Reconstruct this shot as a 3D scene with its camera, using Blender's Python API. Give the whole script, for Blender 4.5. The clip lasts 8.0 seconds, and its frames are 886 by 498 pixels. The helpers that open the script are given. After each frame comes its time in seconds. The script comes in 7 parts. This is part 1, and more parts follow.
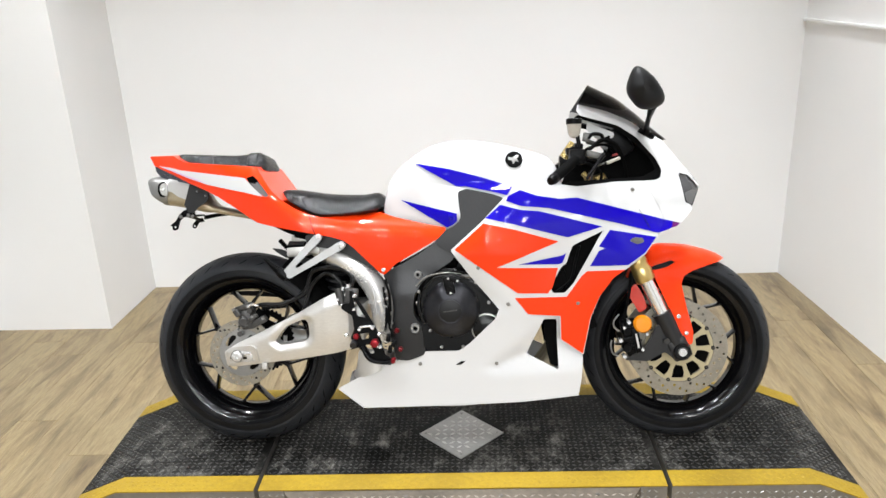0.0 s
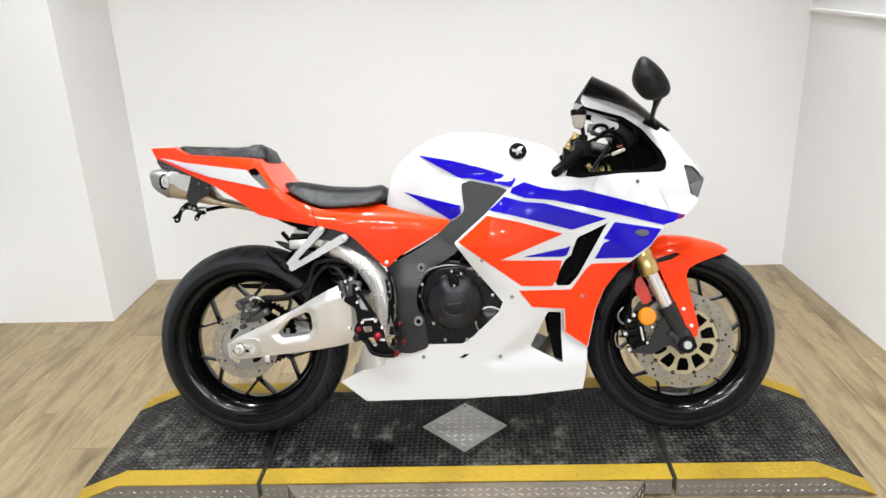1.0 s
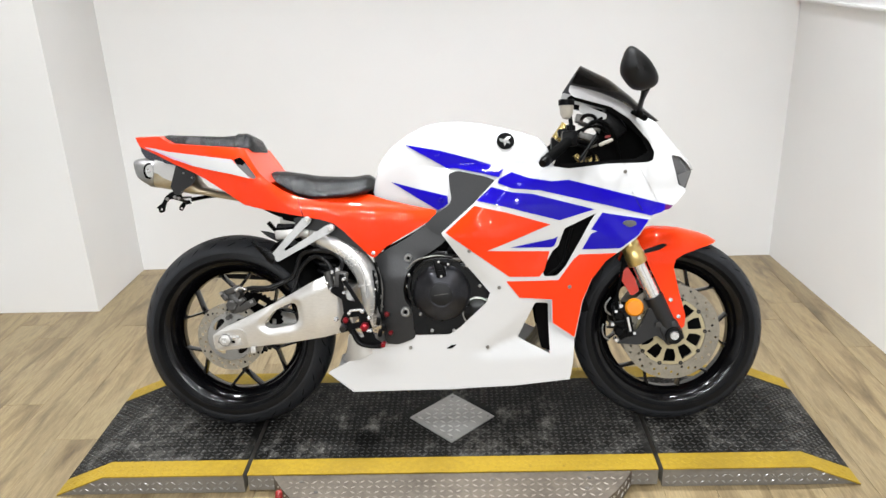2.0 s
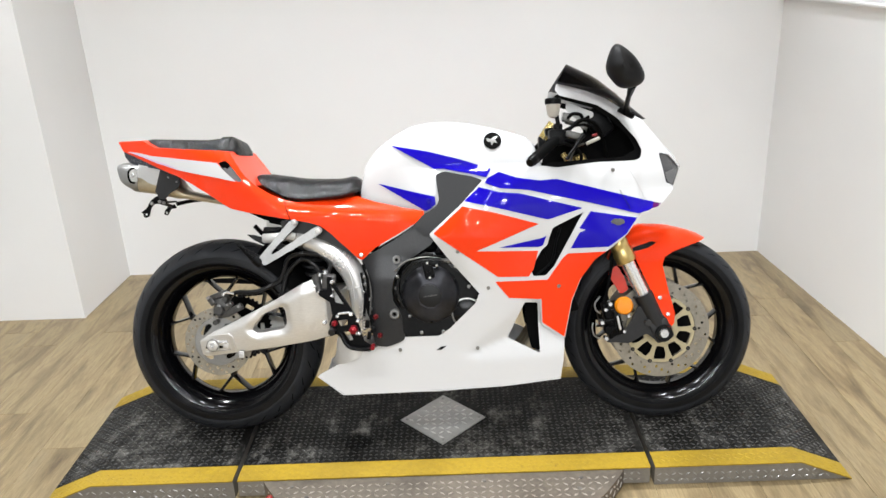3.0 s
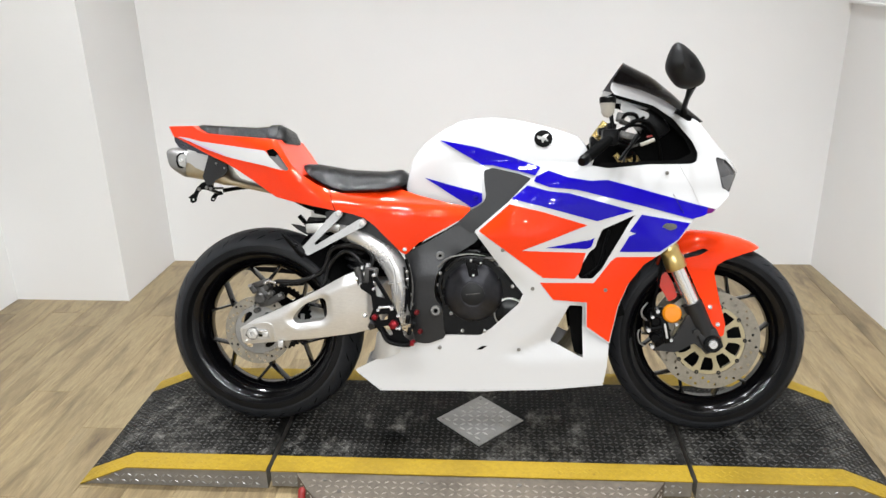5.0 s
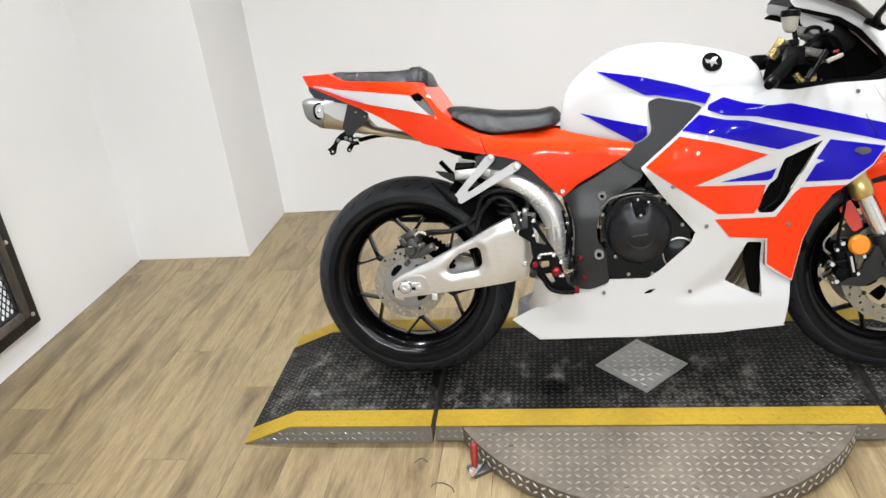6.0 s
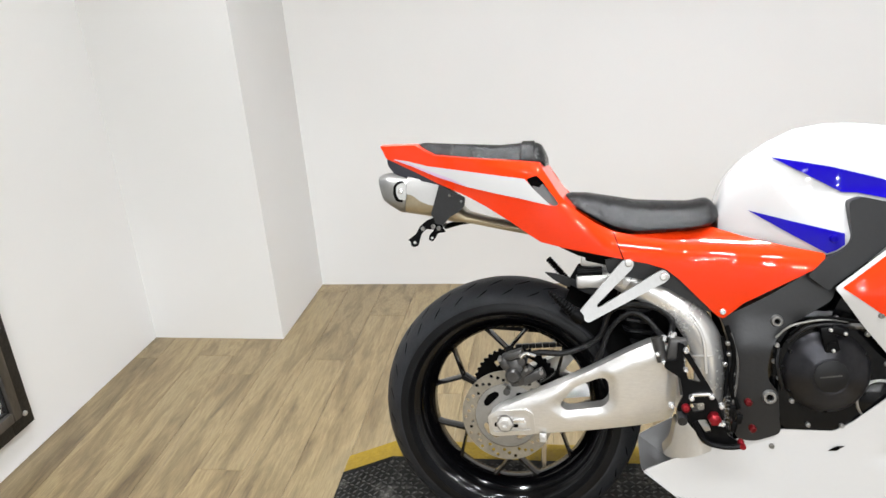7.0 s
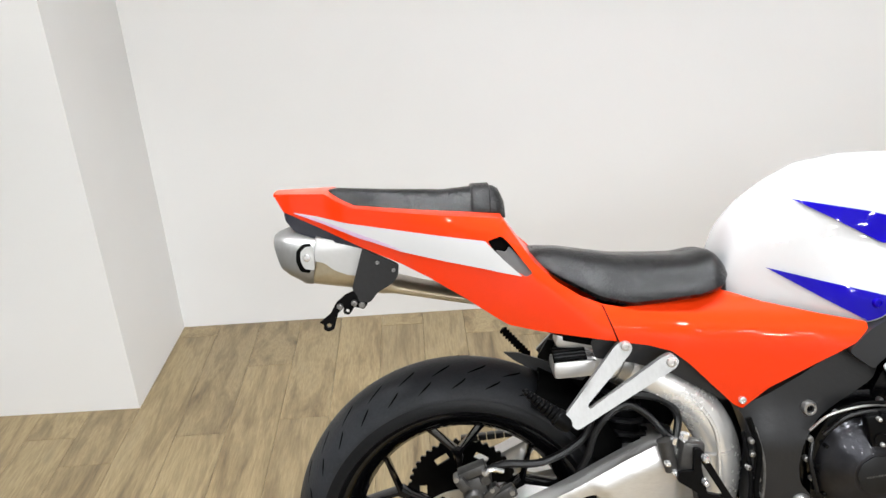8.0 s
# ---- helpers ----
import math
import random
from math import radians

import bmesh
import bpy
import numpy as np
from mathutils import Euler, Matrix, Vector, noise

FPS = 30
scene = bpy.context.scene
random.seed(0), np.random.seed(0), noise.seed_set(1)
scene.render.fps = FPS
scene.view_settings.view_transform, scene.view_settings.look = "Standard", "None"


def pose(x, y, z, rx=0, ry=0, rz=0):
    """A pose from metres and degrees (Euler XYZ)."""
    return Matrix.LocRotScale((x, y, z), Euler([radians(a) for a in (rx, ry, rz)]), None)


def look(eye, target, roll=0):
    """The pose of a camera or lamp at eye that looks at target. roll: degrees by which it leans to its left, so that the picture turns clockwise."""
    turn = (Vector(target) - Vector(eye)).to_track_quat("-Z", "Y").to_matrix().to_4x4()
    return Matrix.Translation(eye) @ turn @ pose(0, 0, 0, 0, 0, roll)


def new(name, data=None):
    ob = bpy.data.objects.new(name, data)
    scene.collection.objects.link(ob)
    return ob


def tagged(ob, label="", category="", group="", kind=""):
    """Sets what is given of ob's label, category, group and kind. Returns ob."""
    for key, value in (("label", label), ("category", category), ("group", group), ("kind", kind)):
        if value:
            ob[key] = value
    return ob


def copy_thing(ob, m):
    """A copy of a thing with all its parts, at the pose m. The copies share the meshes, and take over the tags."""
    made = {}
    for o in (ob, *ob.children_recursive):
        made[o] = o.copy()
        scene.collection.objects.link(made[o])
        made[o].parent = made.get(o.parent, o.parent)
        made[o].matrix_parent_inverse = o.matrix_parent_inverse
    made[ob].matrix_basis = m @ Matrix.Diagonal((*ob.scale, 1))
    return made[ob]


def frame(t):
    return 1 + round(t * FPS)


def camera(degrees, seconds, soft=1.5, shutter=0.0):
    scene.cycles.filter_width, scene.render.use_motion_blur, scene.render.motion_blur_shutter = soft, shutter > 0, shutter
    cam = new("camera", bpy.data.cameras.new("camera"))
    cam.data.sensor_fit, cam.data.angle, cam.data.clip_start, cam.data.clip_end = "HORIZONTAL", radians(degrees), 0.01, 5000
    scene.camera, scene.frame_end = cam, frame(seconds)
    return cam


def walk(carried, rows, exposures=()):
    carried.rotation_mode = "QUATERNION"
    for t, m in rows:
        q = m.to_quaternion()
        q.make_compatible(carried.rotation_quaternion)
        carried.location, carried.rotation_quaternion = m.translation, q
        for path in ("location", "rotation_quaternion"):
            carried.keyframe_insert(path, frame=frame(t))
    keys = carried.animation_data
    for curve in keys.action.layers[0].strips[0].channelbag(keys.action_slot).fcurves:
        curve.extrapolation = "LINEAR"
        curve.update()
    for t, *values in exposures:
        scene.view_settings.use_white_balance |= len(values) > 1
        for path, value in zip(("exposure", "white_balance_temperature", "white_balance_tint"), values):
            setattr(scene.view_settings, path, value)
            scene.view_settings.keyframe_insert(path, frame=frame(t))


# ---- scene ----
cam = camera(60.0, 8.0)
PATH = [
    (0, (0.068, -2.168, 1.497), (-0.021, -0.285, 0.827), -2.4),
    (0.5, (0.066, -2.166, 1.489), (-0.027, -0.287, 0.809), -2.1),
    (1, (0.061, -2.153, 1.494), (-0.032, -0.278, 0.804), -2.5),
    (1.5, (0.067, -2.139, 1.494), (0.006, -0.275, 0.771), -2.1),
    (1.7, (0.067, -2.142, 1.493), (-0.002, -0.277, 0.774), -2.1),
    (2.8, (0.076, -2.133, 1.492), (0.028, -0.266, 0.777), -2.7),
    (3, (0.071, -2.129, 1.49), (0.032, -0.262, 0.773), -2.7),
    (3.5, (0.072, -2.118, 1.49), (0.024, -0.255, 0.765), -3.0),
    (4, (0.073, -2.123, 1.493), (0.032, -0.25, 0.791), -3.4),
    (4.2, (0.066, -2.13, 1.489), (0.041, -0.257, 0.789), -3.1),
    (5.3, (0.049, -2.088, 1.463), (-0.162, -0.238, 0.734), -2.2),
    (5.5, (-0.045, -2.086, 1.47), (-0.268, -0.264, 0.677), -5.5),
    (5.8, (-0.168, -2.051, 1.478), (-0.426, -0.251, 0.645), -8.0),
    (6, (-0.239, -2.003, 1.469), (-0.536, -0.222, 0.609), -6.4),
    (6.2, (-0.299, -1.918, 1.456), (-0.614, -0.128, 0.622), -4.5),
    (6.5, (-0.381, -1.75, 1.45), (-0.746, 0.076, 0.72), -2.6),
    (6.7, (-0.447, -1.64, 1.467), (-0.845, 0.187, 0.758), -1.7),
    (7, (-0.553, -1.501, 1.444), (-0.864, 0.321, 0.682), -4.4),
    (7.2, (-0.625, -1.422, 1.443), (-0.751, 0.414, 0.66), -5.2),
    (7.5, (-0.724, -1.295, 1.479), (-0.752, 0.525, 0.65), -4.4),
    (7.7, (-0.748, -1.192, 1.453), (-0.721, 0.606, 0.578), -2.4),
    (8, (-0.737, -1.005, 1.435), (-0.678, 0.811, 0.599), -2.7),
]
EXPOSURE = [(0, 0.16), (1.7, 0.10), (2.8, 0.05), (4.2, 0.04), (5.5, 0.01), (8, 0.02)]
walk(cam, [(t, look(eye, target, roll)) for t, eye, target, roll in PATH], EXPOSURE)

# ---- world, lights, exposure ----
world = bpy.data.worlds.new("world")
scene.world = world
world.use_nodes = True
world.node_tree.nodes["Background"].inputs[0].default_value = (0.9, 0.95, 1.0, 1)
world.node_tree.nodes["Background"].inputs[1].default_value = 0.15
scene.view_settings.exposure = 0.0

CEIL = 3.0
# the first two rows are added, unseen fill that brightens the upright sides
LED_ROWS = ((-5.4, 44, 160), (-4.1, 38, 154), (-2.9, 10, 116), (-1.3, 8.5, 108), (0.42, 14.5, 94))
LED_SPOTS = [(x, y) for y, watt, spread in LED_ROWS for x in (-1.45, -0.6, 0.25, 1.1)]
for (x, y), (_, watt, spread) in zip(LED_SPOTS, [row for row in LED_ROWS for _ in range(4)]):
    lamp = bpy.data.lights.new("led_light", "AREA")
    lamp.shape, lamp.size, lamp.energy, lamp.spread = "DISK", 0.19, watt, radians(spread)
    lamp.color = (0.915, 0.945, 0.972)
    new("led_light", lamp).matrix_world = pose(x, y, CEIL - 0.035)

# ---- materials ----


def nodes_of(name):
    m = bpy.data.materials.new(name)
    m.use_nodes = True
    nt = m.node_tree
    return m, nt, nt.nodes["Principled BSDF"]


def node(nt, kind, **sets):
    n = nt.nodes.new(kind)
    for k, v in sets.items():
        n.inputs[k].default_value = v
    return n


def noise_at(nt, scale, detail=4.0, stretch=(1, 1, 1), rough=0.55):
    co = nt.nodes.new("ShaderNodeTexCoord")
    mp = nt.nodes.new("ShaderNodeMapping")
    mp.inputs["Scale"].default_value = stretch
    nt.links.new(co.outputs["Object"], mp.inputs["Vector"])
    n = node(nt, "ShaderNodeTexNoise", Scale=scale, Detail=detail, Roughness=rough)
    nt.links.new(mp.outputs["Vector"], n.inputs["Vector"])
    return n


def ramp_of(nt, src, stops):
    r = nt.nodes.new("ShaderNodeValToRGB")
    els = r.color_ramp.elements
    while len(els) < len(stops):
        els.new(0.5)
    for e, (p, c) in zip(els, stops):
        e.position, e.color = p, (*c, 1)
    nt.links.new(src, r.inputs[0])
    return r


def shade(name, col, rough=0.5, metal=0.0, var=0.08, scale=6.0, fine=120.0, bump=0.02, rvar=0.08, coat=0.0, spec=0.5, stretch=(1, 1, 1)):
    """A plain surface with broad and fine variation of tone, gloss and relief."""
    m, nt, b = nodes_of(name)
    big, small = noise_at(nt, scale, 3, stretch), noise_at(nt, fine, 5, stretch)
    mix = nt.nodes.new("ShaderNodeMath")
    mix.operation = "MULTIPLY_ADD"
    mix.inputs[1].default_value = 0.4
    nt.links.new(small.outputs["Fac"], mix.inputs[0])
    half = nt.nodes.new("ShaderNodeMath")
    half.operation = "MULTIPLY"
    half.inputs[1].default_value = 0.6
    nt.links.new(big.outputs["Fac"], half.inputs[0])
    nt.links.new(half.outputs[0], mix.inputs[2])
    lo, hi = [max(0, c * (1 - var)) for c in col], [min(1, c * (1 + var)) for c in col]
    r = ramp_of(nt, mix.outputs[0], [(0.3, lo), (0.7, hi)])
    nt.links.new(r.outputs[0], b.inputs["Base Color"])
    rr = nt.nodes.new("ShaderNodeMapRange")
    rr.inputs["To Min"].default_value, rr.inputs["To Max"].default_value = max(0.02, rough - rvar), min(1, rough + rvar)
    nt.links.new(mix.outputs[0], rr.inputs["Value"])
    nt.links.new(rr.outputs[0], b.inputs["Roughness"])
    b.inputs["Metallic"].default_value = metal
    b.inputs["Specular IOR Level"].default_value = spec
    b.inputs["Coat Weight"].default_value = coat
    b.inputs["Coat Roughness"].default_value = 0.02
    if bump:
        bp = node(nt, "ShaderNodeBump", Strength=bump, Distance=0.01)
        nt.links.new(small.outputs["Fac"], bp.inputs["Height"])
        nt.links.new(bp.outputs[0], b.inputs["Normal"])
    return m


WHITE_PAINT = shade("white_gloss_paint", (0.58, 0.58, 0.585), 0.25, var=0.012, bump=0.0, coat=1.0, spec=0.2, rvar=0.03)
ORANGE_PAINT = shade("orange_gloss_paint", (0.80, 0.040, 0.004), 0.3, var=0.03, bump=0.0, coat=0.6, spec=0.04, rvar=0.03)
BLUE_PAINT = shade("blue_gloss_paint", (0.006, 0.001, 0.35), 0.3, var=0.04, bump=0.0, coat=0.45, spec=0.04, rvar=0.03)
PURPLE_PAINT = shade("purple_gloss_paint", (0.60, 0.42, 0.58), 0.25, var=0.15, bump=0.0, coat=1.0, spec=0.1)
TYRE_RUBBER = shade("tyre_rubber", (0.0055, 0.0056, 0.0062), 0.36, var=0.35, scale=14, fine=220, bump=0.06, rvar=0.08, spec=0.14)
GROOVE_SHADE = shade("groove_shade", (0.0012, 0.0012, 0.0014), 0.9, var=0.2, spec=0.02)
GLOSS_BLACK = shade("gloss_black_enamel", (0.002, 0.002, 0.0024), 0.12, var=0.2, bump=0.0, coat=0.0, rvar=0.04, spec=0.3)
SATIN_BLACK = shade("satin_black_plastic", (0.0025, 0.0025, 0.0028), 0.32, var=0.25, bump=0.05, spec=0.09)
MATT_BLACK = shade("matt_black_plastic", (0.0025, 0.0025, 0.0025), 0.7, var=0.25, bump=0.08, spec=0.04)
FRAME_GREY = shade("charcoal_frame_paint", (0.0115, 0.0115, 0.0125), 0.36, var=0.12, bump=0.06, spec=0.4)
ENGINE_BLACK = shade("engine_black_paint", (0.0022, 0.0022, 0.0025), 0.19, var=0.25, bump=0.0, spec=0.22, rvar=0.04)
ALLOY = shade("brushed_alloy", (0.66, 0.65, 0.635), 0.36, metal=0.75, var=0.12, fine=260, bump=0.06, stretch=(0.3, 1, 1))
BRIGHT_ALLOY = shade("cast_silver_alloy", (0.62, 0.61, 0.595), 0.36, metal=0.75, var=0.07, bump=0.04)
CHROME = shade("polished_steel", (0.80, 0.80, 0.80), 0.17, metal=0.82, var=0.05, bump=0.0, rvar=0.05)
DISC_STEEL = shade("ground_disc_steel", (0.30, 0.275, 0.23), 0.32, metal=0.75, var=0.16, scale=30, bump=0.04)
TITANIUM = shade("heat_tinted_steel", (0.46, 0.39, 0.27), 0.30, metal=0.5, var=0.15, scale=9, bump=0.02)
POLISHED_PIPE = shade("polished_pipe_steel", (0.84, 0.83, 0.815), 0.27, metal=0.62, var=0.05, scale=9, bump=0.0, rvar=0.04)
SATIN_SILVER = shade("satin_silver_alloy", (0.62, 0.62, 0.61), 0.34, metal=0.8, var=0.06, bump=0.03)
GOLD = shade("gold_anodised_alloy", (0.62, 0.47, 0.19), 0.28, metal=0.9, var=0.08, bump=0.0)
RED_ANODISED = shade("red_anodised_alloy", (0.22, 0.006, 0.012), 0.3, metal=0.6, var=0.1, bump=0.0)
RED_PLASTIC = shade("red_plastic", (0.20, 0.012, 0.01), 0.4, var=0.1)
AMBER = shade("amber_lens", (0.76, 0.25, 0.008), 0.15, var=0.05, bump=0.0, coat=0.6)
LEATHER = shade("black_vinyl", (0.008, 0.008, 0.0085), 0.27, var=0.2, scale=12, fine=420, bump=0.2, rvar=0.1, spec=0.25)
CLEAR_PLASTIC = shade("milky_reservoir_plastic", (0.46, 0.43, 0.38), 0.3, var=0.1)
SMOKE_LENS = shade("smoked_lens", (0.05, 0.05, 0.054), 0.08, var=0.3, bump=0.0, coat=0.6)
CEILING_PAINT = shade("ceiling_paint", (0.30, 0.29, 0.28), 0.9, var=0.03)
STEEL_DARK = shade("worn_dark_steel", (0.022, 0.021, 0.020), 0.45, metal=0.4, var=0.6, scale=10, fine=90, bump=0.15)
TREAD_RUBBER = shade("tread_rubber", (0.019, 0.020, 0.0225), 0.46, var=0.3, scale=18, fine=260, bump=0.12, spec=0.15)
MUFFLER_STEEL = shade("satin_muffler_steel", (0.56, 0.555, 0.545), 0.36, metal=0.72, var=0.06, bump=0.0)
HANGER_ALLOY = shade("brushed_hanger_alloy", (0.29, 0.287, 0.281), 0.42, metal=0.75, var=0.14, scale=14, fine=200, bump=0.05, stretch=(1, 1, 0.3))
CAST_GREY = shade("grey_cast_alloy", (0.095, 0.092, 0.087), 0.32, metal=0.4, var=0.35, scale=30, bump=0.06)
WORN_SILVER_TREAD = shade("worn_silver_tread", (0.25, 0.222, 0.188), 0.42, metal=0.45, var=0.4, scale=6, fine=60, bump=0.05)
CARRIER_GOLD = shade("pale_gold_alloy", (0.43, 0.37, 0.235), 0.36, metal=0.45, var=0.08, bump=0.03)
MIRROR_BLACK = shade("fine_textured_black", (0.008, 0.008, 0.0085), 0.5, var=0.15, fine=300, bump=0.04, spec=0.2)
DARK_RED = shade("dark_red_anodised", (0.11, 0.003, 0.005), 0.3, metal=0.5, var=0.1, bump=0.0)
HOSE_RUBBER = shade("hose_rubber", (0.005, 0.005, 0.0055), 0.34, var=0.2, bump=0.02, spec=0.3)
DULL_STEEL = shade("dull_steel", (0.30, 0.295, 0.285), 0.3, metal=0.8, var=0.15, bump=0.03)
WORN_STEEL = shade("rubbed_rusty_steel", (0.13, 0.118, 0.105), 0.42, metal=0.5, var=0.5, scale=9, fine=70, bump=0.12, stretch=(1, 1, 0.25))
COVER_GREY = shade("grey_cover_plastic", (0.022, 0.0225, 0.024), 0.42, var=0.08, bump=0.05, spec=0.3)
TIP_VIOLET = shade("violet_gloss_tip", (0.10, 0.006, 0.10), 0.3, var=0.2, scale=30, bump=0.0, coat=0.6, spec=0.05)
VENT_GREY = shade("grey_vent_plastic", (0.12, 0.12, 0.122), 0.4, var=0.08, bump=0.03, spec=0.3)
TAIL_LENS = shade("dark_tail_lens", (0.022, 0.022, 0.034), 0.2, var=0.2, bump=0.0, coat=0.3)
SIDE_ALLOY = shade("side_tread_plate", (0.19, 0.178, 0.16), 0.45, metal=0.4, var=0.22, scale=8, fine=70, bump=0.06)
CALIPER_GREY = shade("dark_cast_caliper", (0.050, 0.048, 0.046), 0.34, metal=0.4, var=0.4, scale=40, bump=0.08)
RED_GLOSS = shade("translucent_red_gloss", (0.58, 0.030, 0.012), 0.18, var=0.06, bump=0.0, coat=0.8)
PLATE_ALLOY = shade("tread_plate_alloy", (0.122, 0.102, 0.080), 0.5, metal=0.4, var=0.45, scale=7, fine=70, bump=0.06)
DIAMOND_ALLOY = shade("bright_tread_plate", (0.38, 0.375, 0.36), 0.38, metal=0.5, var=0.16, scale=9, fine=90, bump=0.05)


def turned_black():
    """Black paint over a lathe-turned dome: its gloss fans out from the middle."""
    m, nt, b = nodes_of("turned_black_cover")
    n = noise_at(nt, 40, 4)
    r = ramp_of(nt, n.outputs["Fac"], [(0.3, (0.026, 0.026, 0.030)), (0.7, (0.040, 0.040, 0.045))])
    nt.links.new(r.outputs[0], b.inputs["Base Color"])
    b.inputs["Metallic"].default_value = 0.9
    b.inputs["Roughness"].default_value = 0.36
    b.inputs["Specular IOR Level"].default_value = 0.6
    b.inputs["Anisotropic"].default_value = 0.9
    b.inputs["Anisotropic Rotation"].default_value = 0.25
    t = nt.nodes.new("ShaderNodeTangent")
    t.direction_type, t.axis = "RADIAL", "Y"
    nt.links.new(t.outputs[0], b.inputs["Tangent"])
    b.inputs["Coat Weight"].default_value = 0.1
    b.inputs["Coat Roughness"].default_value = 0.08
    return m


FORK_BLACK = shade("satin_fork_paint", (0.010, 0.010, 0.011), 0.38, var=0.15, bump=0.04, spec=0.4)
CHEEK_GREY = shade("pale_grey_plastic", (0.50, 0.50, 0.495), 0.4, var=0.06, bump=0.03)
TURNED_BLACK = turned_black()
HUB_BLACK = shade("satin_hub_black", (0.004, 0.004, 0.0045), 0.5, var=0.15, bump=0.03, spec=0.3)


def wall_paint(name, col):
    m, nt, b = nodes_of(name)
    big, fine = noise_at(nt, 0.9, 3), noise_at(nt, 160, 3)
    r = ramp_of(nt, big.outputs["Fac"], [(0.35, [c * 0.96 for c in col]), (0.65, col)])
    nt.links.new(r.outputs[0], b.inputs["Base Color"])
    b.inputs["Roughness"].default_value = 0.62
    bp = node(nt, "ShaderNodeBump", Strength=0.05, Distance=0.004)
    nt.links.new(fine.outputs["Fac"], bp.inputs["Height"])
    nt.links.new(bp.outputs[0], b.inputs["Normal"])
    return m


WALL_PAINT = wall_paint("off_white_wall_paint", (0.84, 0.84, 0.838))
GREY_WALL = wall_paint("grey_workshop_wall_paint", (0.36, 0.36, 0.355))


def plank_material():
    """Printed oak boards: each board has its own place in the grain and its own tone."""
    m, nt, b = nodes_of("oak_plank_vinyl")
    co, info = nt.nodes.new("ShaderNodeTexCoord"), nt.nodes.new("ShaderNodeObjectInfo")
    shift = nt.nodes.new("ShaderNodeVectorMath")
    shift.operation = "MULTIPLY_ADD"
    shift.inputs[1].default_value = (1, 1, 1)
    nt.links.new(co.outputs["Object"], shift.inputs[0])
    off = nt.nodes.new("ShaderNodeMath")
    off.operation = "MULTIPLY"
    off.inputs[1].default_value = 57.0
    nt.links.new(info.outputs["Random"], off.inputs[0])
    nt.links.new(off.outputs[0], shift.inputs[2])

    def grain(scale, stretch, detail, distort=0.0):
        mp = nt.nodes.new("ShaderNodeMapping")
        mp.inputs["Scale"].default_value = stretch
        nt.links.new(shift.outputs[0], mp.inputs["Vector"])
        n = node(nt, "ShaderNodeTexNoise", Scale=scale, Detail=detail, Roughness=0.6, Distortion=distort)
        nt.links.new(mp.outputs["Vector"], n.inputs["Vector"])
        return n

    broad, fine = grain(3.2, (5.5, 0.8, 1), 5, 0.55), grain(26, (9, 0.7, 1), 6, 0.3)
    streak = ramp_of(nt, broad.outputs["Fac"], [(0.27, (0.096, 0.069, 0.037)), (0.41, (0.180, 0.133, 0.074)), (0.57, (0.276, 0.214, 0.121)), (0.74, (0.224, 0.177, 0.107))])
    lines = ramp_of(nt, fine.outputs["Fac"], [(0.36, (0.70, 0.68, 0.64)), (0.60, (1.05, 1.05, 1.04))])
    mul = nt.nodes.new("ShaderNodeMixRGB")
    mul.blend_type = "MULTIPLY"
    mul.inputs[0].default_value = 0.7
    nt.links.new(streak.outputs[0], mul.inputs[1])
    nt.links.new(lines.outputs[0], mul.inputs[2])
    tone = ramp_of(nt, info.outputs["Random"], [(0.0, (0.84, 0.83, 0.82)), (0.5, (0.95, 0.94, 0.92)), (1.0, (1.06, 1.04, 1.0))])
    mul2 = nt.nodes.new("ShaderNodeMixRGB")
    mul2.blend_type = "MULTIPLY"
    mul2.inputs[0].default_value = 1.0
    nt.links.new(mul.outputs[0], mul2.inputs[1])
    nt.links.new(tone.outputs[0], mul2.inputs[2])
    nt.links.new(mul2.outputs[0], b.inputs["Base Color"])
    b.inputs["Roughness"].default_value = 0.34
    b.inputs["Specular IOR Level"].default_value = 0.4
    bp = node(nt, "ShaderNodeBump", Strength=0.12, Distance=0.003)
    nt.links.new(fine.outputs["Fac"], bp.inputs["Height"])
    nt.links.new(bp.outputs[0], b.inputs["Normal"])
    return m


OAK = plank_material()


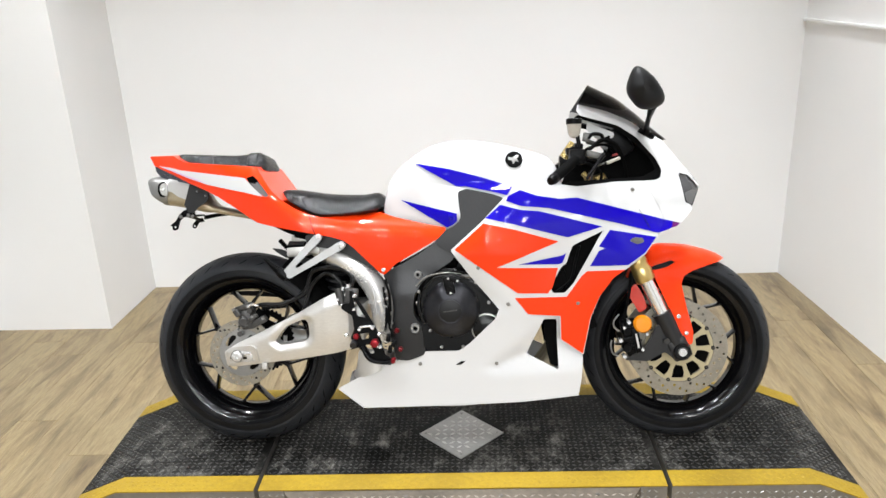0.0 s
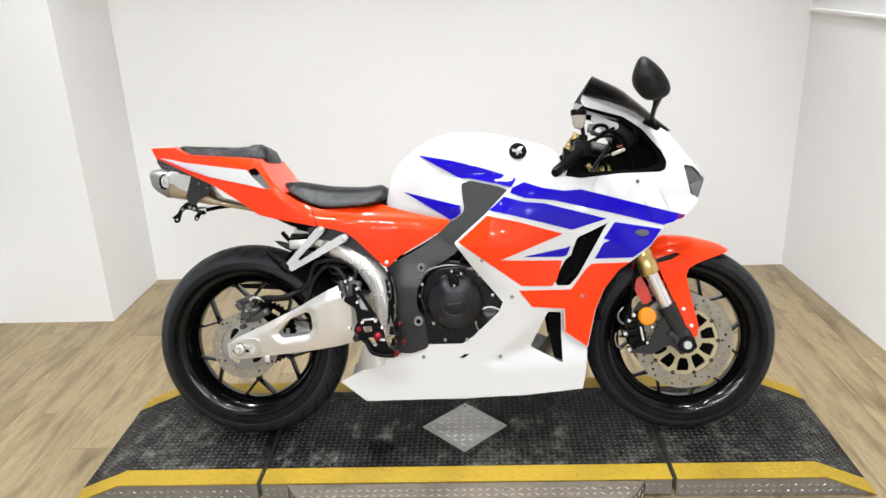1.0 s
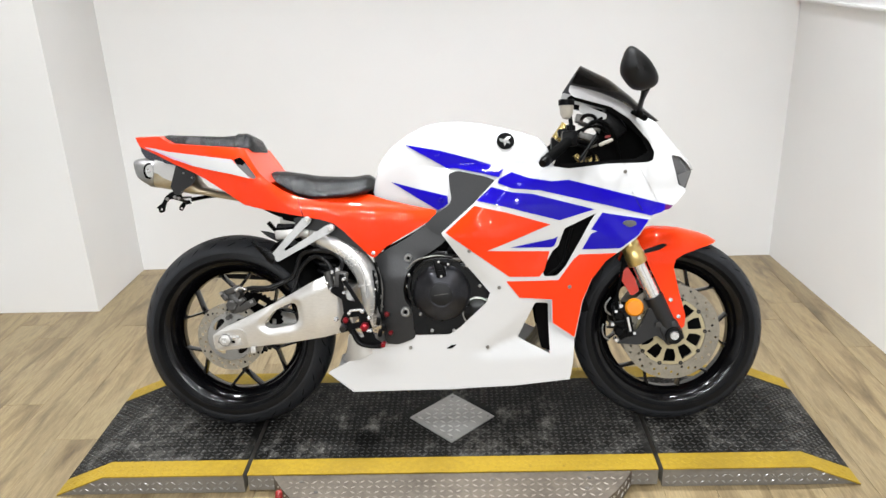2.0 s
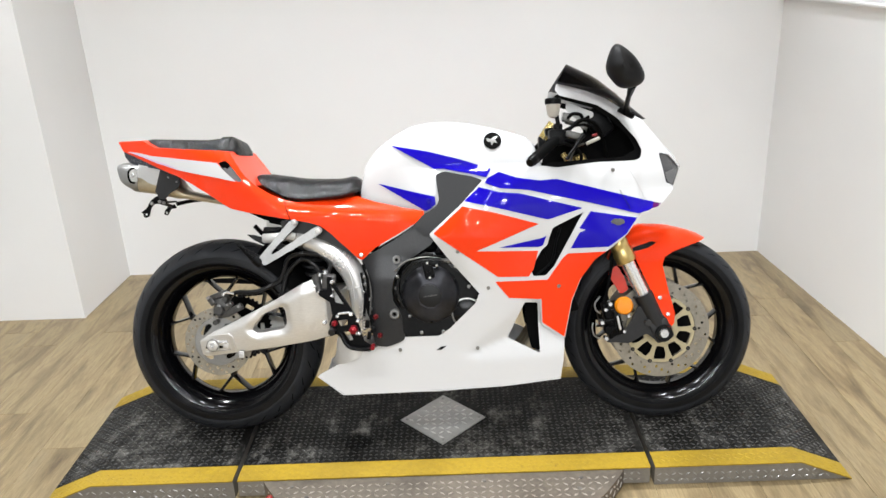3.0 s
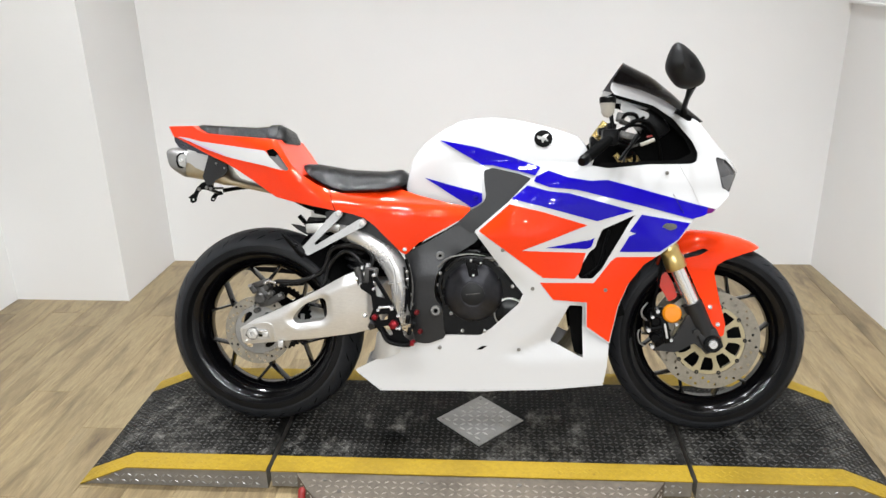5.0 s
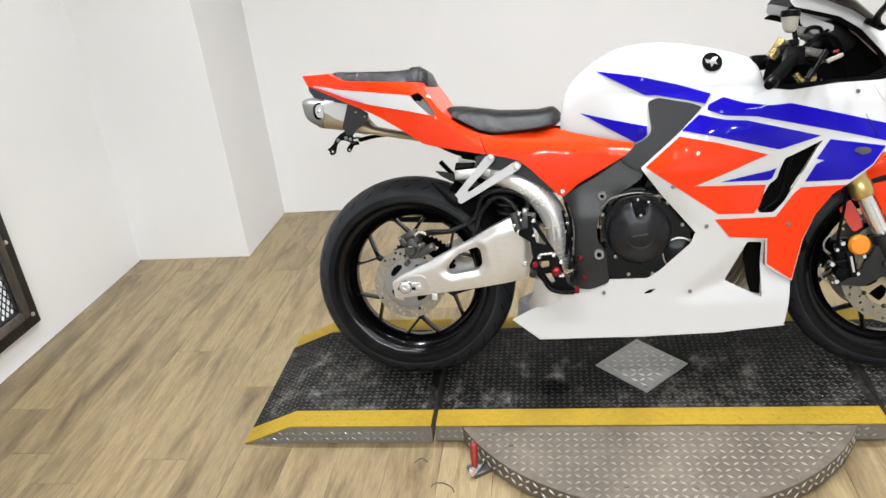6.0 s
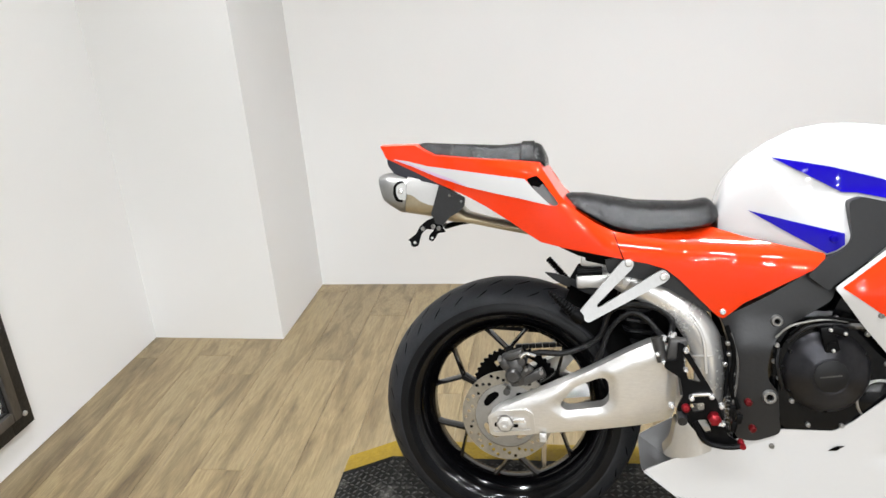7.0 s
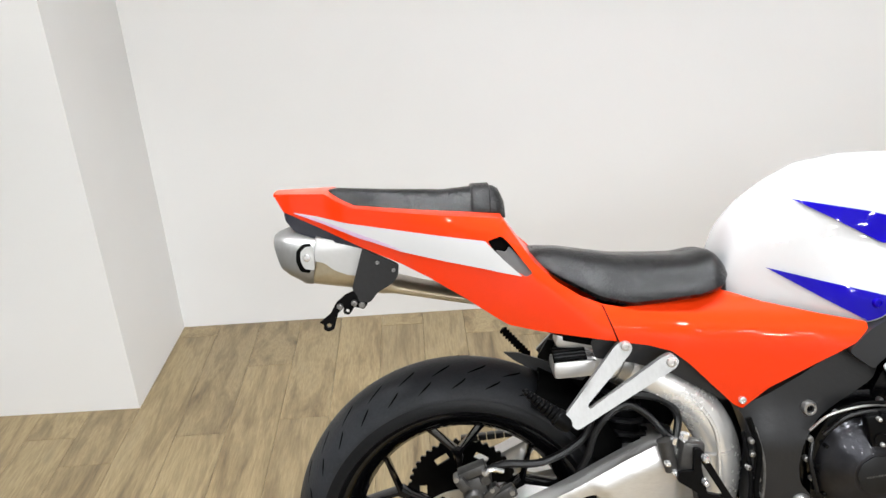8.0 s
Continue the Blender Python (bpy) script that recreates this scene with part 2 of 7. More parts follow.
def worn_black(name, stops, gloss=(0.36, 0.62), spec=0.15):
    """Black-painted tread plate with grey dust, scuffs and one oil spill."""
    m, nt, b = nodes_of(name)
    a, c, d = noise_at(nt, 2.6, 5, rough=0.6), noise_at(nt, 30, 6, rough=0.7), noise_at(nt, 160, 3)
    mask = nt.nodes.new("ShaderNodeMath")
    mask.operation = "MULTIPLY"
    nt.links.new(a.outputs["Fac"], mask.inputs[0])
    nt.links.new(c.outputs["Fac"], mask.inputs[1])
    r = ramp_of(nt, mask.outputs[0], [(p, (v, v * 0.95, v * 0.87)) for p, v in stops])
    co = nt.nodes.new("ShaderNodeTexCoord")
    far = nt.nodes.new("ShaderNodeVectorMath")
    far.operation = "DISTANCE"
    far.inputs[1].default_value = (-0.268, -0.088, H_DECK)
    nt.links.new(co.outputs["Object"], far.inputs[0])
    wob = nt.nodes.new("ShaderNodeMath")
    wob.operation = "MULTIPLY_ADD"
    wob.inputs[1].default_value = 0.06
    nt.links.new(c.outputs["Fac"], wob.inputs[0])
    nt.links.new(far.outputs["Value"], wob.inputs[2])
    oil = ramp_of(nt, wob.outputs[0], [(0.062, (0.06, 0.06, 0.06)), (0.082, (1, 1, 1))])
    mul = nt.nodes.new("ShaderNodeMixRGB")
    mul.blend_type = "MULTIPLY"
    mul.inputs[0].default_value = 1.0
    smear = noise_at(nt, 8.0, 10, (1.3, 0.8, 1), rough=0.78)
    dusty = ramp_of(nt, smear.outputs["Fac"], [(0.53, (0, 0, 0)), (0.60, (0.30, 0.30, 0.30)), (0.67, (0.9, 0.9, 0.9))])
    lay = nt.nodes.new("ShaderNodeMixRGB")
    lay.inputs[2].default_value = (0.145, 0.138, 0.125, 1)
    nt.links.new(dusty.outputs[0], lay.inputs[0])
    nt.links.new(r.outputs[0], lay.inputs[1])
    nt.links.new(lay.outputs[0], mul.inputs[1])
    nt.links.new(oil.outputs[0], mul.inputs[2])
    nt.links.new(mul.outputs[0], b.inputs["Base Color"])
    rr = ramp_of(nt, c.outputs["Fac"], [(0.3, (gloss[0],) * 3), (0.7, (gloss[1],) * 3)])
    nt.links.new(rr.outputs[0], b.inputs["Roughness"])
    b.inputs["Specular IOR Level"].default_value = spec
    bp = node(nt, "ShaderNodeBump", Strength=0.2, Distance=0.003)
    nt.links.new(d.outputs["Fac"], bp.inputs["Height"])
    nt.links.new(bp.outputs[0], b.inputs["Normal"])
    return m


def worn_yellow():
    """Yellow border paint, rubbed to dark metal in places."""
    m, nt, b = nodes_of("worn_yellow_border_paint")
    a, c = noise_at(nt, 4.5, 3), noise_at(nt, 70, 5, rough=0.7)
    mask = nt.nodes.new("ShaderNodeMath")
    mask.operation = "MULTIPLY"
    nt.links.new(a.outputs["Fac"], mask.inputs[0])
    nt.links.new(c.outputs["Fac"], mask.inputs[1])
    r = ramp_of(nt, mask.outputs[0], [(0.16, (0.225, 0.145, 0.009)), (0.33, (0.300, 0.198, 0.012)), (0.43, (0.24, 0.152, 0.011)), (0.49, (0.060, 0.045, 0.018))])
    nt.links.new(r.outputs[0], b.inputs["Base Color"])
    b.inputs["Roughness"].default_value = 0.5
    b.inputs["Specular IOR Level"].default_value = 0.3
    bp = node(nt, "ShaderNodeBump", Strength=0.12, Distance=0.003)
    nt.links.new(c.outputs["Fac"], bp.inputs["Height"])
    nt.links.new(bp.outputs[0], b.inputs["Normal"])
    return m


H_DECK = 0.067
YELLOW_PAINT = worn_yellow()
BLACK_PLATE = worn_black("scuffed_black_tread_plate", ((0.17, 0.0035), (0.25, 0.0075), (0.33, 0.019), (0.42, 0.060)), spec=0.10)
# worn bars, coloured paler than the plate to paint in their glints
WORN_GLINT_TREAD = worn_black("worn_glint_tread_bars", ((0.17, 0.010), (0.25, 0.022), (0.33, 0.045), (0.42, 0.09)), (0.24, 0.44), 0.5)


def tinted_screen():
    m, nt, b = nodes_of("dark_tinted_acrylic")
    b.inputs["Base Color"].default_value = (0.006, 0.006, 0.007, 1)
    b.inputs["Transmission Weight"].default_value = 1.0
    b.inputs["Roughness"].default_value = 0.04
    b.inputs["IOR"].default_value = 1.15
    return m


SCREEN_TINT = tinted_screen()


def glowing(name, col, power):
    m, nt, b = nodes_of(name)
    b.inputs["Emission Color"].default_value = (*col, 1)
    b.inputs["Emission Strength"].default_value = power
    b.inputs["Base Color"].default_value = (0.9, 0.9, 0.9, 1)
    return m


LED_DIFFUSER = glowing("led_diffuser", (1.0, 0.965, 0.92), 6.0)
DAYLIGHT_PANE = glowing("daylit_frosted_pane", (0.93, 0.97, 1.0), 1.1)

# ---- mesh helpers ----


def part(name, bm, material, parent=None, label="", sharp=38):
    """Links a bmesh as one mesh object, under a thing or a part if one is given."""
    bmesh.ops.recalc_face_normals(bm, faces=bm.faces)
    me = bpy.data.meshes.new(name)
    bm.to_mesh(me)
    bm.free()
    me.polygons.foreach_set("use_smooth", [True] * len(me.polygons))
    me.set_sharp_from_angle(angle=radians(sharp))
    me.materials.append(material)
    ob = new(name, me)
    ob.parent = parent
    if label:
        ob["label"] = label
    return ob


def thing(name, m, label, category, group="", kind=""):
    ob = new(name)
    ob.matrix_world = m
    return tagged(ob, label, category, group, kind)


def rounded(pts, r=0.012, n=3):
    """A closed outline with its corners rounded to about the given reach."""
    out = []
    for i, p in enumerate(pts):
        p, a, b = np.array(p, float), np.array(pts[i - 1], float), np.array(pts[(i + 1) % len(pts)], float)
        la, lb = np.linalg.norm(a - p), np.linalg.norm(b - p)
        q0, q1 = p + (a - p) * min(r / la, 0.45), p + (b - p) * min(r / lb, 0.45)
        for k in range(n + 1):
            t = k / n
            out.append(tuple((1 - t) ** 2 * q0 + 2 * t * (1 - t) * p + t * t * q1))
    return out


def inside(pts, loop):
    x, z = pts[:, 0][:, None], pts[:, 1][:, None]
    a, b = np.array(loop), np.roll(np.array(loop), -1, 0)
    cross = (a[:, 1] > z) != (b[:, 1] > z)
    dz = np.where(a[:, 1] == b[:, 1], 1e-9, b[:, 1] - a[:, 1])
    return (cross & (x < (b[:, 0] - a[:, 0]) * (z - a[:, 1]) / dz + a[:, 0])).sum(1) % 2 == 1


def spaced(loop, step):
    out = []
    for a, b in zip(np.array(loop, float), np.roll(np.array(loop, float), -1, 0)):
        n = max(1, int(np.linalg.norm(b - a) / step))
        out += [a + (b - a) * k / n for k in range(n)]
    return np.array(out)


def fill_flat(loop, holes=(), step=0.02):
    """Points and triangles that fill an outline with holes."""
    from mathutils.geometry import delaunay_2d_cdt

    loops = [spaced(l, step) for l in (loop, *holes)]
    border = np.concatenate(loops)
    lo, hi = border.min(0), border.max(0)
    gx, gz = np.meshgrid(np.arange(lo[0] + step / 2, hi[0], step), np.arange(lo[1] + step / 2, hi[1], step))
    grid = np.stack([gx.ravel(), gz.ravel()], 1)
    ok = inside(grid, loop)
    for h in holes:
        ok &= ~inside(grid, h)
    grid = grid[ok]
    if len(grid):
        near = np.min(((grid[:, None] - border[None]) ** 2).sum(-1), 1)
        grid = grid[near > (0.45 * step) ** 2]
    edges, n = [], 0
    for l in loops:
        edges += [(n + i, n + (i + 1) % len(l)) for i in range(len(l))]
        n += len(l)
    v, e, f, *_ = delaunay_2d_cdt([Vector(p) for p in np.concatenate([border, grid])], edges, [], 0, 1e-6)
    v = np.array([tuple(p) for p in v])
    mid = np.array([v[list(t)].mean(0) for t in f])
    keep = inside(mid, loop)
    for h in holes:
        keep &= ~inside(mid, h)
    return v, [t for t, k in zip(f, keep) if k]


def shell(bm, loop, holes, width, thick, step=0.02, side=-1, off=0.0):
    """A plate that follows the side surface y = side * width(x, z), thick towards the middle."""
    v, tris = fill_flat(loop, holes, step)
    w = np.array([width(x, z) if callable(width) else width for x, z in v]) + off
    t = np.minimum(thick, np.maximum(w - 0.002, 0.0005))
    outer = [bm.verts.new((x, side * y, z)) for (x, z), y in zip(v, w)]
    inner = [bm.verts.new((x, side * (y - k), z)) for (x, z), y, k in zip(v, w, t)]
    count = {}
    for a, b, c in tris:
        bm.faces.new((outer[a], outer[b], outer[c]))
        bm.faces.new((inner[c], inner[b], inner[a]))
        for e in ((a, b), (b, c), (c, a)):
            count[tuple(sorted(e))] = count.get(tuple(sorted(e)), 0) + 1
    for (a, b), n in count.items():
        if n == 1:
            bm.faces.new((outer[a], outer[b], inner[b], inner[a]))
    return bm


def panel(name, loop, width, thick, material, parent, label="", holes=(), step=0.016, both=False, off=0.0, r=0.008):
    bm = bmesh.new()
    loop = rounded(loop, r) if r else loop
    holes = [rounded(h, r) for h in holes]
    shell(bm, loop, holes, width, thick, step, -1, off)
    ob = part(name, bm, material, parent, label)
    if both:
        bm = bmesh.new()
        shell(bm, loop, holes, width, thick, step, 1, off)
        part(name, bm, material, parent, label)
    return ob


def lathe(bm, profile, centre, segs=64, axis="y"):
    """Turns a closed profile of (radius, along) round an axis through the centre."""
    rings = []
    for k in range(segs):
        a = 2 * math.pi * k / segs
        c, s = math.cos(a), math.sin(a)
        ring = []
        for r, h in profile:
            p = {"y": (r * c, h, r * s), "z": (r * c, r * s, h), "x": (h, r * c, r * s)}[axis]
            ring.append(bm.verts.new(Vector(centre) + Vector(p)))
        rings.append(ring)
    n = len(profile)
    for k in range(segs):
        a, b = rings[k], rings[(k + 1) % segs]
        for i in range(n):
            bm.faces.new((a[i], a[(i + 1) % n], b[(i + 1) % n], b[i]))
    return bm


def smooth_path(pts, n=8):
    p = [Vector(q) for q in pts]
    p = [2 * p[0] - p[1], *p, 2 * p[-1] - p[-2]]
    out = []
    for i in range(1, len(p) - 2):
        for k in range(n):
            t = k / n
            out.append(0.5 * (2 * p[i] + (p[i + 1] - p[i - 1]) * t + (2 * p[i - 1] - 5 * p[i] + 4 * p[i + 1] - p[i + 2]) * t * t + (3 * p[i] - p[i - 1] - 3 * p[i + 1] + p[i + 2]) * t ** 3))
    return out + [p[-2]]


def tube(bm, pts, radius, segs=12, n=6, flat=1.0):
    """Sweeps a round along a smooth path; radius is one number or one for each path point."""
    path = smooth_path(pts, n) if n > 1 else [Vector(p) for p in pts]
    rad = np.interp(np.linspace(0, 1, len(path)), np.linspace(0, 1, len(radius)), radius) if isinstance(radius, (list, tuple)) else [radius] * len(path)
    rings, up = [], Vector((0, 1, 0.001))
    for i, p in enumerate(path):
        d = (path[min(i + 1, len(path) - 1)] - path[max(i - 1, 0)]).normalized()
        u = d.cross(up).normalized() if abs(d.dot(up)) < 0.95 else d.cross(Vector((0, 0, 1))).normalized()
        w = d.cross(u)
        rings.append([bm.verts.new(p + (u * math.cos(a) + w * (flat * math.sin(a))) * float(rad[i])) for a in np.linspace(0, 2 * math.pi, segs, endpoint=False)])
    for a, b in zip(rings, rings[1:]):
        for k in range(segs):
            bm.faces.new((a[k], a[(k + 1) % segs], b[(k + 1) % segs], b[k]))
    bm.faces.new(rings[0][::-1])
    bm.faces.new(rings[-1])
    return bm


def cyl(bm, a, b, r0, r1=None, segs=20):
    return tube(bm, [a, b], [r0, r1 if r1 is not None else r0], segs, 1)


def box(bm, centre, size, turn=None, bevel=0.0):
    m = Matrix.Translation(centre) @ (turn or Matrix()) @ Matrix.Diagonal((*size, 1))
    got = bmesh.ops.create_cube(bm, size=1, matrix=m)
    if bevel:
        es = list({e for v in got["verts"] for e in v.link_edges})
        bmesh.ops.bevel(bm, geom=es, offset=bevel, segments=2, affect="EDGES", profile=0.6)
    return bm


def loft(bm, rings, close=True):
    vs = [[bm.verts.new(p) for p in ring] for ring in rings]
    n = len(vs[0])
    for a, b in zip(vs, vs[1:]):
        for k in range(n if close else n - 1):
            bm.faces.new((a[k], a[(k + 1) % n], b[(k + 1) % n], b[k]))
    if close:
        bm.faces.new(vs[0][::-1])
        bm.faces.new(vs[-1])
    return bm


def prism(bm, loop, z0, z1):
    """A flat upright slab over an outline in x and y."""
    lo, hi = [bm.verts.new((*p, z0)) for p in loop], [bm.verts.new((*p, z1)) for p in loop]
    n = len(loop)
    bm.faces.new(lo[::-1])
    bm.faces.new(hi)
    for k in range(n):
        bm.faces.new((lo[k], lo[(k + 1) % n], hi[(k + 1) % n], hi[k]))
    return bm


def tread_bars(bm, place, u0, u1, v0, v1, pitch, keep=lambda u, v: True, length=0.022, high=0.0016):
    """Raised lens-shaped bars in alternate directions; place(u, v, h) gives a point h above the sheet."""
    nu, nv = int((u1 - u0) / pitch), int((v1 - v0) / pitch)
    for i in range(nu):
        for j in range(nv):
            u, v = u0 + (i + 0.5) * pitch, v0 + (j + 0.5) * pitch
            if not keep(u, v):
                continue
            a = radians(38) if (i + j) % 2 else radians(-38)
            c, s, l, w = math.cos(a), math.sin(a), length / 2, length * 0.17
            flat = [(l, 0), (0, w), (-l, 0), (0, -w)]
            base = [bm.verts.new(place(u + p * c - q * s, v + p * s + q * c, 0.0)) for p, q in flat]
            tops = [bm.verts.new(place(u + 0.45 * (p * c - q * s), v + 0.45 * (p * s + q * c), high)) for p, q in flat]
            bm.faces.new(tops)
            for k in range(4):
                bm.faces.new((base[k], base[(k + 1) % 4], tops[(k + 1) % 4], tops[k]))
    return bm

# ---- the room ----
YB, YM, YF = 1.550, -1.5, -6.4
LEFT = [(-2.20, 1.075), (-2.255, 0.0), (-2.33, YM), (-2.47, YF)]
RIGHT = [(1.603, YB), (1.655, 0.6), (1.765, YM), (1.90, YF)]


def wall(name, a, b, thick, label, z0=0.0, z1=CEIL, gaps=(), paint=WALL_PAINT):
    """An upright wall on the floor line a to b, thick away to the left of that way; gaps are (from, to, low, high) along it."""
    a, b = Vector((*a, 0)), Vector((*b, 0))
    d = (b - a).normalized()
    n = Vector((-d.y, d.x, 0)) * thick
    length = (b - a).length
    bm = bmesh.new()

    def block(s0, s1, za, zb):
        ring = [a + d * s0, a + d * s1, a + d * s1 + n, a + d * s0 + n]
        loft(bm, [[p + Vector((0, 0, za)) for p in ring], [p + Vector((0, 0, zb)) for p in ring]])

    s = 0.0
    for g0, g1, lo, hi in gaps:
        block(s, g0, z0, z1)
        block(g0, g1, z0, lo)
        block(g0, g1, hi, z1)
        s = g1
    block(s, length, z0, z1)
    return tagged(part(name, bm, paint), label, "wall", kind="structure")


wall("wall_back", (1.9, YB), (-1.66, YB), -0.12, "smooth off-white painted wall behind the platform")
wall("wall_right", RIGHT[1], RIGHT[0], -0.12, "smooth off-white painted side wall")
wall("wall_right_front", RIGHT[2], RIGHT[1], -0.12, "smooth off-white painted side wall")
bm = bmesh.new()
prism(bm, [(-2.5, 1.056), (-1.655, 1.046), (-1.639, YB + 0.1), (-2.5, YB + 0.1)], 0, CEIL)
tagged(part("wall_corner_column", bm, WALL_PAINT), "off-white boxed-in wall corner with a square edge", "wall", kind="structure")
WD = (Vector(LEFT[1]) - Vector(LEFT[0])).normalized()
GATE0, GATE1, GLOW, GHIGH = 0.835, 1.075, 0.195, 1.95
wall("wall_left", LEFT[0], LEFT[1], -0.12, "off-white painted side wall with a mesh-covered opening", gaps=[(GATE0, GATE1, GLOW, GHIGH)])
wall("wall_left_front", LEFT[1], LEFT[2], -0.12, "off-white painted side wall with a mesh-covered opening", gaps=[(0.0, 0.85, GLOW, GHIGH)])
wall("wall_left_rear", LEFT[2], LEFT[3], -0.12, "grey painted workshop wall", paint=GREY_WALL)
wall("wall_right_rear", RIGHT[3], RIGHT[2], -0.12, "grey painted workshop wall", paint=GREY_WALL)
wall("wall_front", LEFT[3], RIGHT[3], -0.12, "grey painted workshop wall facing the platform", paint=GREY_WALL)
bm = bmesh.new()
box(bm, (-0.25, -2.4, CEIL + 0.05), (5.2, 8.4, 0.1))
tagged(part("ceiling", bm, CEILING_PAINT), "plain pale painted ceiling", "ceiling", kind="structure")
bm = bmesh.new()
box(bm, (-0.25, -2.4, -0.06), (5.2, 8.4, 0.1))
floor = tagged(part("floor", bm, MATT_BLACK), "oak-look plank floor with grey-brown streaks", "floor", kind="structure")

# lip along the side wall
bm = bmesh.new()
a, b = Vector((*RIGHT[0], 1.245)), Vector((*RIGHT[1], 1.245))
loft(bm, [[p + Vector(o) for o in ((0.01, 0, -0.006), (-0.016, 0, -0.006), (-0.018, 0, 0.0), (-0.016, 0, 0.006), (0.01, 0, 0.008))] for p in (a - Vector((0, 0.004, 0)), b)])
tagged(part("trim_lip", bm, WALL_PAINT), "thin off-white horizontal trim lip on the wall", "trim", kind="structure")

# steel-framed mesh guard in the side wall
guard = thing("window_1", Matrix.Translation((*LEFT[0], 0)) @ Matrix.Rotation(math.atan2(WD.y, WD.x), 4, "Z"), "worn dark steel frame with diamond mesh over a bright opening", "window", kind="structure")
G0, G1, GB, GT, GW = 0.745, 1.92, 0.108, 2.03, 0.088
for name, s0, s1, z0, z1 in (("window_frame", G0, G0 + GW, GB, GT), ("window_frame", G0 + GW, G1, GB, GB + GW), ("window_frame", G0 + GW, G1, GT - GW, GT), ("window_frame", G1, G1 + GW, GB, GT)):
    bm = bmesh.new()
    box(bm, ((s0 + s1) / 2, 0.011, (z0 + z1) / 2), (s1 - s0, 0.018, z1 - z0), bevel=0.003)
    part(name, bm, STEEL_DARK, guard)
for name, s0, s1, z0, z1 in (("frame_flange", G0 + GW - 0.036, G0 + GW - 0.004, GB + 0.052, GT - 0.052), ("frame_flange", G0 + GW, G1, GB + GW - 0.036, GB + GW - 0.004), ("frame_flange", G0 + GW, G1, GT - GW + 0.004, GT - GW + 0.036)):
    bm = bmesh.new()
    box(bm, ((s0 + s1) / 2, 0.027, (z0 + z1) / 2), (s1 - s0, 0.016, z1 - z0), bevel=0.002)
    part(name, bm, WORN_STEEL, guard, "rubbed steel flange")
for z in np.arange(GB + 0.045, GT, 0.30):
    bm = bmesh.new()
    lathe(bm, [(0.0001, 0.028), (0.007, 0.026), (0.009, 0.02), (0.0001, 0.018)], (G0 + 0.03, 0, z), 10)
    part("bolt", bm, BRIGHT_ALLOY, guard)
bm = bmesh.new()
s = G0 + GW - 0.01
while s < G1 + 1.5:
    for lean in (1, -1):
        z0, z1 = GB + GW - 0.01, GT - GW + 0.01
        a = Vector((s, 0.006, z0))
        b = a + Vector((lean * 0.62 * (z1 - z0), 0, z1 - z0))
        lo, hi = G0 + GW - 0.01, G1 + 0.01
        # keep what lies within the frame
        t0, t1 = 0.0, 1.0
        dx = b.x - a.x
        ta, tb = sorted(((lo - a.x) / dx, (hi - a.x) / dx))
        t0, t1 = max(t0, ta), min(t1, tb)
        if t1 - t0 > 0.01:
            cyl(bm, a.lerp(b, t0), a.lerp(b, t1), 0.0026, segs=5)
    s += 0.0245
s = G0 + GW - 0.01 - 0.0245
while s > G0 - 1.6:
    a = Vector((s, 0.006, GB + GW - 0.01))
    b = a + Vector((0.62 * (GT - GB - 2 * GW + 0.02), 0, GT - GB - 2 * GW + 0.02))
    lo, hi = G0 + GW - 0.01, G1 + 0.01
    t0, t1 = max(0, (lo - a.x) / (b.x - a.x)), min(1, (hi - a.x) / (b.x - a.x))
    if t1 - t0 > 0.01:
        cyl(bm, a.lerp(b, t0), a.lerp(b, t1), 0.0026, segs=5)
    s -= 0.0245
part("mesh_screen", bm, STEEL_DARK, guard, "expanded steel diamond mesh")
bm = bmesh.new()
box(bm, ((G0 + G1 + GW) / 2, -0.09, (GB + GT) / 2), (G1 - G0 + GW, 0.01, GT - GB))
part("pane", bm, DAYLIGHT_PANE, guard, "bright frosted pane")

# ceiling fixtures, one for each lamp, the added fill rows too
first = None
for x, y in LED_SPOTS:
    if first is None:
        first = thing("ceiling_light", pose(x, y, CEIL), "unseen round white LED downlight in the ceiling, two rows added as fill", "ceiling light", "ceiling lights")
        bm = bmesh.new()
        lathe(bm, [(0.078, 0.0), (0.105, 0.0), (0.105, -0.012), (0.098, -0.03), (0.082, -0.03), (0.078, -0.02)], (0, 0, 0), 32, "z")
        part("housing", bm, WHITE_PAINT, first)
        bm = bmesh.new()
        lathe(bm, [(0.0001, 0.0), (0.078, 0.0), (0.078, -0.02), (0.0001, -0.02)], (0, 0, 0), 32, "z")
        part("diffuser", bm, LED_DIFFUSER, first, "glowing diffuser")
    else:
        copy_thing(first, pose(x, y, CEIL))

# ---- the display platform ----
H, PY0, PY1, FLAT, TOE, JOINT = 0.067, -0.265, 0.330, 1.045, 1.199, 0.615
PYM = (PY0 + PY1) / 2
YELLOW = 0.074


def top_height(x):
    return float(np.interp(abs(x), [0, FLAT, TOE], [H, H, 0.004]))


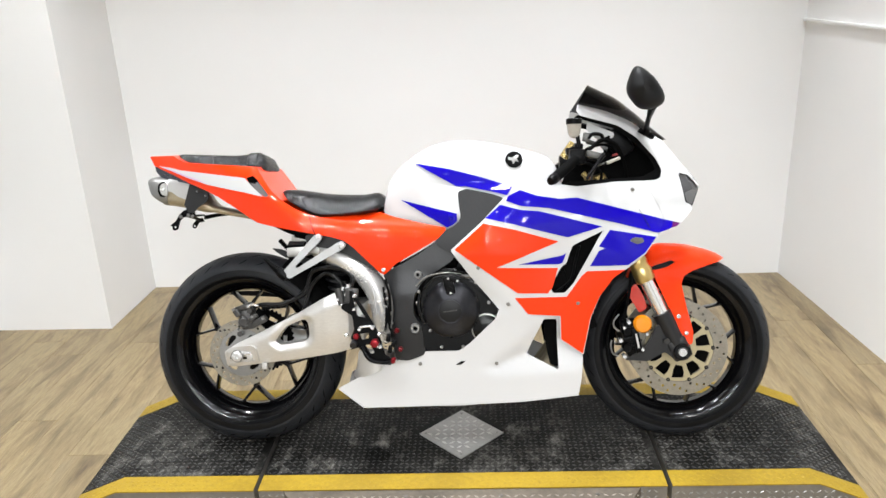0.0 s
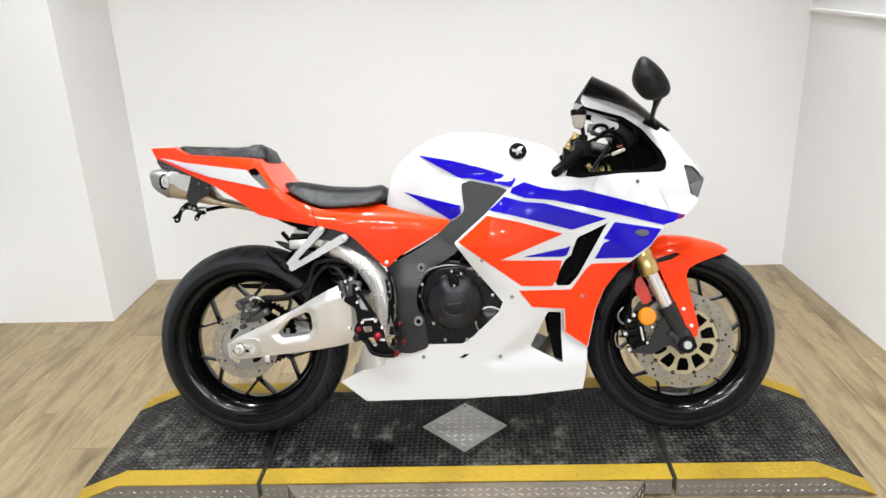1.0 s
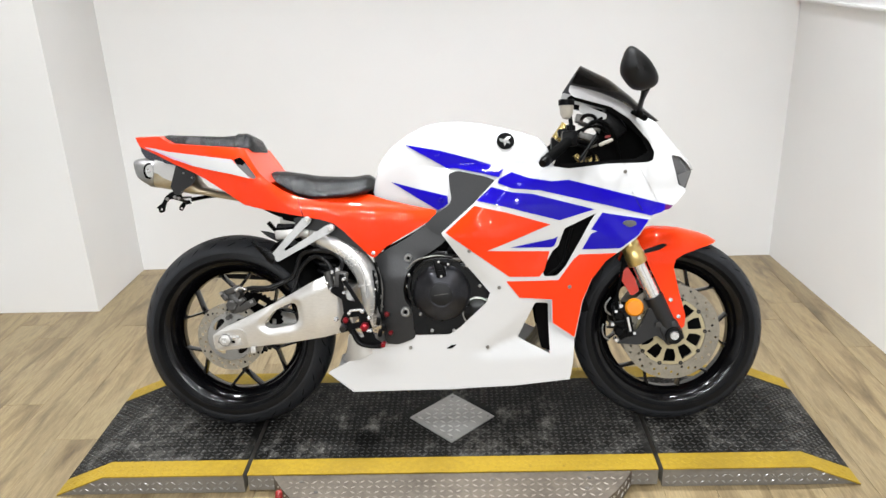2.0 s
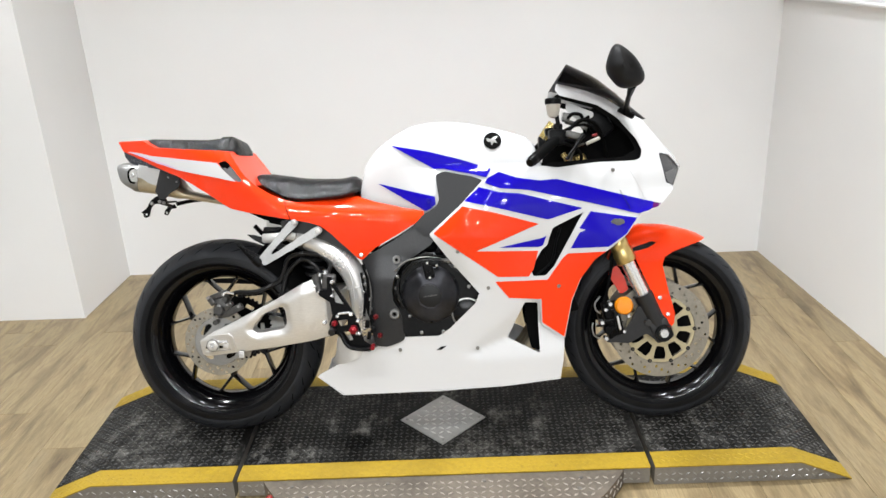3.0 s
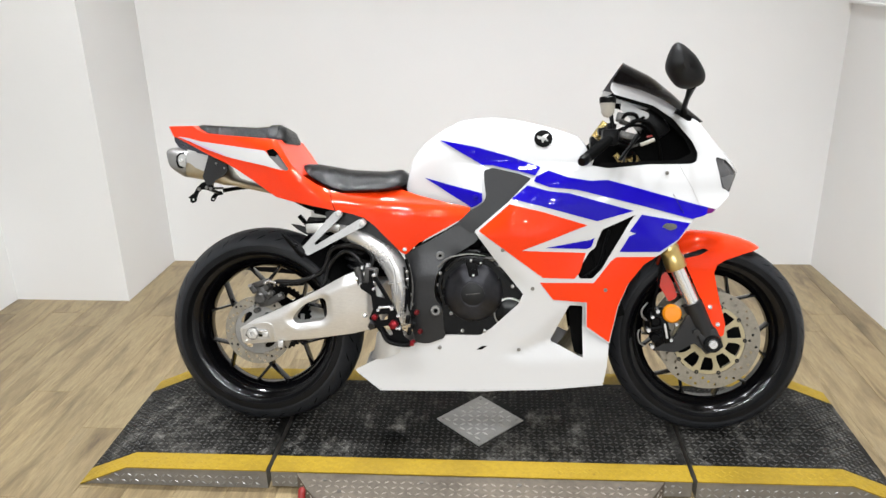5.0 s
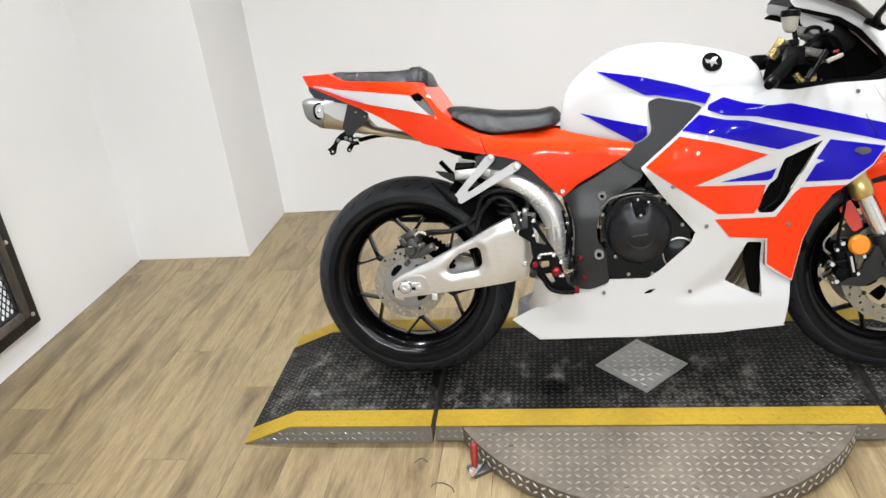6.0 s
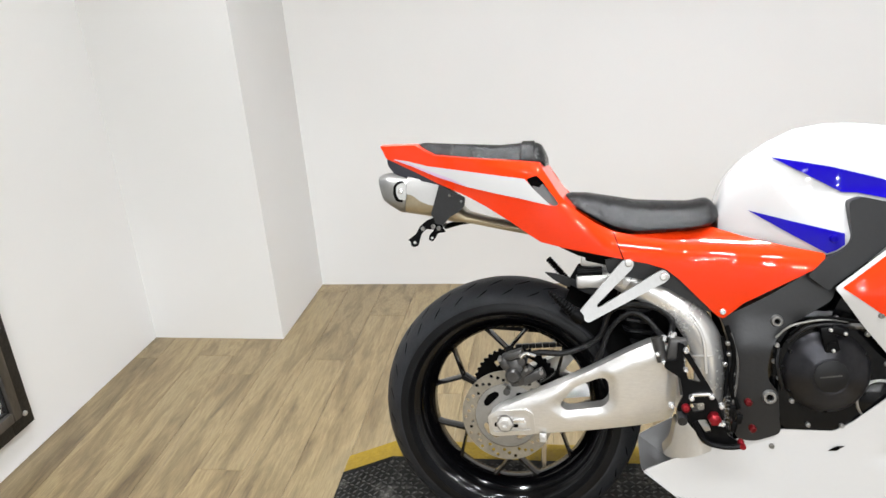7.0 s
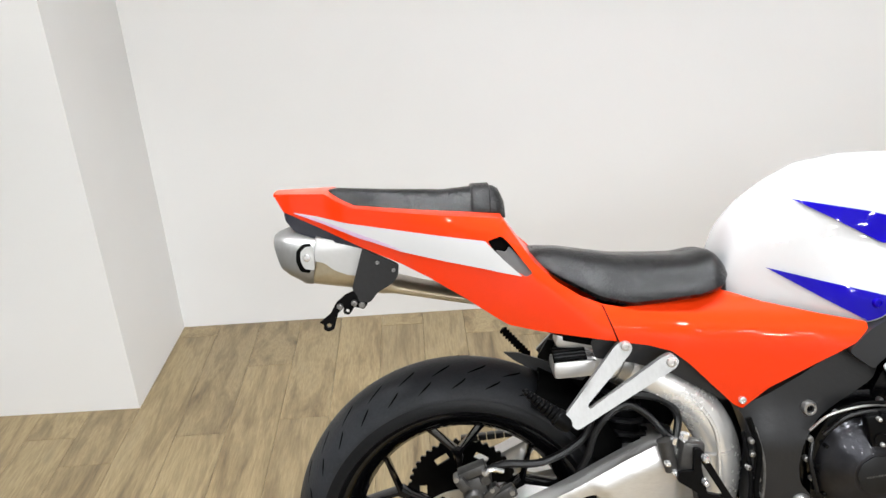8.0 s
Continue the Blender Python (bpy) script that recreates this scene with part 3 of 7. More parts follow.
def deck_section(x0, x1, low, label):
    """One section of the platform between two joints; the end ones slope down to the floor."""
    ob = thing("platform_section", pose(0, 0, 0), label, "platform", "platform sections")
    xs = sorted({x0, x1, *[v for v in (-FLAT, FLAT) if x0 < v < x1]})
    bm = bmesh.new()
    loft(bm, [[(x, PY0 + 0.004, low), (x, PY1 - 0.004, low), (x, PY1 - 0.004, max(top_height(x) - 0.004, low + 0.0005)), (x, PY0 + 0.004, max(top_height(x) - 0.004, low + 0.0005))] for x in xs])
    part("side_sheet", bm, SIDE_ALLOY, ob, "silver tread-plate side")
    for name, y0, y1, mat, lab in (("border_strip", PY0, PY0 + YELLOW, YELLOW_PAINT, "yellow painted border"), ("deck_sheet", PY0 + YELLOW, PY1 - YELLOW, BLACK_PLATE, "scuffed black tread plate"), ("border_strip", PY1 - YELLOW, PY1, YELLOW_PAINT, "yellow painted border")):
        bm = bmesh.new()
        loft(bm, [[(x, y0, top_height(x) - 0.0035), (x, y1, top_height(x) - 0.0035), (x, y1, top_height(x)), (x, y0, top_height(x))] for x in xs])
        part(name, bm, mat, ob, lab)
        bm = bmesh.new()
        tread_bars(bm, lambda u, v, h: (u, v, top_height(u) + h), x0 + 0.004, x1 - 0.004, y0 + 0.004, y1 - 0.004, 0.0178, lambda u, v: abs(u) + abs(v - PYM) > 0.156 and abs(u) < TOE - 0.012, 0.0175, 0.0022 if mat is BLACK_PLATE else 0.0009)
        tagged(part("tread_pattern", bm, WORN_GLINT_TREAD if mat is BLACK_PLATE else mat, ob), kind="stuff")
    bm = bmesh.new()
    tread_bars(bm, lambda u, v, h: (u, PY0 + 0.004 - h, v), x0 + 0.004, x1 - 0.004, low + 0.004, H - 0.004, 0.0205, lambda u, v: v < top_height(u) - 0.010, 0.0170)
    tagged(part("side_tread_pattern", bm, DULL_STEEL, ob), kind="stuff")
    return ob


deck_section(-TOE, -JOINT - 0.007, 0.002, "sloping end section of a black and yellow tread-plate platform")
deck_section(-JOINT + 0.007, JOINT - 0.007, 0.010, "middle section of a black and yellow tread-plate platform")
deck_section(JOINT + 0.007, TOE, 0.002, "sloping end section of a black and yellow tread-plate platform")

diamond = thing("diamond_plate", pose(0, PYM - 0.012, H), "bright silver diamond-shaped tread plate screwed to the deck", "metal plate")
bm = bmesh.new()
prism(bm, [(0.139, 0), (0, 0.142), (-0.139, 0), (0, -0.142)], 0.0, 0.0035)
part("sheet", bm, DIAMOND_ALLOY, diamond)
bm = bmesh.new()
tread_bars(bm, lambda u, v, h: (u, v, 0.0035 + h), -0.14, 0.14, -0.14, 0.14, 0.0245, lambda u, v: abs(u) + abs(v) < 0.122, 0.024, 0.0024)
tagged(part("tread_pattern", bm, BRIGHT_ALLOY, diamond), kind="stuff")
for x, y in ((0.118, 0), (-0.118, 0), (0, 0.12), (0, -0.12)):
    bm = bmesh.new()
    lathe(bm, [(0.0001, 0.006), (0.004, 0.0055), (0.005, 0.0036), (0.0001, 0.003)], (x, y, 0), 10, "z")
    part("screw", bm, DULL_STEEL, diamond)

RING = 0.607
disc = thing("turntable_disc", pose(0, PYM, 0), "round silver tread-plate turntable under the platform", "turntable")
bm = bmesh.new()
edge = [(RING * math.cos(a), RING * math.sin(a)) for a in np.linspace(0, 2 * math.pi, 128, endpoint=False)]
front = [p for p in edge if p[1] < PY0 - PYM + 0.02]
front.sort(key=lambda p: p[0])
prism(bm, front, 0.008, 0.062)
part("sheet", bm, PLATE_ALLOY, disc)
bm = bmesh.new()
tread_bars(bm, lambda u, v, h: (u, v, 0.062 + h), -0.6, 0.6, -0.6, PY0 - PYM - 0.005, 0.0235, lambda u, v: math.hypot(u, v) < RING - 0.014, 0.020, 0.0014)
tagged(part("tread_pattern", bm, WORN_SILVER_TREAD, disc), kind="stuff")
bm = bmesh.new()
a0 = math.asin((PYM - PY0) / RING)
tread_bars(bm, lambda u, v, h: ((RING + h) * math.cos(-u / RING), (RING + h) * math.sin(-u / RING), v), a0 * RING + 0.01, (math.pi - a0) * RING - 0.01, 0.012, 0.06, 0.024, length=0.022)
tagged(part("rim_tread_pattern", bm, BRIGHT_ALLOY, disc), kind="stuff")
for ang in (-152, -136, -118, -100, -82, -62, -44, -28):
    bm = bmesh.new()
    lathe(bm, [(0.0001, 0.0650), (0.0055, 0.0648), (0.0065, 0.0625), (0.0001, 0.062)], (0.54 * math.cos(radians(ang)), 0.54 * math.sin(radians(ang)), 0), 12, "z")
    part("bolt", bm, WORN_STEEL, disc)
for x in (-0.44, -0.16, 0.12, 0.4):
    bm = bmesh.new()
    lathe(bm, [(0.0001, 0.0650), (0.0055, 0.0648), (0.0065, 0.0625), (0.0001, 0.062)], (x, PY0 - PYM - 0.03, 0), 12, "z")
    part("bolt", bm, WORN_STEEL, disc)

clamp = thing("toggle_clamp", pose(-0.475, -0.395, 0.0, 0, 0, 35), "steel toggle clamp with a red handle beside the turntable", "clamp")
bm = bmesh.new()
box(bm, (0.01, 0.02, 0.006), (0.055, 0.05, 0.012), bevel=0.002)
box(bm, (0.005, 0.02, 0.024), (0.03, 0.012, 0.03), bevel=0.003)
part("base", bm, CAST_GREY, clamp)
bm = bmesh.new()
cyl(bm, (-0.015, 0.0, 0.018), (0.03, 0.028, 0.02), 0.006)
cyl(bm, (-0.02, 0.005, 0.012), (-0.02, 0.005, 0.03), 0.008)
part("linkage", bm, CHROME, clamp)
bm = bmesh.new()
tube(bm, [(-0.008, 0.01, 0.028), (-0.001, 0.022, 0.05), (0.007, 0.034, 0.078), (0.009, 0.037, 0.086)], [0.007, 0.0105, 0.0105, 0.006], 12)
part("handle", bm, RED_PLASTIC, clamp, "red plastic grip")

# two hooked scuff marks on the floor, built as thin grey tubes
for pts in ([(-0.664, -0.346), (-0.657, -0.331), (-0.641, -0.329), (-0.628, -0.341)], [(-0.605, -0.439), (-0.596, -0.427), (-0.572, -0.426), (-0.547, -0.443), (-0.541, -0.459)]):
    scuff = thing("wire_scrap", pose(*pts[0], 0), "thin curved grey scuff mark on the floor", "wire", "wire scraps")
    bm = bmesh.new()
    tube(bm, [(x - pts[0][0], y - pts[0][1], 0.0016) for x, y in pts], 0.0015, 6)
    part("scuff_line", bm, CAST_GREY, scuff)

# ---- the motorcycle: x ahead, y to its left, z up from the tyres' contact line ----
bike = thing("motorcycle", pose(0, 0, H, -15, 0, -2), "white, orange and blue sport motorcycle leaning on the platform", "motorcycle")


def table(v, xs, ys):
    return float(np.interp(v, xs, ys))


def soft(xs, ys, r):
    """A table with its bends eased over about the given reach."""
    d = np.linspace(xs[0] - 3 * r, xs[-1] + 3 * r, 600)
    n = max(3, int(2 * r / (d[1] - d[0])) | 1)
    k = np.hanning(n + 2)[1:-1]
    y = np.interp(d, xs, ys)
    y = np.convolve(np.pad(y, n // 2, mode="edge"), k / k.sum(), "valid")
    return lambda v: float(np.interp(v, d, y))


FAIR_WIDE = soft([0.05, 0.14, 0.247, 0.3, 0.45, 0.62, 0.72, 0.78, 0.83, 0.9, 1.0, 1.07], [0.13, 0.147, 0.159, 0.163, 0.185, 0.208, 0.204, 0.194, 0.178, 0.165, 0.145, 0.13], 0.007)
FAIR_ALONG = soft([-0.4, -0.2, 0.0, 0.2, 0.45], [0.72, 0.85, 0.93, 1, 0.97], 0.06)
FAIR_END = soft([0.55, 0.62, 0.70, 0.747, 0.805, 0.823, 0.893, 0.955, 1.0, 1.07], [1.6, 1.0, 0.80, 0.764, 0.757, 0.75, 0.708, 0.66, 0.61, 0.53], 0.012)


def edge_roll(x, z):
    """How far the fairing turns in along its rear edge."""
    if z < 0.44 or z > 0.80:
        return 0.0
    d = min(max(x * 0.715 - (z - 0.634) * 0.70, 0), max((x - 0.046) * 0.766 + (z - 0.553) * 0.643, 0))
    return 0.012 * max(0, 1 - d / 0.05) ** 2 * min(1, (z - 0.44) / 0.05, (0.80 - z) / 0.05)


def W_FAIR(x, z):
    """Half width of the fairing at a place of its side view."""
    end = FAIR_END(z)
    k = min(max((x - 0.3) / (end - 0.3), 0), 1)
    dip = 0.014 * math.exp(-(((x - 0.30) / 0.09) ** 2 + ((z - 0.60) / 0.07) ** 2))
    swell = 0.006 * math.exp(-(((x - 0.12) / 0.08) ** 2 + ((z - 0.64) / 0.06) ** 2))
    return FAIR_WIDE(z) * FAIR_ALONG(x) * (1 - k ** 2.3) ** (1 / 2.3) - dip + swell - edge_roll(x, z)


def bend(v, r=0.008):
    """Ramp from zero with a rounded bend."""
    return 0.0 if v < -r else v if v > r else (v + r) ** 2 / (4 * r)


def W_BELLY(x, z):
    """The fairing's width with the scooped duct that leads to the belly vent."""
    upper = ((x - 0.070) * 0.168 - (z - 0.265) * 0.210) / 0.269
    lower = ((z - 0.240) * 0.178 - (x - 0.130) * 0.018) / 0.179
    tip = ((x - 0.070) * 0.025 + (z - 0.265) * 0.060) / 0.065
    return W_FAIR(x, z) - min(0.36 * bend(upper, 0.014), 0.28 * bend(lower, 0.014), 0.36 * bend(tip, 0.014))


TANK_TOP = [(-0.224, 0.78), (-0.219, 0.823), (-0.205, 0.858), (-0.173, 0.895), (-0.123, 0.931), (-0.069, 0.958), (-0.016, 0.968), (0.045, 0.969), (0.105, 0.962), (0.174, 0.947), (0.234, 0.931), (0.285, 0.914), (0.31, 0.89), (0.328, 0.84)]


TANK_WIDE = soft([-0.224, -0.205, -0.17, -0.12, -0.05, 0, 0.1, 0.2, 0.28, 0.328], [0.070, 0.082, 0.093, 0.107, 0.120, 0.127, 0.134, 0.130, 0.118, 0.095], 0.015)
TANK_HIGH = soft(*zip(*TANK_TOP), 0.006)


def tank_half(x):
    return TANK_WIDE(x)


def W_TANK(x, z):
    k = min(max((z - 0.74) / max(TANK_HIGH(x) - 0.74, 0.01), 0), 1)
    flare = 0.028 * min(max((x + 0.12) / 0.12, 0), 1) * min(max((0.83 - z) / 0.09, 0), 1)
    return 0.985 * tank_half(x) * (1 - k ** 3.2) ** (1 / 3.2) + flare


TAIL_WIDE = soft([-1.0, -0.96, -0.9, -0.8, -0.7, -0.62, -0.5, -0.4, -0.3, -0.2, -0.1, -0.04, 0], [0.034, 0.046, 0.072, 0.112, 0.148, 0.168, 0.162, 0.153, 0.147, 0.148, 0.155, 0.165, 0.171], 0.02)


def W_TAIL(x, z):
    mid = table(x, [-0.96, -0.6, -0.3, 0], [0.915, 0.80, 0.67, 0.66])
    brow = table(x, [-0.96, -0.62, -0.56, -0.45, -0.3, -0.2, 0], [0.95, 0.86, 0.79, 0.692, 0.680, 0.674, 0.66])
    return TAIL_WIDE(x) - 1.2 * max(z - mid, 0) ** 2 - 0.8 * max(mid - z, 0) ** 2 - 10 * max(z - brow, 0) ** 2


def bolt(parent, x, z, w, r=0.007, material=None, name="bolt"):
    bm = bmesh.new()
    lathe(bm, [(0.0001, -w - 0.003), (r * 0.45, -w - 0.003), (r * 0.5, -w - 0.0055), (r * 0.85, -w - 0.005), (r, -w - 0.002), (r, -w + 0.004), (0.0001, -w + 0.004)], (x, 0, z), 12)
    return part(name, bm, material or CHROME, parent)


# ---- wheels ----


CROWN = 0.86


def tyre_profile(R, half, rim):
    """From bead to bead over a round crown."""
    pts = []
    for a in np.linspace(-78, 78, 15):
        pts.append((R - half * CROWN * (1 - math.cos(radians(a))), half * math.sin(radians(a)) / math.sin(radians(78))))
    low = pts[0][0]
    side = [(rim + 0.004, half * 0.80), (rim + 0.012, half * 0.90), ((rim + low) / 2 + 0.002, half * 1.0)]
    return [(r, -h) for r, h in side] + pts + [(r, h) for r, h in side[::-1]] + [(rim - 0.004, half * 0.7), (rim - 0.004, -half * 0.7)]


def wheel(name, centre, R, half, rim, spokes, turn, disc_sides, disc_r, disc_w, label):
    cx, cz = centre
    c = (cx, 0, cz)
    bm = bmesh.new()
    lathe(bm, [(0.012, -0.06), (0.03, -0.06), (0.034, -0.045), (0.045, -0.035), (0.05, 0), (0.045, 0.035), (0.034, 0.045), (0.03, 0.06), (0.012, 0.06)], c, 40)
    hub = part(name, bm, GLOSS_BLACK, bike, label)
    bm = bmesh.new()
    lathe(bm, tyre_profile(R, half, rim), c, 128)
    part("tyre", bm, TYRE_RUBBER, hub, "black rubber sport tyre", 60)
    bm = bmesh.new()
    crown = [(R + 0.0008 - half * CROWN * (1 - math.cos(radians(a))), half * math.sin(radians(a)) / math.sin(radians(78))) for a in np.linspace(-71, 71, 23)]
    lathe(bm, crown + [(r - 0.003, h * 0.985) for r, h in crown[::-1]], c, 128)
    part("tread_band", bm, TREAD_RUBBER, hub, "scrubbed grey-black tread", 60)
    bm = bmesh.new()
    e = half * 0.80
    lathe(bm, [(rim + 0.009, -e), (rim + 0.009, -e + 0.006), (rim - 0.006, -e + 0.008), (rim - 0.016, -e * 0.58), (rim - 0.026, -e * 0.3), (rim - 0.026, e * 0.3), (rim - 0.016, e * 0.58), (rim - 0.006, e - 0.008), (rim + 0.009, e - 0.006), (rim + 0.009, e), (rim + 0.004, e), (rim - 0.010, e - 0.009), (rim - 0.024, e * 0.58), (rim - 0.037, e * 0.28), (rim - 0.037, -e * 0.28), (rim - 0.024, -e * 0.58), (rim - 0.010, -e + 0.009), (rim + 0.004, -e)], c, 96)
    part("rim", bm, GLOSS_BLACK, hub, "gloss black cast rim")
    for k in range(spokes):
        mid = 2 * math.pi * k / spokes + radians(turn)
        at = lambda r, a: Vector((cx + r * math.cos(a), 0, cz + r * math.sin(a)))
        fork = at(rim * 0.58, mid)
        bm = bmesh.new()
        for p0, p1, w0, w1 in ((at(0.04, mid), fork, 0.009, 0.0065), (fork, at(rim - 0.031, mid + radians(16)), 0.0046, 0.0038), (fork, at(rim - 0.031, mid - radians(16)), 0.0046, 0.0038)):
            n = Vector((-(p1 - p0).z, 0, (p1 - p0).x)).normalized()
            rings = []
            for t in np.linspace(0, 1, 6):
                p, wd, dp = p0.lerp(p1, t), w0 + (w1 - w0) * t + 0.003 * max(0, t - 0.8) / 0.2, 0.017
                rings.append([p + n * wd * u + Vector((0, dp * v, 0)) for u, v in ((-0.6, -1), (0.6, -1), (1, -0.5), (1, 0.5), (0.6, 1), (-0.6, 1), (-1, 0.5), (-1, -0.5))])
            loft(bm, rings)
        part("spoke", bm, GLOSS_BLACK, hub)
    for sd in disc_sides:
        bm = bmesh.new()
        lathe(bm, [(0.03, sd * 0.030), (disc_r * 0.68, sd * 0.030), (disc_r * 0.70, sd * 0.034), (disc_r * 0.66, sd * 0.040), (0.03, sd * 0.052)], c, 40)
        part("hub_flange", bm, SATIN_BLACK, hub)
        outer = [(cx + disc_r * math.cos(a), cz + disc_r * math.sin(a)) for a in np.linspace(0, 2 * math.pi, 72, endpoint=False)]
        ri = disc_r * 0.715
        inner = [(cx + ri * math.cos(a), cz + ri * math.sin(a)) for a in np.linspace(0, 2 * math.pi, 56, endpoint=False)]
        holes = [inner]
        for k in range(45):
            a = 2 * math.pi * k / 45
            rr = disc_r * (0.79, 0.86, 0.93)[k % 3]
            holes.append([(cx + rr * math.cos(a) + 0.0046 * math.cos(b), cz + rr * math.sin(a) + 0.0046 * math.sin(b)) for b in np.linspace(0, 2 * math.pi, 7, endpoint=False)])
        bm = bmesh.new()
        shell(bm, outer, holes, disc_w, 0.005, 0.02, sd)
        part("brake_disc", bm, DISC_STEEL, hub, "drilled steel brake disc")
        bm = bmesh.new()
        spider_out = [(cx + disc_r * 0.705 * math.cos(a), cz + disc_r * 0.705 * math.sin(a)) for a in np.linspace(0, 2 * math.pi, 48, endpoint=False)]
        spider_in = [(cx + 0.034 * math.cos(a), cz + 0.034 * math.sin(a)) for a in np.linspace(0, 2 * math.pi, 24, endpoint=False)]
        wins = []
        if disc_r > 0.12:
            for k in range(10):
                a = 2 * math.pi * (k + 0.5) / 10
                wins.append([(cx + r * math.cos(a + d), cz + r * math.sin(a + d)) for r, d in ((0.054, -0.19), (0.070, -0.235), (0.0965, -0.225), (0.0965, 0.15), (0.080, 0.215), (0.058, 0.20))])
        else:
            for k in range(4):
                a = 2 * math.pi * (k + 0.5) / 4
                wins.append([(cx + r * math.cos(a + d), cz + r * math.sin(a + d)) for r, d in ((0.050, -0.38), (0.058, -0.42), (0.064, -0.3), (0.066, 0), (0.064, 0.3), (0.058, 0.42), (0.050, 0.38), (0.046, 0))])
        shell(bm, spider_out, [spider_in, *wins], disc_w - 0.001, 0.004, 0.02, sd)
        part("disc_carrier", bm, CARRIER_GOLD if disc_r > 0.12 else DULL_STEEL, hub, "pale gold disc carrier" if disc_r > 0.12 else "silver disc carrier")
        for k in range(10 if disc_r > 0.12 else 0):
            a = 2 * math.pi * k / 10
            bm = bmesh.new()
            lathe(bm, [(0.002, sd * (disc_w + 0.0025)), (0.0055, sd * (disc_w + 0.0025)), (0.0065, sd * (disc_w + 0.001)), (0.0065, sd * (disc_w - 0.006)), (0.002, sd * (disc_w - 0.006))], (cx + disc_r * 0.700 * math.cos(a), 0, cz + disc_r * 0.700 * math.sin(a)), 10)
            part("disc_bobbin", bm, STEEL_DARK, hub)
    return hub


FRONT_Y = 0.03  # the steered front end stands this far over to the left
FX, FZ, RX, RZ = 0.689, 0.304, -0.687, 0.308
front = wheel("front_wheel", (FX, FZ), 0.2965, 0.061, 0.228, 6, -3, (-1, 1), 0.150, 0.074, "gloss black front wheel with twin discs")
front.location.y = FRONT_Y
rear = wheel("rear_wheel", (RX, RZ), 0.3115, 0.085, 0.228, 6, 33, (-1,), 0.107, 0.104, "gloss black rear wheel")

# tread grooves of both tyres, long slits with a short one between: black strips laid on the tread, the grooves' shade
# put into their colour
for band, cx, cz, R, half, count in ((front, FX, FZ, 0.2965, 0.061, 30), (rear, RX, RZ, 0.3115, 0.085, 30)):
    bm = bmesh.new()
    for side in (-1, 1):
        for k in range(count):
            a0 = 2 * math.pi * (k + 0.25 * side) / count
            for lo, hi, sweep, wide, lag in ((18, 34, -0.105, 0.0032, 0.0), (42, 56, -0.085, 0.0028, 0.09)):
                strip = []
                for t in np.linspace(0, 1, 8):
                    ang = radians(lo + (hi - lo) * t)
                    r = R - half * CROWN * (1 - math.cos(ang)) + 0.0013
                    y = side * half * math.sin(ang) / math.sin(radians(78))
                    a = a0 - lag - sweep * t ** 1.3
                    wd = wide * math.sin(math.pi * (0.10 + 0.82 * t)) / r
                    strip.append((bm.verts.new((cx + r * math.cos(a - wd), y, cz + r * math.sin(a - wd))), bm.verts.new((cx + r * math.cos(a + wd), y, cz + r * math.sin(a + wd)))))
                for p, q in zip(strip, strip[1:]):
                    bm.faces.new((p[0], p[1], q[1], q[0]))
    tagged(part("tread_groove", bm, GROOVE_SHADE, band), kind="stuff")

# ---- swingarm, chain drive, rear brake ----
SWING = [(-0.727, 0.322), (-0.700, 0.341), (-0.618, 0.378), (-0.500, 0.436), (-0.410, 0.487), (-0.360, 0.508), (-0.326, 0.497), (-0.312, 0.40), (-0.316, 0.328), (-0.375, 0.313), (-0.48, 0.297), (-0.620, 0.281), (-0.719, 0.270)]
SLOT = [(-0.567, 0.354), (-0.532, 0.398), (-0.474, 0.424), (-0.459, 0.418), (-0.455, 0.370), (-0.469, 0.353), (-0.550, 0.340)]


def W_SWING(x, z):
    mid = table(x, [-0.72, -0.32], [0.308, 0.405])
    ridge = table(x, [-0.72, -0.62, -0.50, -0.41, -0.35, -0.31], [0.330, 0.362, 0.415, 0.463, 0.482, 0.480])
    near = np.array(SLOT)
    ab = np.roll(near, -1, 0) - near
    k = np.clip((((x, z) - near) * ab).sum(1) / (ab ** 2).sum(1), 0, 1)
    gap = float(np.sqrt(((near + ab * k[:, None] - (x, z)) ** 2).sum(1)).min())
    scoop = 0.009 * max(0.0, 1 - gap / 0.016) ** 0.8
    return 0.152 + table(x, [-0.72, -0.62, -0.4, -0.33, -0.31], [0.0, 0.006, 0.018, 0.012, -0.004]) - 0.42 * bend(z - ridge, 0.010) - 0.12 * bend(ridge - z, 0.010) - 2.4 * max(mid - z, 0) ** 2 - scoop


swing = panel("swingarm", SWING, W_SWING, 0.046, ALLOY, bike, "brushed silver alloy swingarm", [SLOT], 0.008, True, 0.0, 0.014)
bm = bmesh.new()
box(bm, (-0.325, 0, 0.405), (0.07, 0.24, 0.12), bevel=0.015)
box(bm, (-0.40, 0, 0.42), (0.08, 0.23, 0.07), bevel=0.015)
part("cross_member", bm, ALLOY, swing)
bm = bmesh.new()
shell(bm, rounded([(-0.722, 0.276), (-0.727, 0.323), (-0.705, 0.337), (-0.640, 0.343), (-0.624, 0.335), (-0.619, 0.288), (-0.628, 0.280)], 0.006), [rounded([(-0.716, 0.283), (-0.720, 0.318), (-0.702, 0.328), (-0.642, 0.333), (-0.633, 0.328), (-0.629, 0.293)], 0.005)], lambda x, z: W_SWING(x, z) + 0.005, 0.010, 0.010)
part("chain_adjuster_frame", bm, BRIGHT_ALLOY, swing)
# solid black block that gives the adjuster slot its shade
bm = bmesh.new()
box(bm, (RX + 0.008, -0.1455, RZ + 0.001), (0.068, 0.008, 0.026), bevel=0.003)
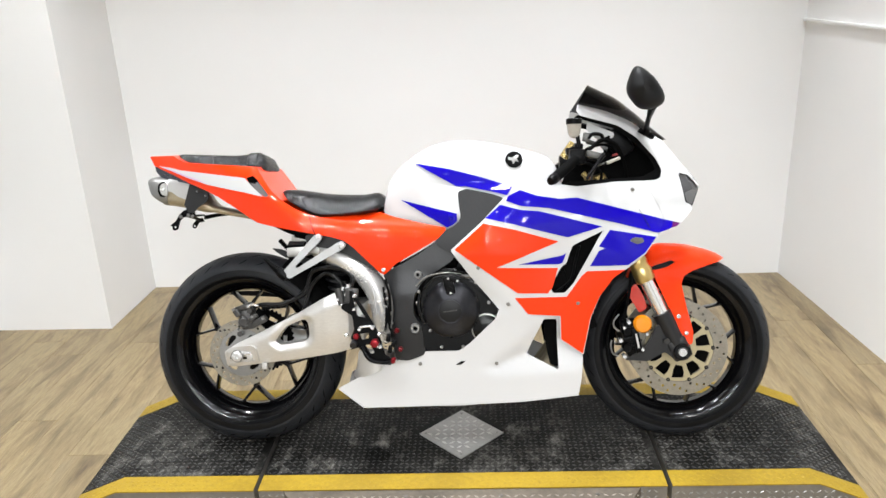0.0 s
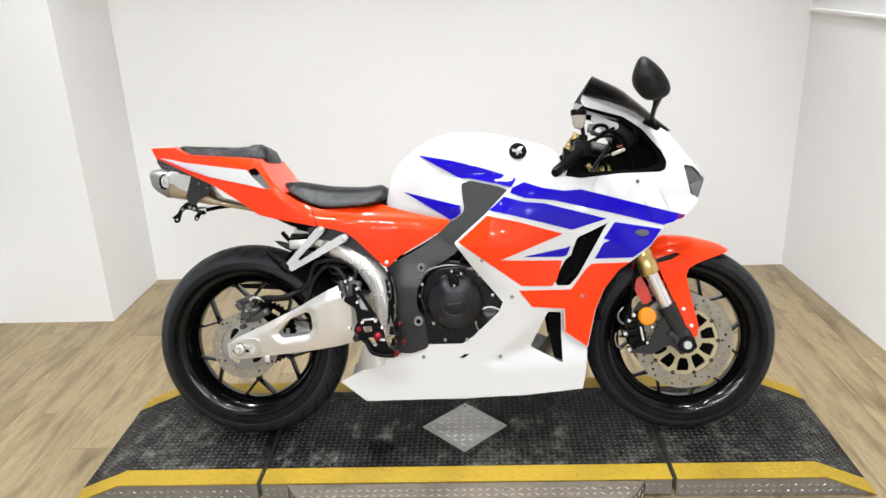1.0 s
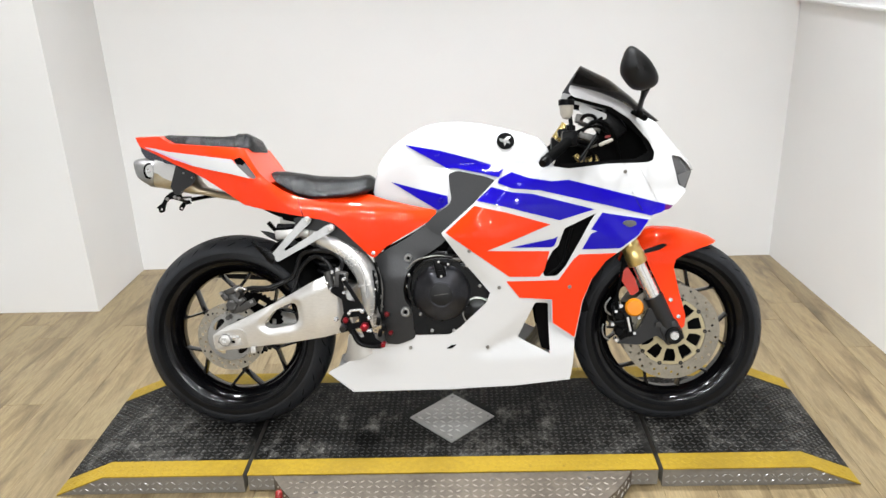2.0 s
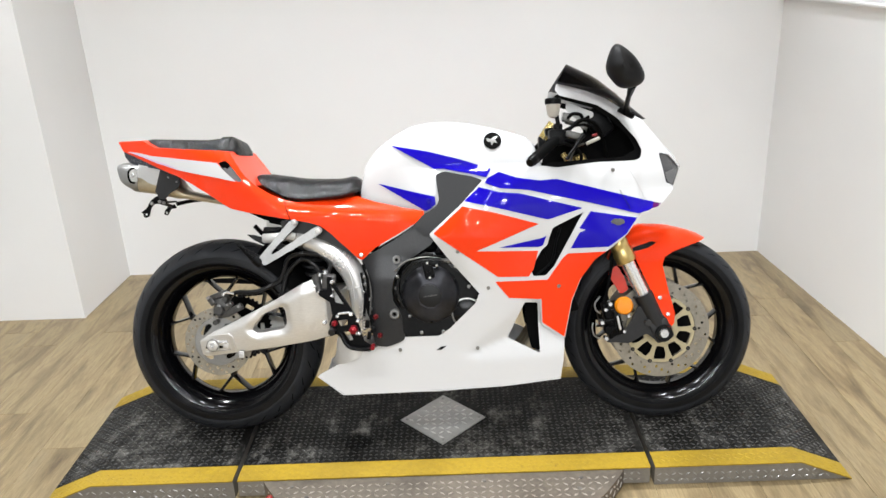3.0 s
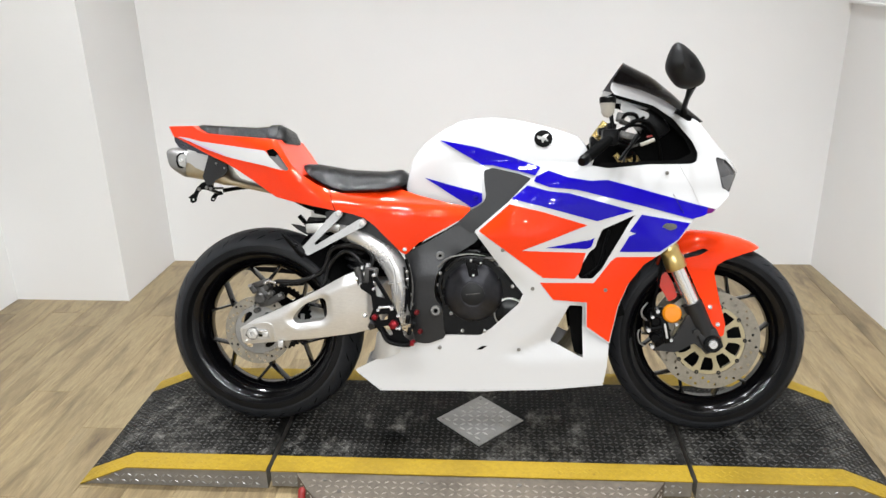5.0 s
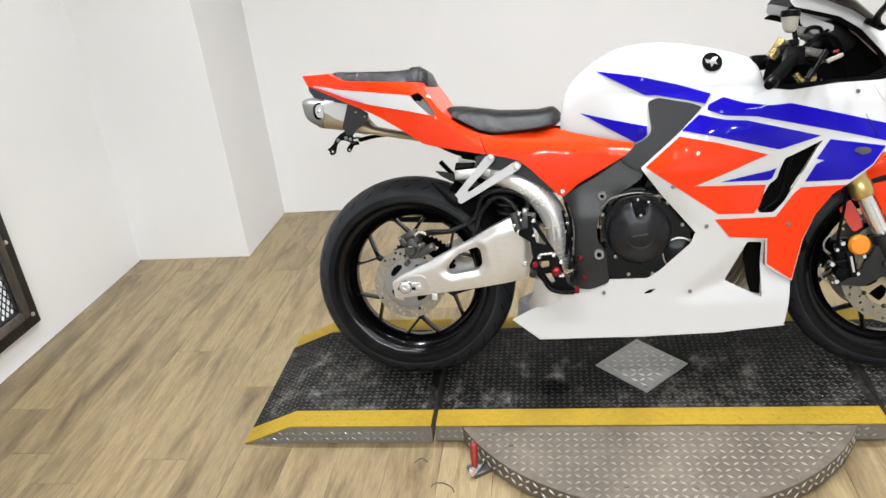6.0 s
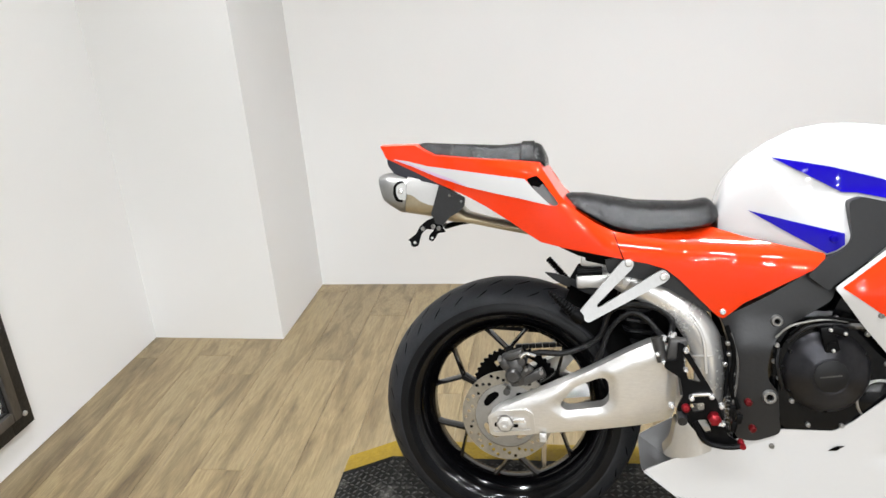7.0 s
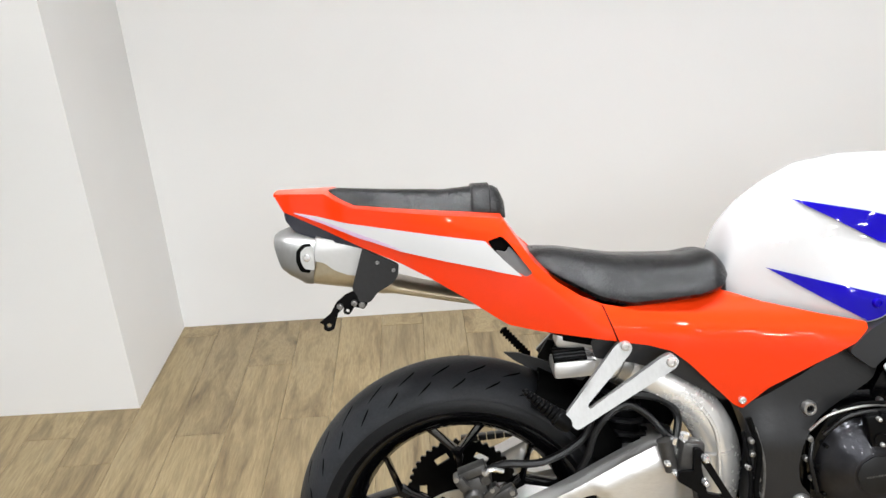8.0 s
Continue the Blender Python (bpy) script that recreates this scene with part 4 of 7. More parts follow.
part("adjuster_slot_shade", bm, MATT_BLACK, swing, "black block standing for the shaded adjuster slot")
bm = bmesh.new()
lathe(bm, [(0.010, -0.160), (0.0195, -0.160), (0.0195, -0.154), (0.010, -0.154)], (RX, 0, RZ), 24)
part("axle_washer", bm, DULL_STEEL, swing)
bm = bmesh.new()
box(bm, (RX - 0.001, -0.150, RZ), (0.036, 0.010, 0.029), bevel=0.002)
box(bm, (RX + 0.038, -0.149, RZ - 0.004), (0.018, 0.010, 0.016), bevel=0.002)
part("adjuster_block", bm, BRIGHT_ALLOY, swing)
bm = bmesh.new()
lathe(bm, [(0.0075, -0.166), (0.011, -0.166), (0.012, -0.163), (0.017, -0.162), (0.0185, -0.158), (0.0185, -0.15), (0.0075, -0.15)], (RX, 0, RZ), 6)
part("axle_nut", bm, BRIGHT_ALLOY, swing, "steel axle nut")
bm = bmesh.new()
box(bm, (RX + 0.031, -0.1525, RZ + 0.008), (0.026, 0.01, 0.008), bevel=0.001)
part("adjuster_bolt", bm, CHROME, swing)
bm = bmesh.new()
box(bm, (-0.602, -0.150, 0.276), (0.016, 0.008, 0.020), bevel=0.002)
lathe(bm, [(0.003, -0.156), (0.006, -0.156), (0.006, -0.150), (0.003, -0.150)], (-0.602, 0, 0.274), 12)
part("guide_tab", bm, BRIGHT_ALLOY, swing, "small drilled silver tab")
# sprocket and chain on the far side
bm = bmesh.new()
teeth = [(RX + (0.1115 if k % 4 in (1, 2) else 0.1060) * math.cos(a), RZ + (0.1115 if k % 4 in (1, 2) else 0.1060) * math.sin(a)) for k, a in enumerate(np.linspace(0, 2 * math.pi, 172, endpoint=False))]
wins = [[(RX + r * math.cos(a + d), RZ + r * math.sin(a + d)) for r, d in ((0.074, -0.20), (0.088, -0.17), (0.088, 0.17), (0.074, 0.20))] for a in np.linspace(0, 2 * math.pi, 6, endpoint=False)]
shell(bm, teeth, wins, 0.108, 0.006, 0.03, 1)
part("sprocket", bm, SATIN_BLACK, rear, "dark toothed sprocket")
for z0, z1 in ((0.418, 0.452), (0.204, 0.365)):
    chain = None
    for k in range(24):
        t = (k + 0.5) / 24
        p, q = Vector((RX, 0.105, z0)), Vector((-0.27, 0.105, z1))
        if chain is None:
            bm = bmesh.new()
            box(bm, (0, 0, 0), (0.0165, 0.016, 0.012), bevel=0.002)
            chain = part("chain_link", bm, HOSE_RUBBER, swing)
            link = chain
        else:
            link = new("chain_link", chain.data)
            link.parent = swing
        link.matrix_local = Matrix.Translation(p.lerp(q, t)) @ Matrix.Rotation(-math.atan2(z1 - z0, 0.42), 4, "Y")
panel("chain_guard", [(-0.806, 0.467), (-0.770, 0.478), (-0.660, 0.479), (-0.560, 0.474), (-0.450, 0.503), (-0.450, 0.480), (-0.560, 0.452), (-0.650, 0.457), (-0.760, 0.463)], -0.105, 0.012, SATIN_BLACK, swing, "black plastic chain guard", (), 0.016, False, 0, 0.004)
bm = bmesh.new()
T = Matrix.Rotation(radians(-12), 4, "Y")
box(bm, (-0.664, -0.110, 0.418), (0.040, 0.046, 0.066), T, 0.012)
lathe(bm, [(0.0001, -0.142), (0.012, -0.142), (0.016, -0.138), (0.0185, -0.132), (0.020, -0.10), (0.0001, -0.10)], (-0.670, 0, 0.412), 24)
lathe(bm, [(0.0001, -0.136), (0.008, -0.136), (0.011, -0.130), (0.012, -0.10), (0.0001, -0.10)], (-0.650, 0, 0.446), 18)
box(bm, (-0.690, -0.120, 0.440), (0.018, 0.040, 0.026), Matrix.Rotation(radians(-35), 4, "Y"), 0.005)
box(bm, (-0.640, -0.128, 0.424), (0.030, 0.020, 0.014), Matrix.Rotation(radians(-40), 4, "Y"), 0.004)
box(bm, (-0.672, -0.118, 0.458), (0.05, 0.03, 0.016), Matrix.Rotation(radians(-20), 4, "Y"), 0.004)
box(bm, (-0.625, -0.122, 0.410), (0.058, 0.018, 0.022), Matrix.Rotation(radians(-28), 4, "Y"), 0.005)
cyl(bm, (-0.686, -0.128, 0.372), (-0.686, -0.105, 0.372), 0.008)
rear_caliper = part("rear_caliper", bm, CALIPER_GREY, bike, "grey cast rear brake caliper")
for x, z, r in ((-0.700, 0.452, 0.0048), (-0.652, 0.462, 0.0045), (-0.640, 0.430, 0.004), (-0.606, 0.424, 0.0045), (-0.690, 0.388, 0.004)):
    bm = bmesh.new()
    cyl(bm, (x, -0.142, z), (x, -0.12, z), r, segs=8)
    part("caliper_bolt", bm, DULL_STEEL, rear_caliper)
bm = bmesh.new()
tube(bm, [(-0.652, -0.138, 0.458), (-0.640, -0.14, 0.468), (-0.62, -0.135, 0.462)], 0.004, 8)
part("bleed_nipple", bm, CHROME, rear_caliper)
bm = bmesh.new()
tube(bm, [(-0.665, -0.11, 0.44), (-0.62, -0.11, 0.462), (-0.55, -0.115, 0.466), (-0.48, -0.105, 0.50), (-0.455, -0.105, 0.56), (-0.42, -0.108, 0.576), (-0.385, -0.11, 0.577), (-0.344, -0.11, 0.567), (-0.322, -0.12, 0.542), (-0.330, -0.14, 0.508)], 0.007, 8)
part("brake_hose", bm, HOSE_RUBBER, bike, "black rubber hose")
bm = bmesh.new()
tube(bm, [(-0.49, -0.10, 0.43), (-0.472, -0.11, 0.472), (-0.46, -0.11, 0.511), (-0.435, -0.11, 0.544), (-0.405, -0.11, 0.560), (-0.374, -0.115, 0.545), (-0.350, -0.13, 0.52), (-0.334, -0.15, 0.508)], 0.0065, 8)
part("breather_hose", bm, HOSE_RUBBER, bike, "black rubber hose")

# rear fender hugger, mudguard and shock
bm = bmesh.new()
rings = []
for a in np.linspace(radians(8), radians(64), 18):
    r = 0.326
    rings.append([(RX + (r + d) * math.cos(a), y, RZ + (r + d) * math.sin(a)) for y, d in ((-0.094, -0.05), (-0.080, -0.02), (-0.055, -0.003), (0, 0.006), (0.055, -0.003), (0.080, -0.02), (0.094, -0.05), (0.091, -0.05), (0.077, -0.023), (0.054, -0.007), (0, 0.002), (-0.054, -0.007), (-0.077, -0.023), (-0.091, -0.05))])
loft(bm, rings)
part("rear_hugger", bm, MATT_BLACK, bike, "black plastic rear hugger")
bm = bmesh.new()
tube(bm, [(-0.405, 0, 0.60), (-0.36, 0, 0.30)], 0.032, 16)
part("shock_body", bm, SATIN_BLACK, bike, "rear shock absorber")
bm = bmesh.new()
tube(bm, [(-0.403 + 0.036 * math.cos(k * 0.7) + 0.0006 * k, 0.036 * math.sin(k * 0.7), 0.57 - 0.0029 * k) for k in range(70)], 0.006, 6, 1)
part("shock_spring", bm, FRAME_GREY, bike)
# pleated rubber boot by the wheel
bm = bmesh.new()
prof = []
for k in range(30):
    prof.append((0.0055 + 0.0035 * (k % 2), 0.0 + 0.0036 * k))
lathe(bm, [(0.002, 0), *prof[:21], (0.002, 0.075)], (0, 0, 0), 14, "x")
bmesh.ops.transform(bm, matrix=Matrix.Translation((-0.600, 0.055, 0.656)) @ Matrix.Rotation(radians(48), 4, "Y"), verts=bm.verts)
part("peg_rubber", bm, MATT_BLACK, bike, "ribbed black rubber sleeve")

# ---- frame, engine ----
FRAME = [(-0.226, 0.556), (-0.120, 0.614), (-0.055, 0.657), (-0.010, 0.660), (0.006, 0.640), (-0.006, 0.600), (-0.052, 0.570), (-0.102, 0.535), (-0.124, 0.500), (-0.131, 0.460), (-0.127, 0.425), (-0.107, 0.404), (-0.104, 0.372), (-0.097, 0.31), (-0.151, 0.29), (-0.188, 0.294), (-0.207, 0.387), (-0.202, 0.489), (-0.216, 0.541)]


def W_FRAME(x, z):
    low = min(max((0.57 - z) / 0.06, 0), 1)
    return table(z, [0.29, 0.39, 0.50, 0.56, 0.66], [0.149, 0.156, 0.159, 0.147, 0.138]) - 5.0 * max(-0.165 - x, 0) ** 2 - low * 4.0 * max(x + 0.125, 0) ** 2


frame_ob = panel("frame_spar", FRAME, W_FRAME, 0.05, FRAME_GREY, bike, "charcoal cast alloy frame spar", (), 0.014, True, 0, 0.012)
GREY_COVER = [(0.012, 0.806), (0.037, 0.815), (0.119, 0.797), (0.150, 0.785), (0.1, 0.731), (0.049, 0.683), (-0.011, 0.635), (-0.02, 0.624), (-0.061, 0.655), (-0.028, 0.690), (-0.004, 0.703), (0.014, 0.717), (0.02, 0.733), (0.015, 0.767)]
panel("frame_cover", GREY_COVER, lambda x, z: 0.168 - 0.05 * max(z - 0.66, 0), 0.03, COVER_GREY, bike, "grey plastic frame cover", (), 0.014, True, 0, 0.008)
for x, z, r in ((-0.114, 0.556, 0.013), (-0.125, 0.393, 0.016)):
    bm = bmesh.new()
    w = W_FRAME(x, z)
    lathe(bm, [(r * 0.35, -w - 0.004), (r * 0.5, -w - 0.009), (r * 0.8, -w - 0.009), (r, -w - 0.003), (r, -w + 0.004), (r * 0.35, -w + 0.004)], (x, 0, z), 20)
    part("pivot_bolt", bm, DULL_STEEL, frame_ob, "hollow steel pivot bolt")
    # black plug in the hollow bolt, painted dark for the hole's shade
    bm = bmesh.new()
    lathe(bm, [(0.0001, -w - 0.0052), (r * 0.36, -w - 0.0052), (r * 0.36, -w - 0.002), (0.0001, -w - 0.002)], (x, 0, z), 12)
    part("bore_shade", bm, MATT_BLACK, frame_ob)

bm = bmesh.new()
box(bm, (0.03, 0, 0.44), (0.30, 0.29, 0.28), bevel=0.03)
box(bm, (0.14, 0, 0.58), (0.26, 0.30, 0.18), Matrix.Rotation(radians(25), 4, "Y"), 0.03)
box(bm, (-0.05, 0, 0.27), (0.28, 0.22, 0.16), bevel=0.03)
engine = part("engine_block", bm, ENGINE_BLACK, bike, "black engine castings")
engine.location.y = 0.014
bm = bmesh.new()
shell(bm, rounded([(-0.105, 0.50), (-0.07, 0.555), (-0.015, 0.566), (0.03, 0.548), (0.075, 0.50), (0.13, 0.45), (0.10, 0.40), (0.02, 0.325), (-0.10, 0.322), (-0.108, 0.40)], 0.02), [], 0.165, 0.04, 0.02)
part("crankcase_cover", bm, ENGINE_BLACK, engine)
CX, CZ = -0.0145, 0.450
bm = bmesh.new()
lathe(bm, [(0.030, -0.200), (0.037, -0.2005), (0.040, -0.2000), (0.071, -0.185), (0.080, -0.179), (0.086, -0.169), (0.090, -0.159), (0.091, -0.150), (0.091, -0.14), (0.030, -0.14)], (CX, 0, CZ), 72)
part("clutch_cover", bm, TURNED_BLACK, engine, "round gloss black clutch cover")
bm = bmesh.new()
lathe(bm, [(0.0001, -0.2035), (0.031, -0.2035), (0.0345, -0.2020), (0.0345, -0.198), (0.0001, -0.198)], (CX, 0, CZ), 10)
part("hub_plate", bm, HUB_BLACK, engine, "satin black hub plate")
for k in range(9):
    bm = bmesh.new()
    box(bm, (CX - 0.019 + 0.0047 * k, -0.2037, CZ - 0.002 + 0.0006 * k), (0.0030, 0.0008, 0.0034 if k % 3 else 0.0022))
    part("raised_mark", bm, CAST_GREY, engine)
bm = bmesh.new()
box(bm, (-0.018, -0.190, 0.527), (0.030, 0.020, 0.055), Matrix.Rotation(radians(-14), 4, "Y"), 0.006)
box(bm, (-0.002, -0.192, 0.545), (0.034, 0.022, 0.018), Matrix.Rotation(radians(18), 4, "Y"), 0.004)
cyl(bm, (-0.014, -0.203, 0.512), (-0.014, -0.185, 0.512), 0.011)
part("clutch_arm", bm, SATIN_BLACK, engine, "black clutch release arm")
for x, z in ((-0.020, 0.548), (0.008, 0.541), (-0.013, 0.505)):
    bolt(engine, x, z, 0.203, 0.0035, BRIGHT_ALLOY)
bm = bmesh.new()
lathe(bm, [(0.0001, -0.170), (0.036, -0.170), (0.044, -0.164), (0.047, -0.152), (0.047, -0.13), (0.0001, -0.13)], (0.092, 0, 0.390), 40)
part("starter_cover", bm, ENGINE_BLACK, engine, "small round engine cover")
bm = bmesh.new()
lathe(bm, [(0.042, -0.168), (0.0455, -0.1675), (0.0495, -0.162), (0.0495, -0.154), (0.042, -0.154)], (0.092, 0, 0.390), 40)
part("cover_rim", bm, DULL_STEEL, engine, "bright cover rim")
for x, z in ((-0.113, 0.505), (-0.071, 0.547), (-0.107, 0.434), (-0.080, 0.385), (-0.046, 0.334), (0.061, 0.532), (0.000, 0.566), (0.040, 0.548), (-0.118, 0.47), (0.02, 0.335), (0.10, 0.47)):
    bolt(engine, x, z, 0.168, 0.0052, DULL_STEEL)
for k in range(6):
    a = radians(30 + 60 * k)
    bolt(engine, CX + 0.084 * math.cos(a), CZ + 0.084 * math.sin(a), 0.171, 0.004, ENGINE_BLACK)
for k in range(5):
    bm = bmesh.new()
    box(bm, (-0.095 + 0.004 * k, -0.170, 0.46 - 0.012 * k), (0.018, 0.010, 0.005), Matrix.Rotation(radians(-20), 4, "Y"), 0.001)
    part("cast_rib", bm, SATIN_BLACK, engine)
bm = bmesh.new()
tube(bm, [(-0.108, -0.168, 0.50), (-0.114, -0.176, 0.47), (-0.108, -0.176, 0.44), (-0.098, -0.170, 0.41)], 0.004, 8)
part("oil_line", bm, HOSE_RUBBER, engine)
bm = bmesh.new()
tube(bm, [(-0.119, -0.180, 0.524), (-0.093, -0.184, 0.549), (-0.060, -0.186, 0.560), (-0.022, -0.186, 0.565), (0.02, -0.18, 0.560)], 0.0022, 8)
part("clutch_cable", bm, DULL_STEEL, engine)
bm = bmesh.new()
tube(bm, [(-0.095, -0.178, 0.515), (-0.06, -0.185, 0.548), (-0.01, -0.188, 0.556), (0.03, -0.185, 0.55)], 0.004, 8)
part("clutch_cable", bm, HOSE_RUBBER, engine)
bm = bmesh.new()
tube(bm, [(-0.09, -0.178, 0.53), (-0.055, -0.182, 0.562), (-0.01, -0.184, 0.568), (0.045, -0.18, 0.56)], 0.0035, 8)
part("sensor_wire", bm, MATT_BLACK, engine)
bm = bmesh.new()
cyl(bm, (0.02, -0.182, 0.552), (0.052, -0.182, 0.553), 0.006)
part("cable_adjuster", bm, CAST_GREY, engine)
panel("airbox_cover", [(-0.10, 0.30), (-0.11, 0.56), (-0.02, 0.64), (0.14, 0.76), (0.34, 0.76), (0.34, 0.52), (0.27, 0.48), (0.20, 0.42), (0.20, 0.30)], 0.118, 0.01, MATT_BLACK, engine, "matt black airbox and engine side", (), 0.03, True)
# radiator and header darkness behind the fairing
bm = bmesh.new()
box(bm, (0.36, 0, 0.53), (0.04, 0.32, 0.30), Matrix.Rotation(radians(-18), 4, "Y"), 0.006)
rad = part("radiator", bm, MATT_BLACK, bike, "black radiator behind the fairing")
for k in range(4):
    bm = bmesh.new()
    y = -0.09 + 0.06 * k
    tube(bm, [(0.27, y, 0.52), (0.31, y, 0.42), (0.29, y, 0.28), (0.18, y * 0.7, 0.19), (0.0, y * 0.4, 0.18)], 0.019, 10)
    part("exhaust_header", bm, TITANIUM, bike, "steel exhaust header")

# ---- exhaust ----
bm = bmesh.new()
tube(bm, [(-0.47, -0.05, 0.652), (-0.455, -0.06, 0.646), (-0.42, -0.075, 0.630), (-0.36, -0.085, 0.603), (-0.297, -0.09, 0.563), (-0.254, -0.09, 0.505), (-0.236, -0.085, 0.44), (-0.237, -0.07, 0.34)], [0.03, 0.031, 0.033, 0.0345, 0.036, 0.0365, 0.036, 0.032], 24, 8)
part("exhaust_pipe", bm, POLISHED_PIPE, bike, "bright silver exhaust link pipe")
pipe = bpy.data.objects["exhaust_pipe"]
bm = bmesh.new()
tube(bm, [(-0.392, -0.11, 0.606), (-0.320, -0.120, 0.586), (-0.281, -0.126, 0.552), (-0.257, -0.1275, 0.505), (-0.249, -0.1225, 0.43)], 0.0035, 6)
part("weld_seam", bm, POLISHED_PIPE, pipe)
bm = bmesh.new()
lathe(bm, [(0.0355, -0.004), (0.0382, -0.002), (0.0382, 0.002), (0.0355, 0.004)], (0, 0, 0), 28, "z")
bmesh.ops.transform(bm, matrix=Matrix.Translation((-0.244, -0.0880, 0.470)) @ Matrix.Rotation(radians(-12), 4, "Y"), verts=bm.verts)
part("weld_band", bm, POLISHED_PIPE, pipe, "raised weld band")
bm = bmesh.new()
lathe(bm, [(0.033, -0.010), (0.0375, -0.009), (0.0375, 0.009), (0.033, 0.010)], (0, 0, 0), 28, "z")
bmesh.ops.transform(bm, matrix=Matrix.Translation((-0.405, -0.079, 0.6235)) @ Matrix.Rotation(radians(-66), 4, "Y"), verts=bm.verts)
part("pipe_clamp", bm, DULL_STEEL, pipe, "steel pipe clamp")


def squircle(c, ry, rz, n=3.0, count=28, tilt=0.2):
    """A rounded-square ring across a leaning axis."""
    out = []
    for a in np.linspace(0, 2 * math.pi, count, endpoint=False):
        ca, sa = math.cos(a), math.sin(a)
        f = (abs(ca) ** n + abs(sa) ** n) ** (-1 / n)
        out.append(Vector((c[0] + tilt * rz * f * sa, ry * f * ca, c[1] + rz * f * sa)))
    return out


bm = bmesh.new()
loft(bm, [squircle(c, ry, rz) for c, ry, rz in (((-0.928, 0.820), 0.066, 0.040), ((-0.92, 0.819), 0.072, 0.042), ((-0.862, 0.810), 0.072, 0.042), ((-0.838, 0.799), 0.066, 0.038), ((-0.81, 0.776), 0.056, 0.022), ((-0.79, 0.7655), 0.050, 0.0120), ((-0.74, 0.7540), 0.047, 0.0105), ((-0.70, 0.7460), 0.046, 0.0105), ((-0.60, 0.7265), 0.044, 0.0105), ((-0.54, 0.708), 0.040, 0.013))])
muffler = part("muffler", bm, TITANIUM, bike, "heat-tinted steel undertail muffler")
bm = bmesh.new()
tube(bm, [(-0.785, -0.0485, 0.7635), (-0.70, -0.0465, 0.7455), (-0.61, -0.0445, 0.7275)], 0.0018, 8)
part("seam_weld", bm, TITANIUM, muffler)
bm = bmesh.new()
loft(bm, [squircle(c, ry, rz, 3.4, 40, tl) for c, ry, rz, tl in (((-0.921, 0.822), 0.0735, 0.0430, 0.22), ((-0.925, 0.823), 0.0750, 0.0450, 0.20), ((-0.942, 0.825), 0.0755, 0.0455, 0.05), ((-0.960, 0.830), 0.0740, 0.0435, -0.15), ((-0.975, 0.833), 0.070, 0.0395, -0.22), ((-0.987, 0.836), 0.062, 0.0325, -0.22), ((-0.990, 0.838), 0.054, 0.0260, -0.22), ((-0.984, 0.838), 0.048, 0.0200, -0.20), ((-0.945, 0.838), 0.040, 0.014, -0.20))])
part("end_cap", bm, HANGER_ALLOY, muffler, "satin silver end cap")
# recess and slots aren't cut: dark patches on the cap stand for their shade
panel("cap_slot_shade", [(-0.926, 0.857), (-0.940, 0.856), (-0.951, 0.845), (-0.953, 0.826), (-0.946, 0.809), (-0.930, 0.806)], 0.0755, 0.001, MATT_BLACK, muffler, "dark patch painted for the shade of the end cap's recess", (), 0.01, False, 0.001, 0.004)
panel("strap_tab", [(-0.922, 0.852), (-0.936, 0.851), (-0.944, 0.843), (-0.945, 0.828), (-0.939, 0.814), (-0.922, 0.811)], 0.0755, 0.002, SATIN_SILVER, muffler, "silver strap tab", (), 0.01, False, 0.003, 0.004)
for dz in (0.0, -0.014):
    panel("cap_slot_shade", [(-0.968, 0.843 + dz), (-0.971, 0.848 + dz), (-0.982, 0.849 + dz), (-0.983, 0.845 + dz)], lambda x, z: 0.0715 + 0.7 * (x + 0.968), 0.003, CALIPER_GREY, muffler, "dark patch painted for a shaded slot in the end cap", (), 0.01, False, 0.0, 0.002)
panel("heat_shield", [(-0.917, 0.864), (-0.856, 0.855), (-0.840, 0.849), (-0.848, 0.797), (-0.868, 0.800), (-0.890, 0.809), (-0.906, 0.822), (-0.922, 0.826)], lambda x, z: 0.0745 - 14 * max(z - 0.845, 0) ** 2, 0.004, MUFFLER_STEEL, muffler, "bright silver heat shield", (), 0.010, True, 0, 0.004)
bm = bmesh.new()
loft(bm, [[(x, y, z + 0.004 * (1 - (y / 0.069) ** 2)) for y in np.linspace(-0.069, 0.069, 9)] + [(x, y, z - 0.004) for y in np.linspace(0.069, -0.069, 9)] for x, z in ((-0.919, 0.865), (-0.84, 0.851))])
part("heat_shield", bm, MUFFLER_STEEL, muffler, "bright silver heat shield")
STRAP_Y = 0.098
strap = panel("muffler_strap", [(-0.838, 0.848), (-0.779, 0.818), (-0.781, 0.800), (-0.789, 0.788), (-0.818, 0.771), (-0.823, 0.764), (-0.830, 0.756), (-0.848, 0.757), (-0.852, 0.770), (-0.859, 0.780)], STRAP_Y, 0.008, FRAME_GREY, bike, "dark grey steel muffler strap", (), 0.014, False, 0, 0.004)
bolt(muffler, -0.934, 0.833, 0.0785, 0.007)
for x, z in ((-0.814, 0.823), (-0.788, 0.809)):
    bolt(strap, x, z, STRAP_Y, 0.0032, DULL_STEEL)

# plate bracket: a folded arm, two eyelets and a stub on the far side
plate = panel("plate_bracket", [(-0.852, 0.772), (-0.876, 0.763), (-0.893, 0.749), (-0.903, 0.731), (-0.924, 0.715), (-0.916, 0.712), (-0.917, 0.703), (-0.909, 0.698), (-0.898, 0.703), (-0.895, 0.716), (-0.890, 0.731), (-0.878, 0.742), (-0.862, 0.741), (-0.845, 0.736), (-0.838, 0.745), (-0.842, 0.760)], 0.062, 0.005, SATIN_BLACK, bike, "folded black licence plate bracket", [[(-0.910, 0.705), (-0.912, 0.712), (-0.905, 0.714), (-0.902, 0.708)]], 0.010, False, 0, 0.003)
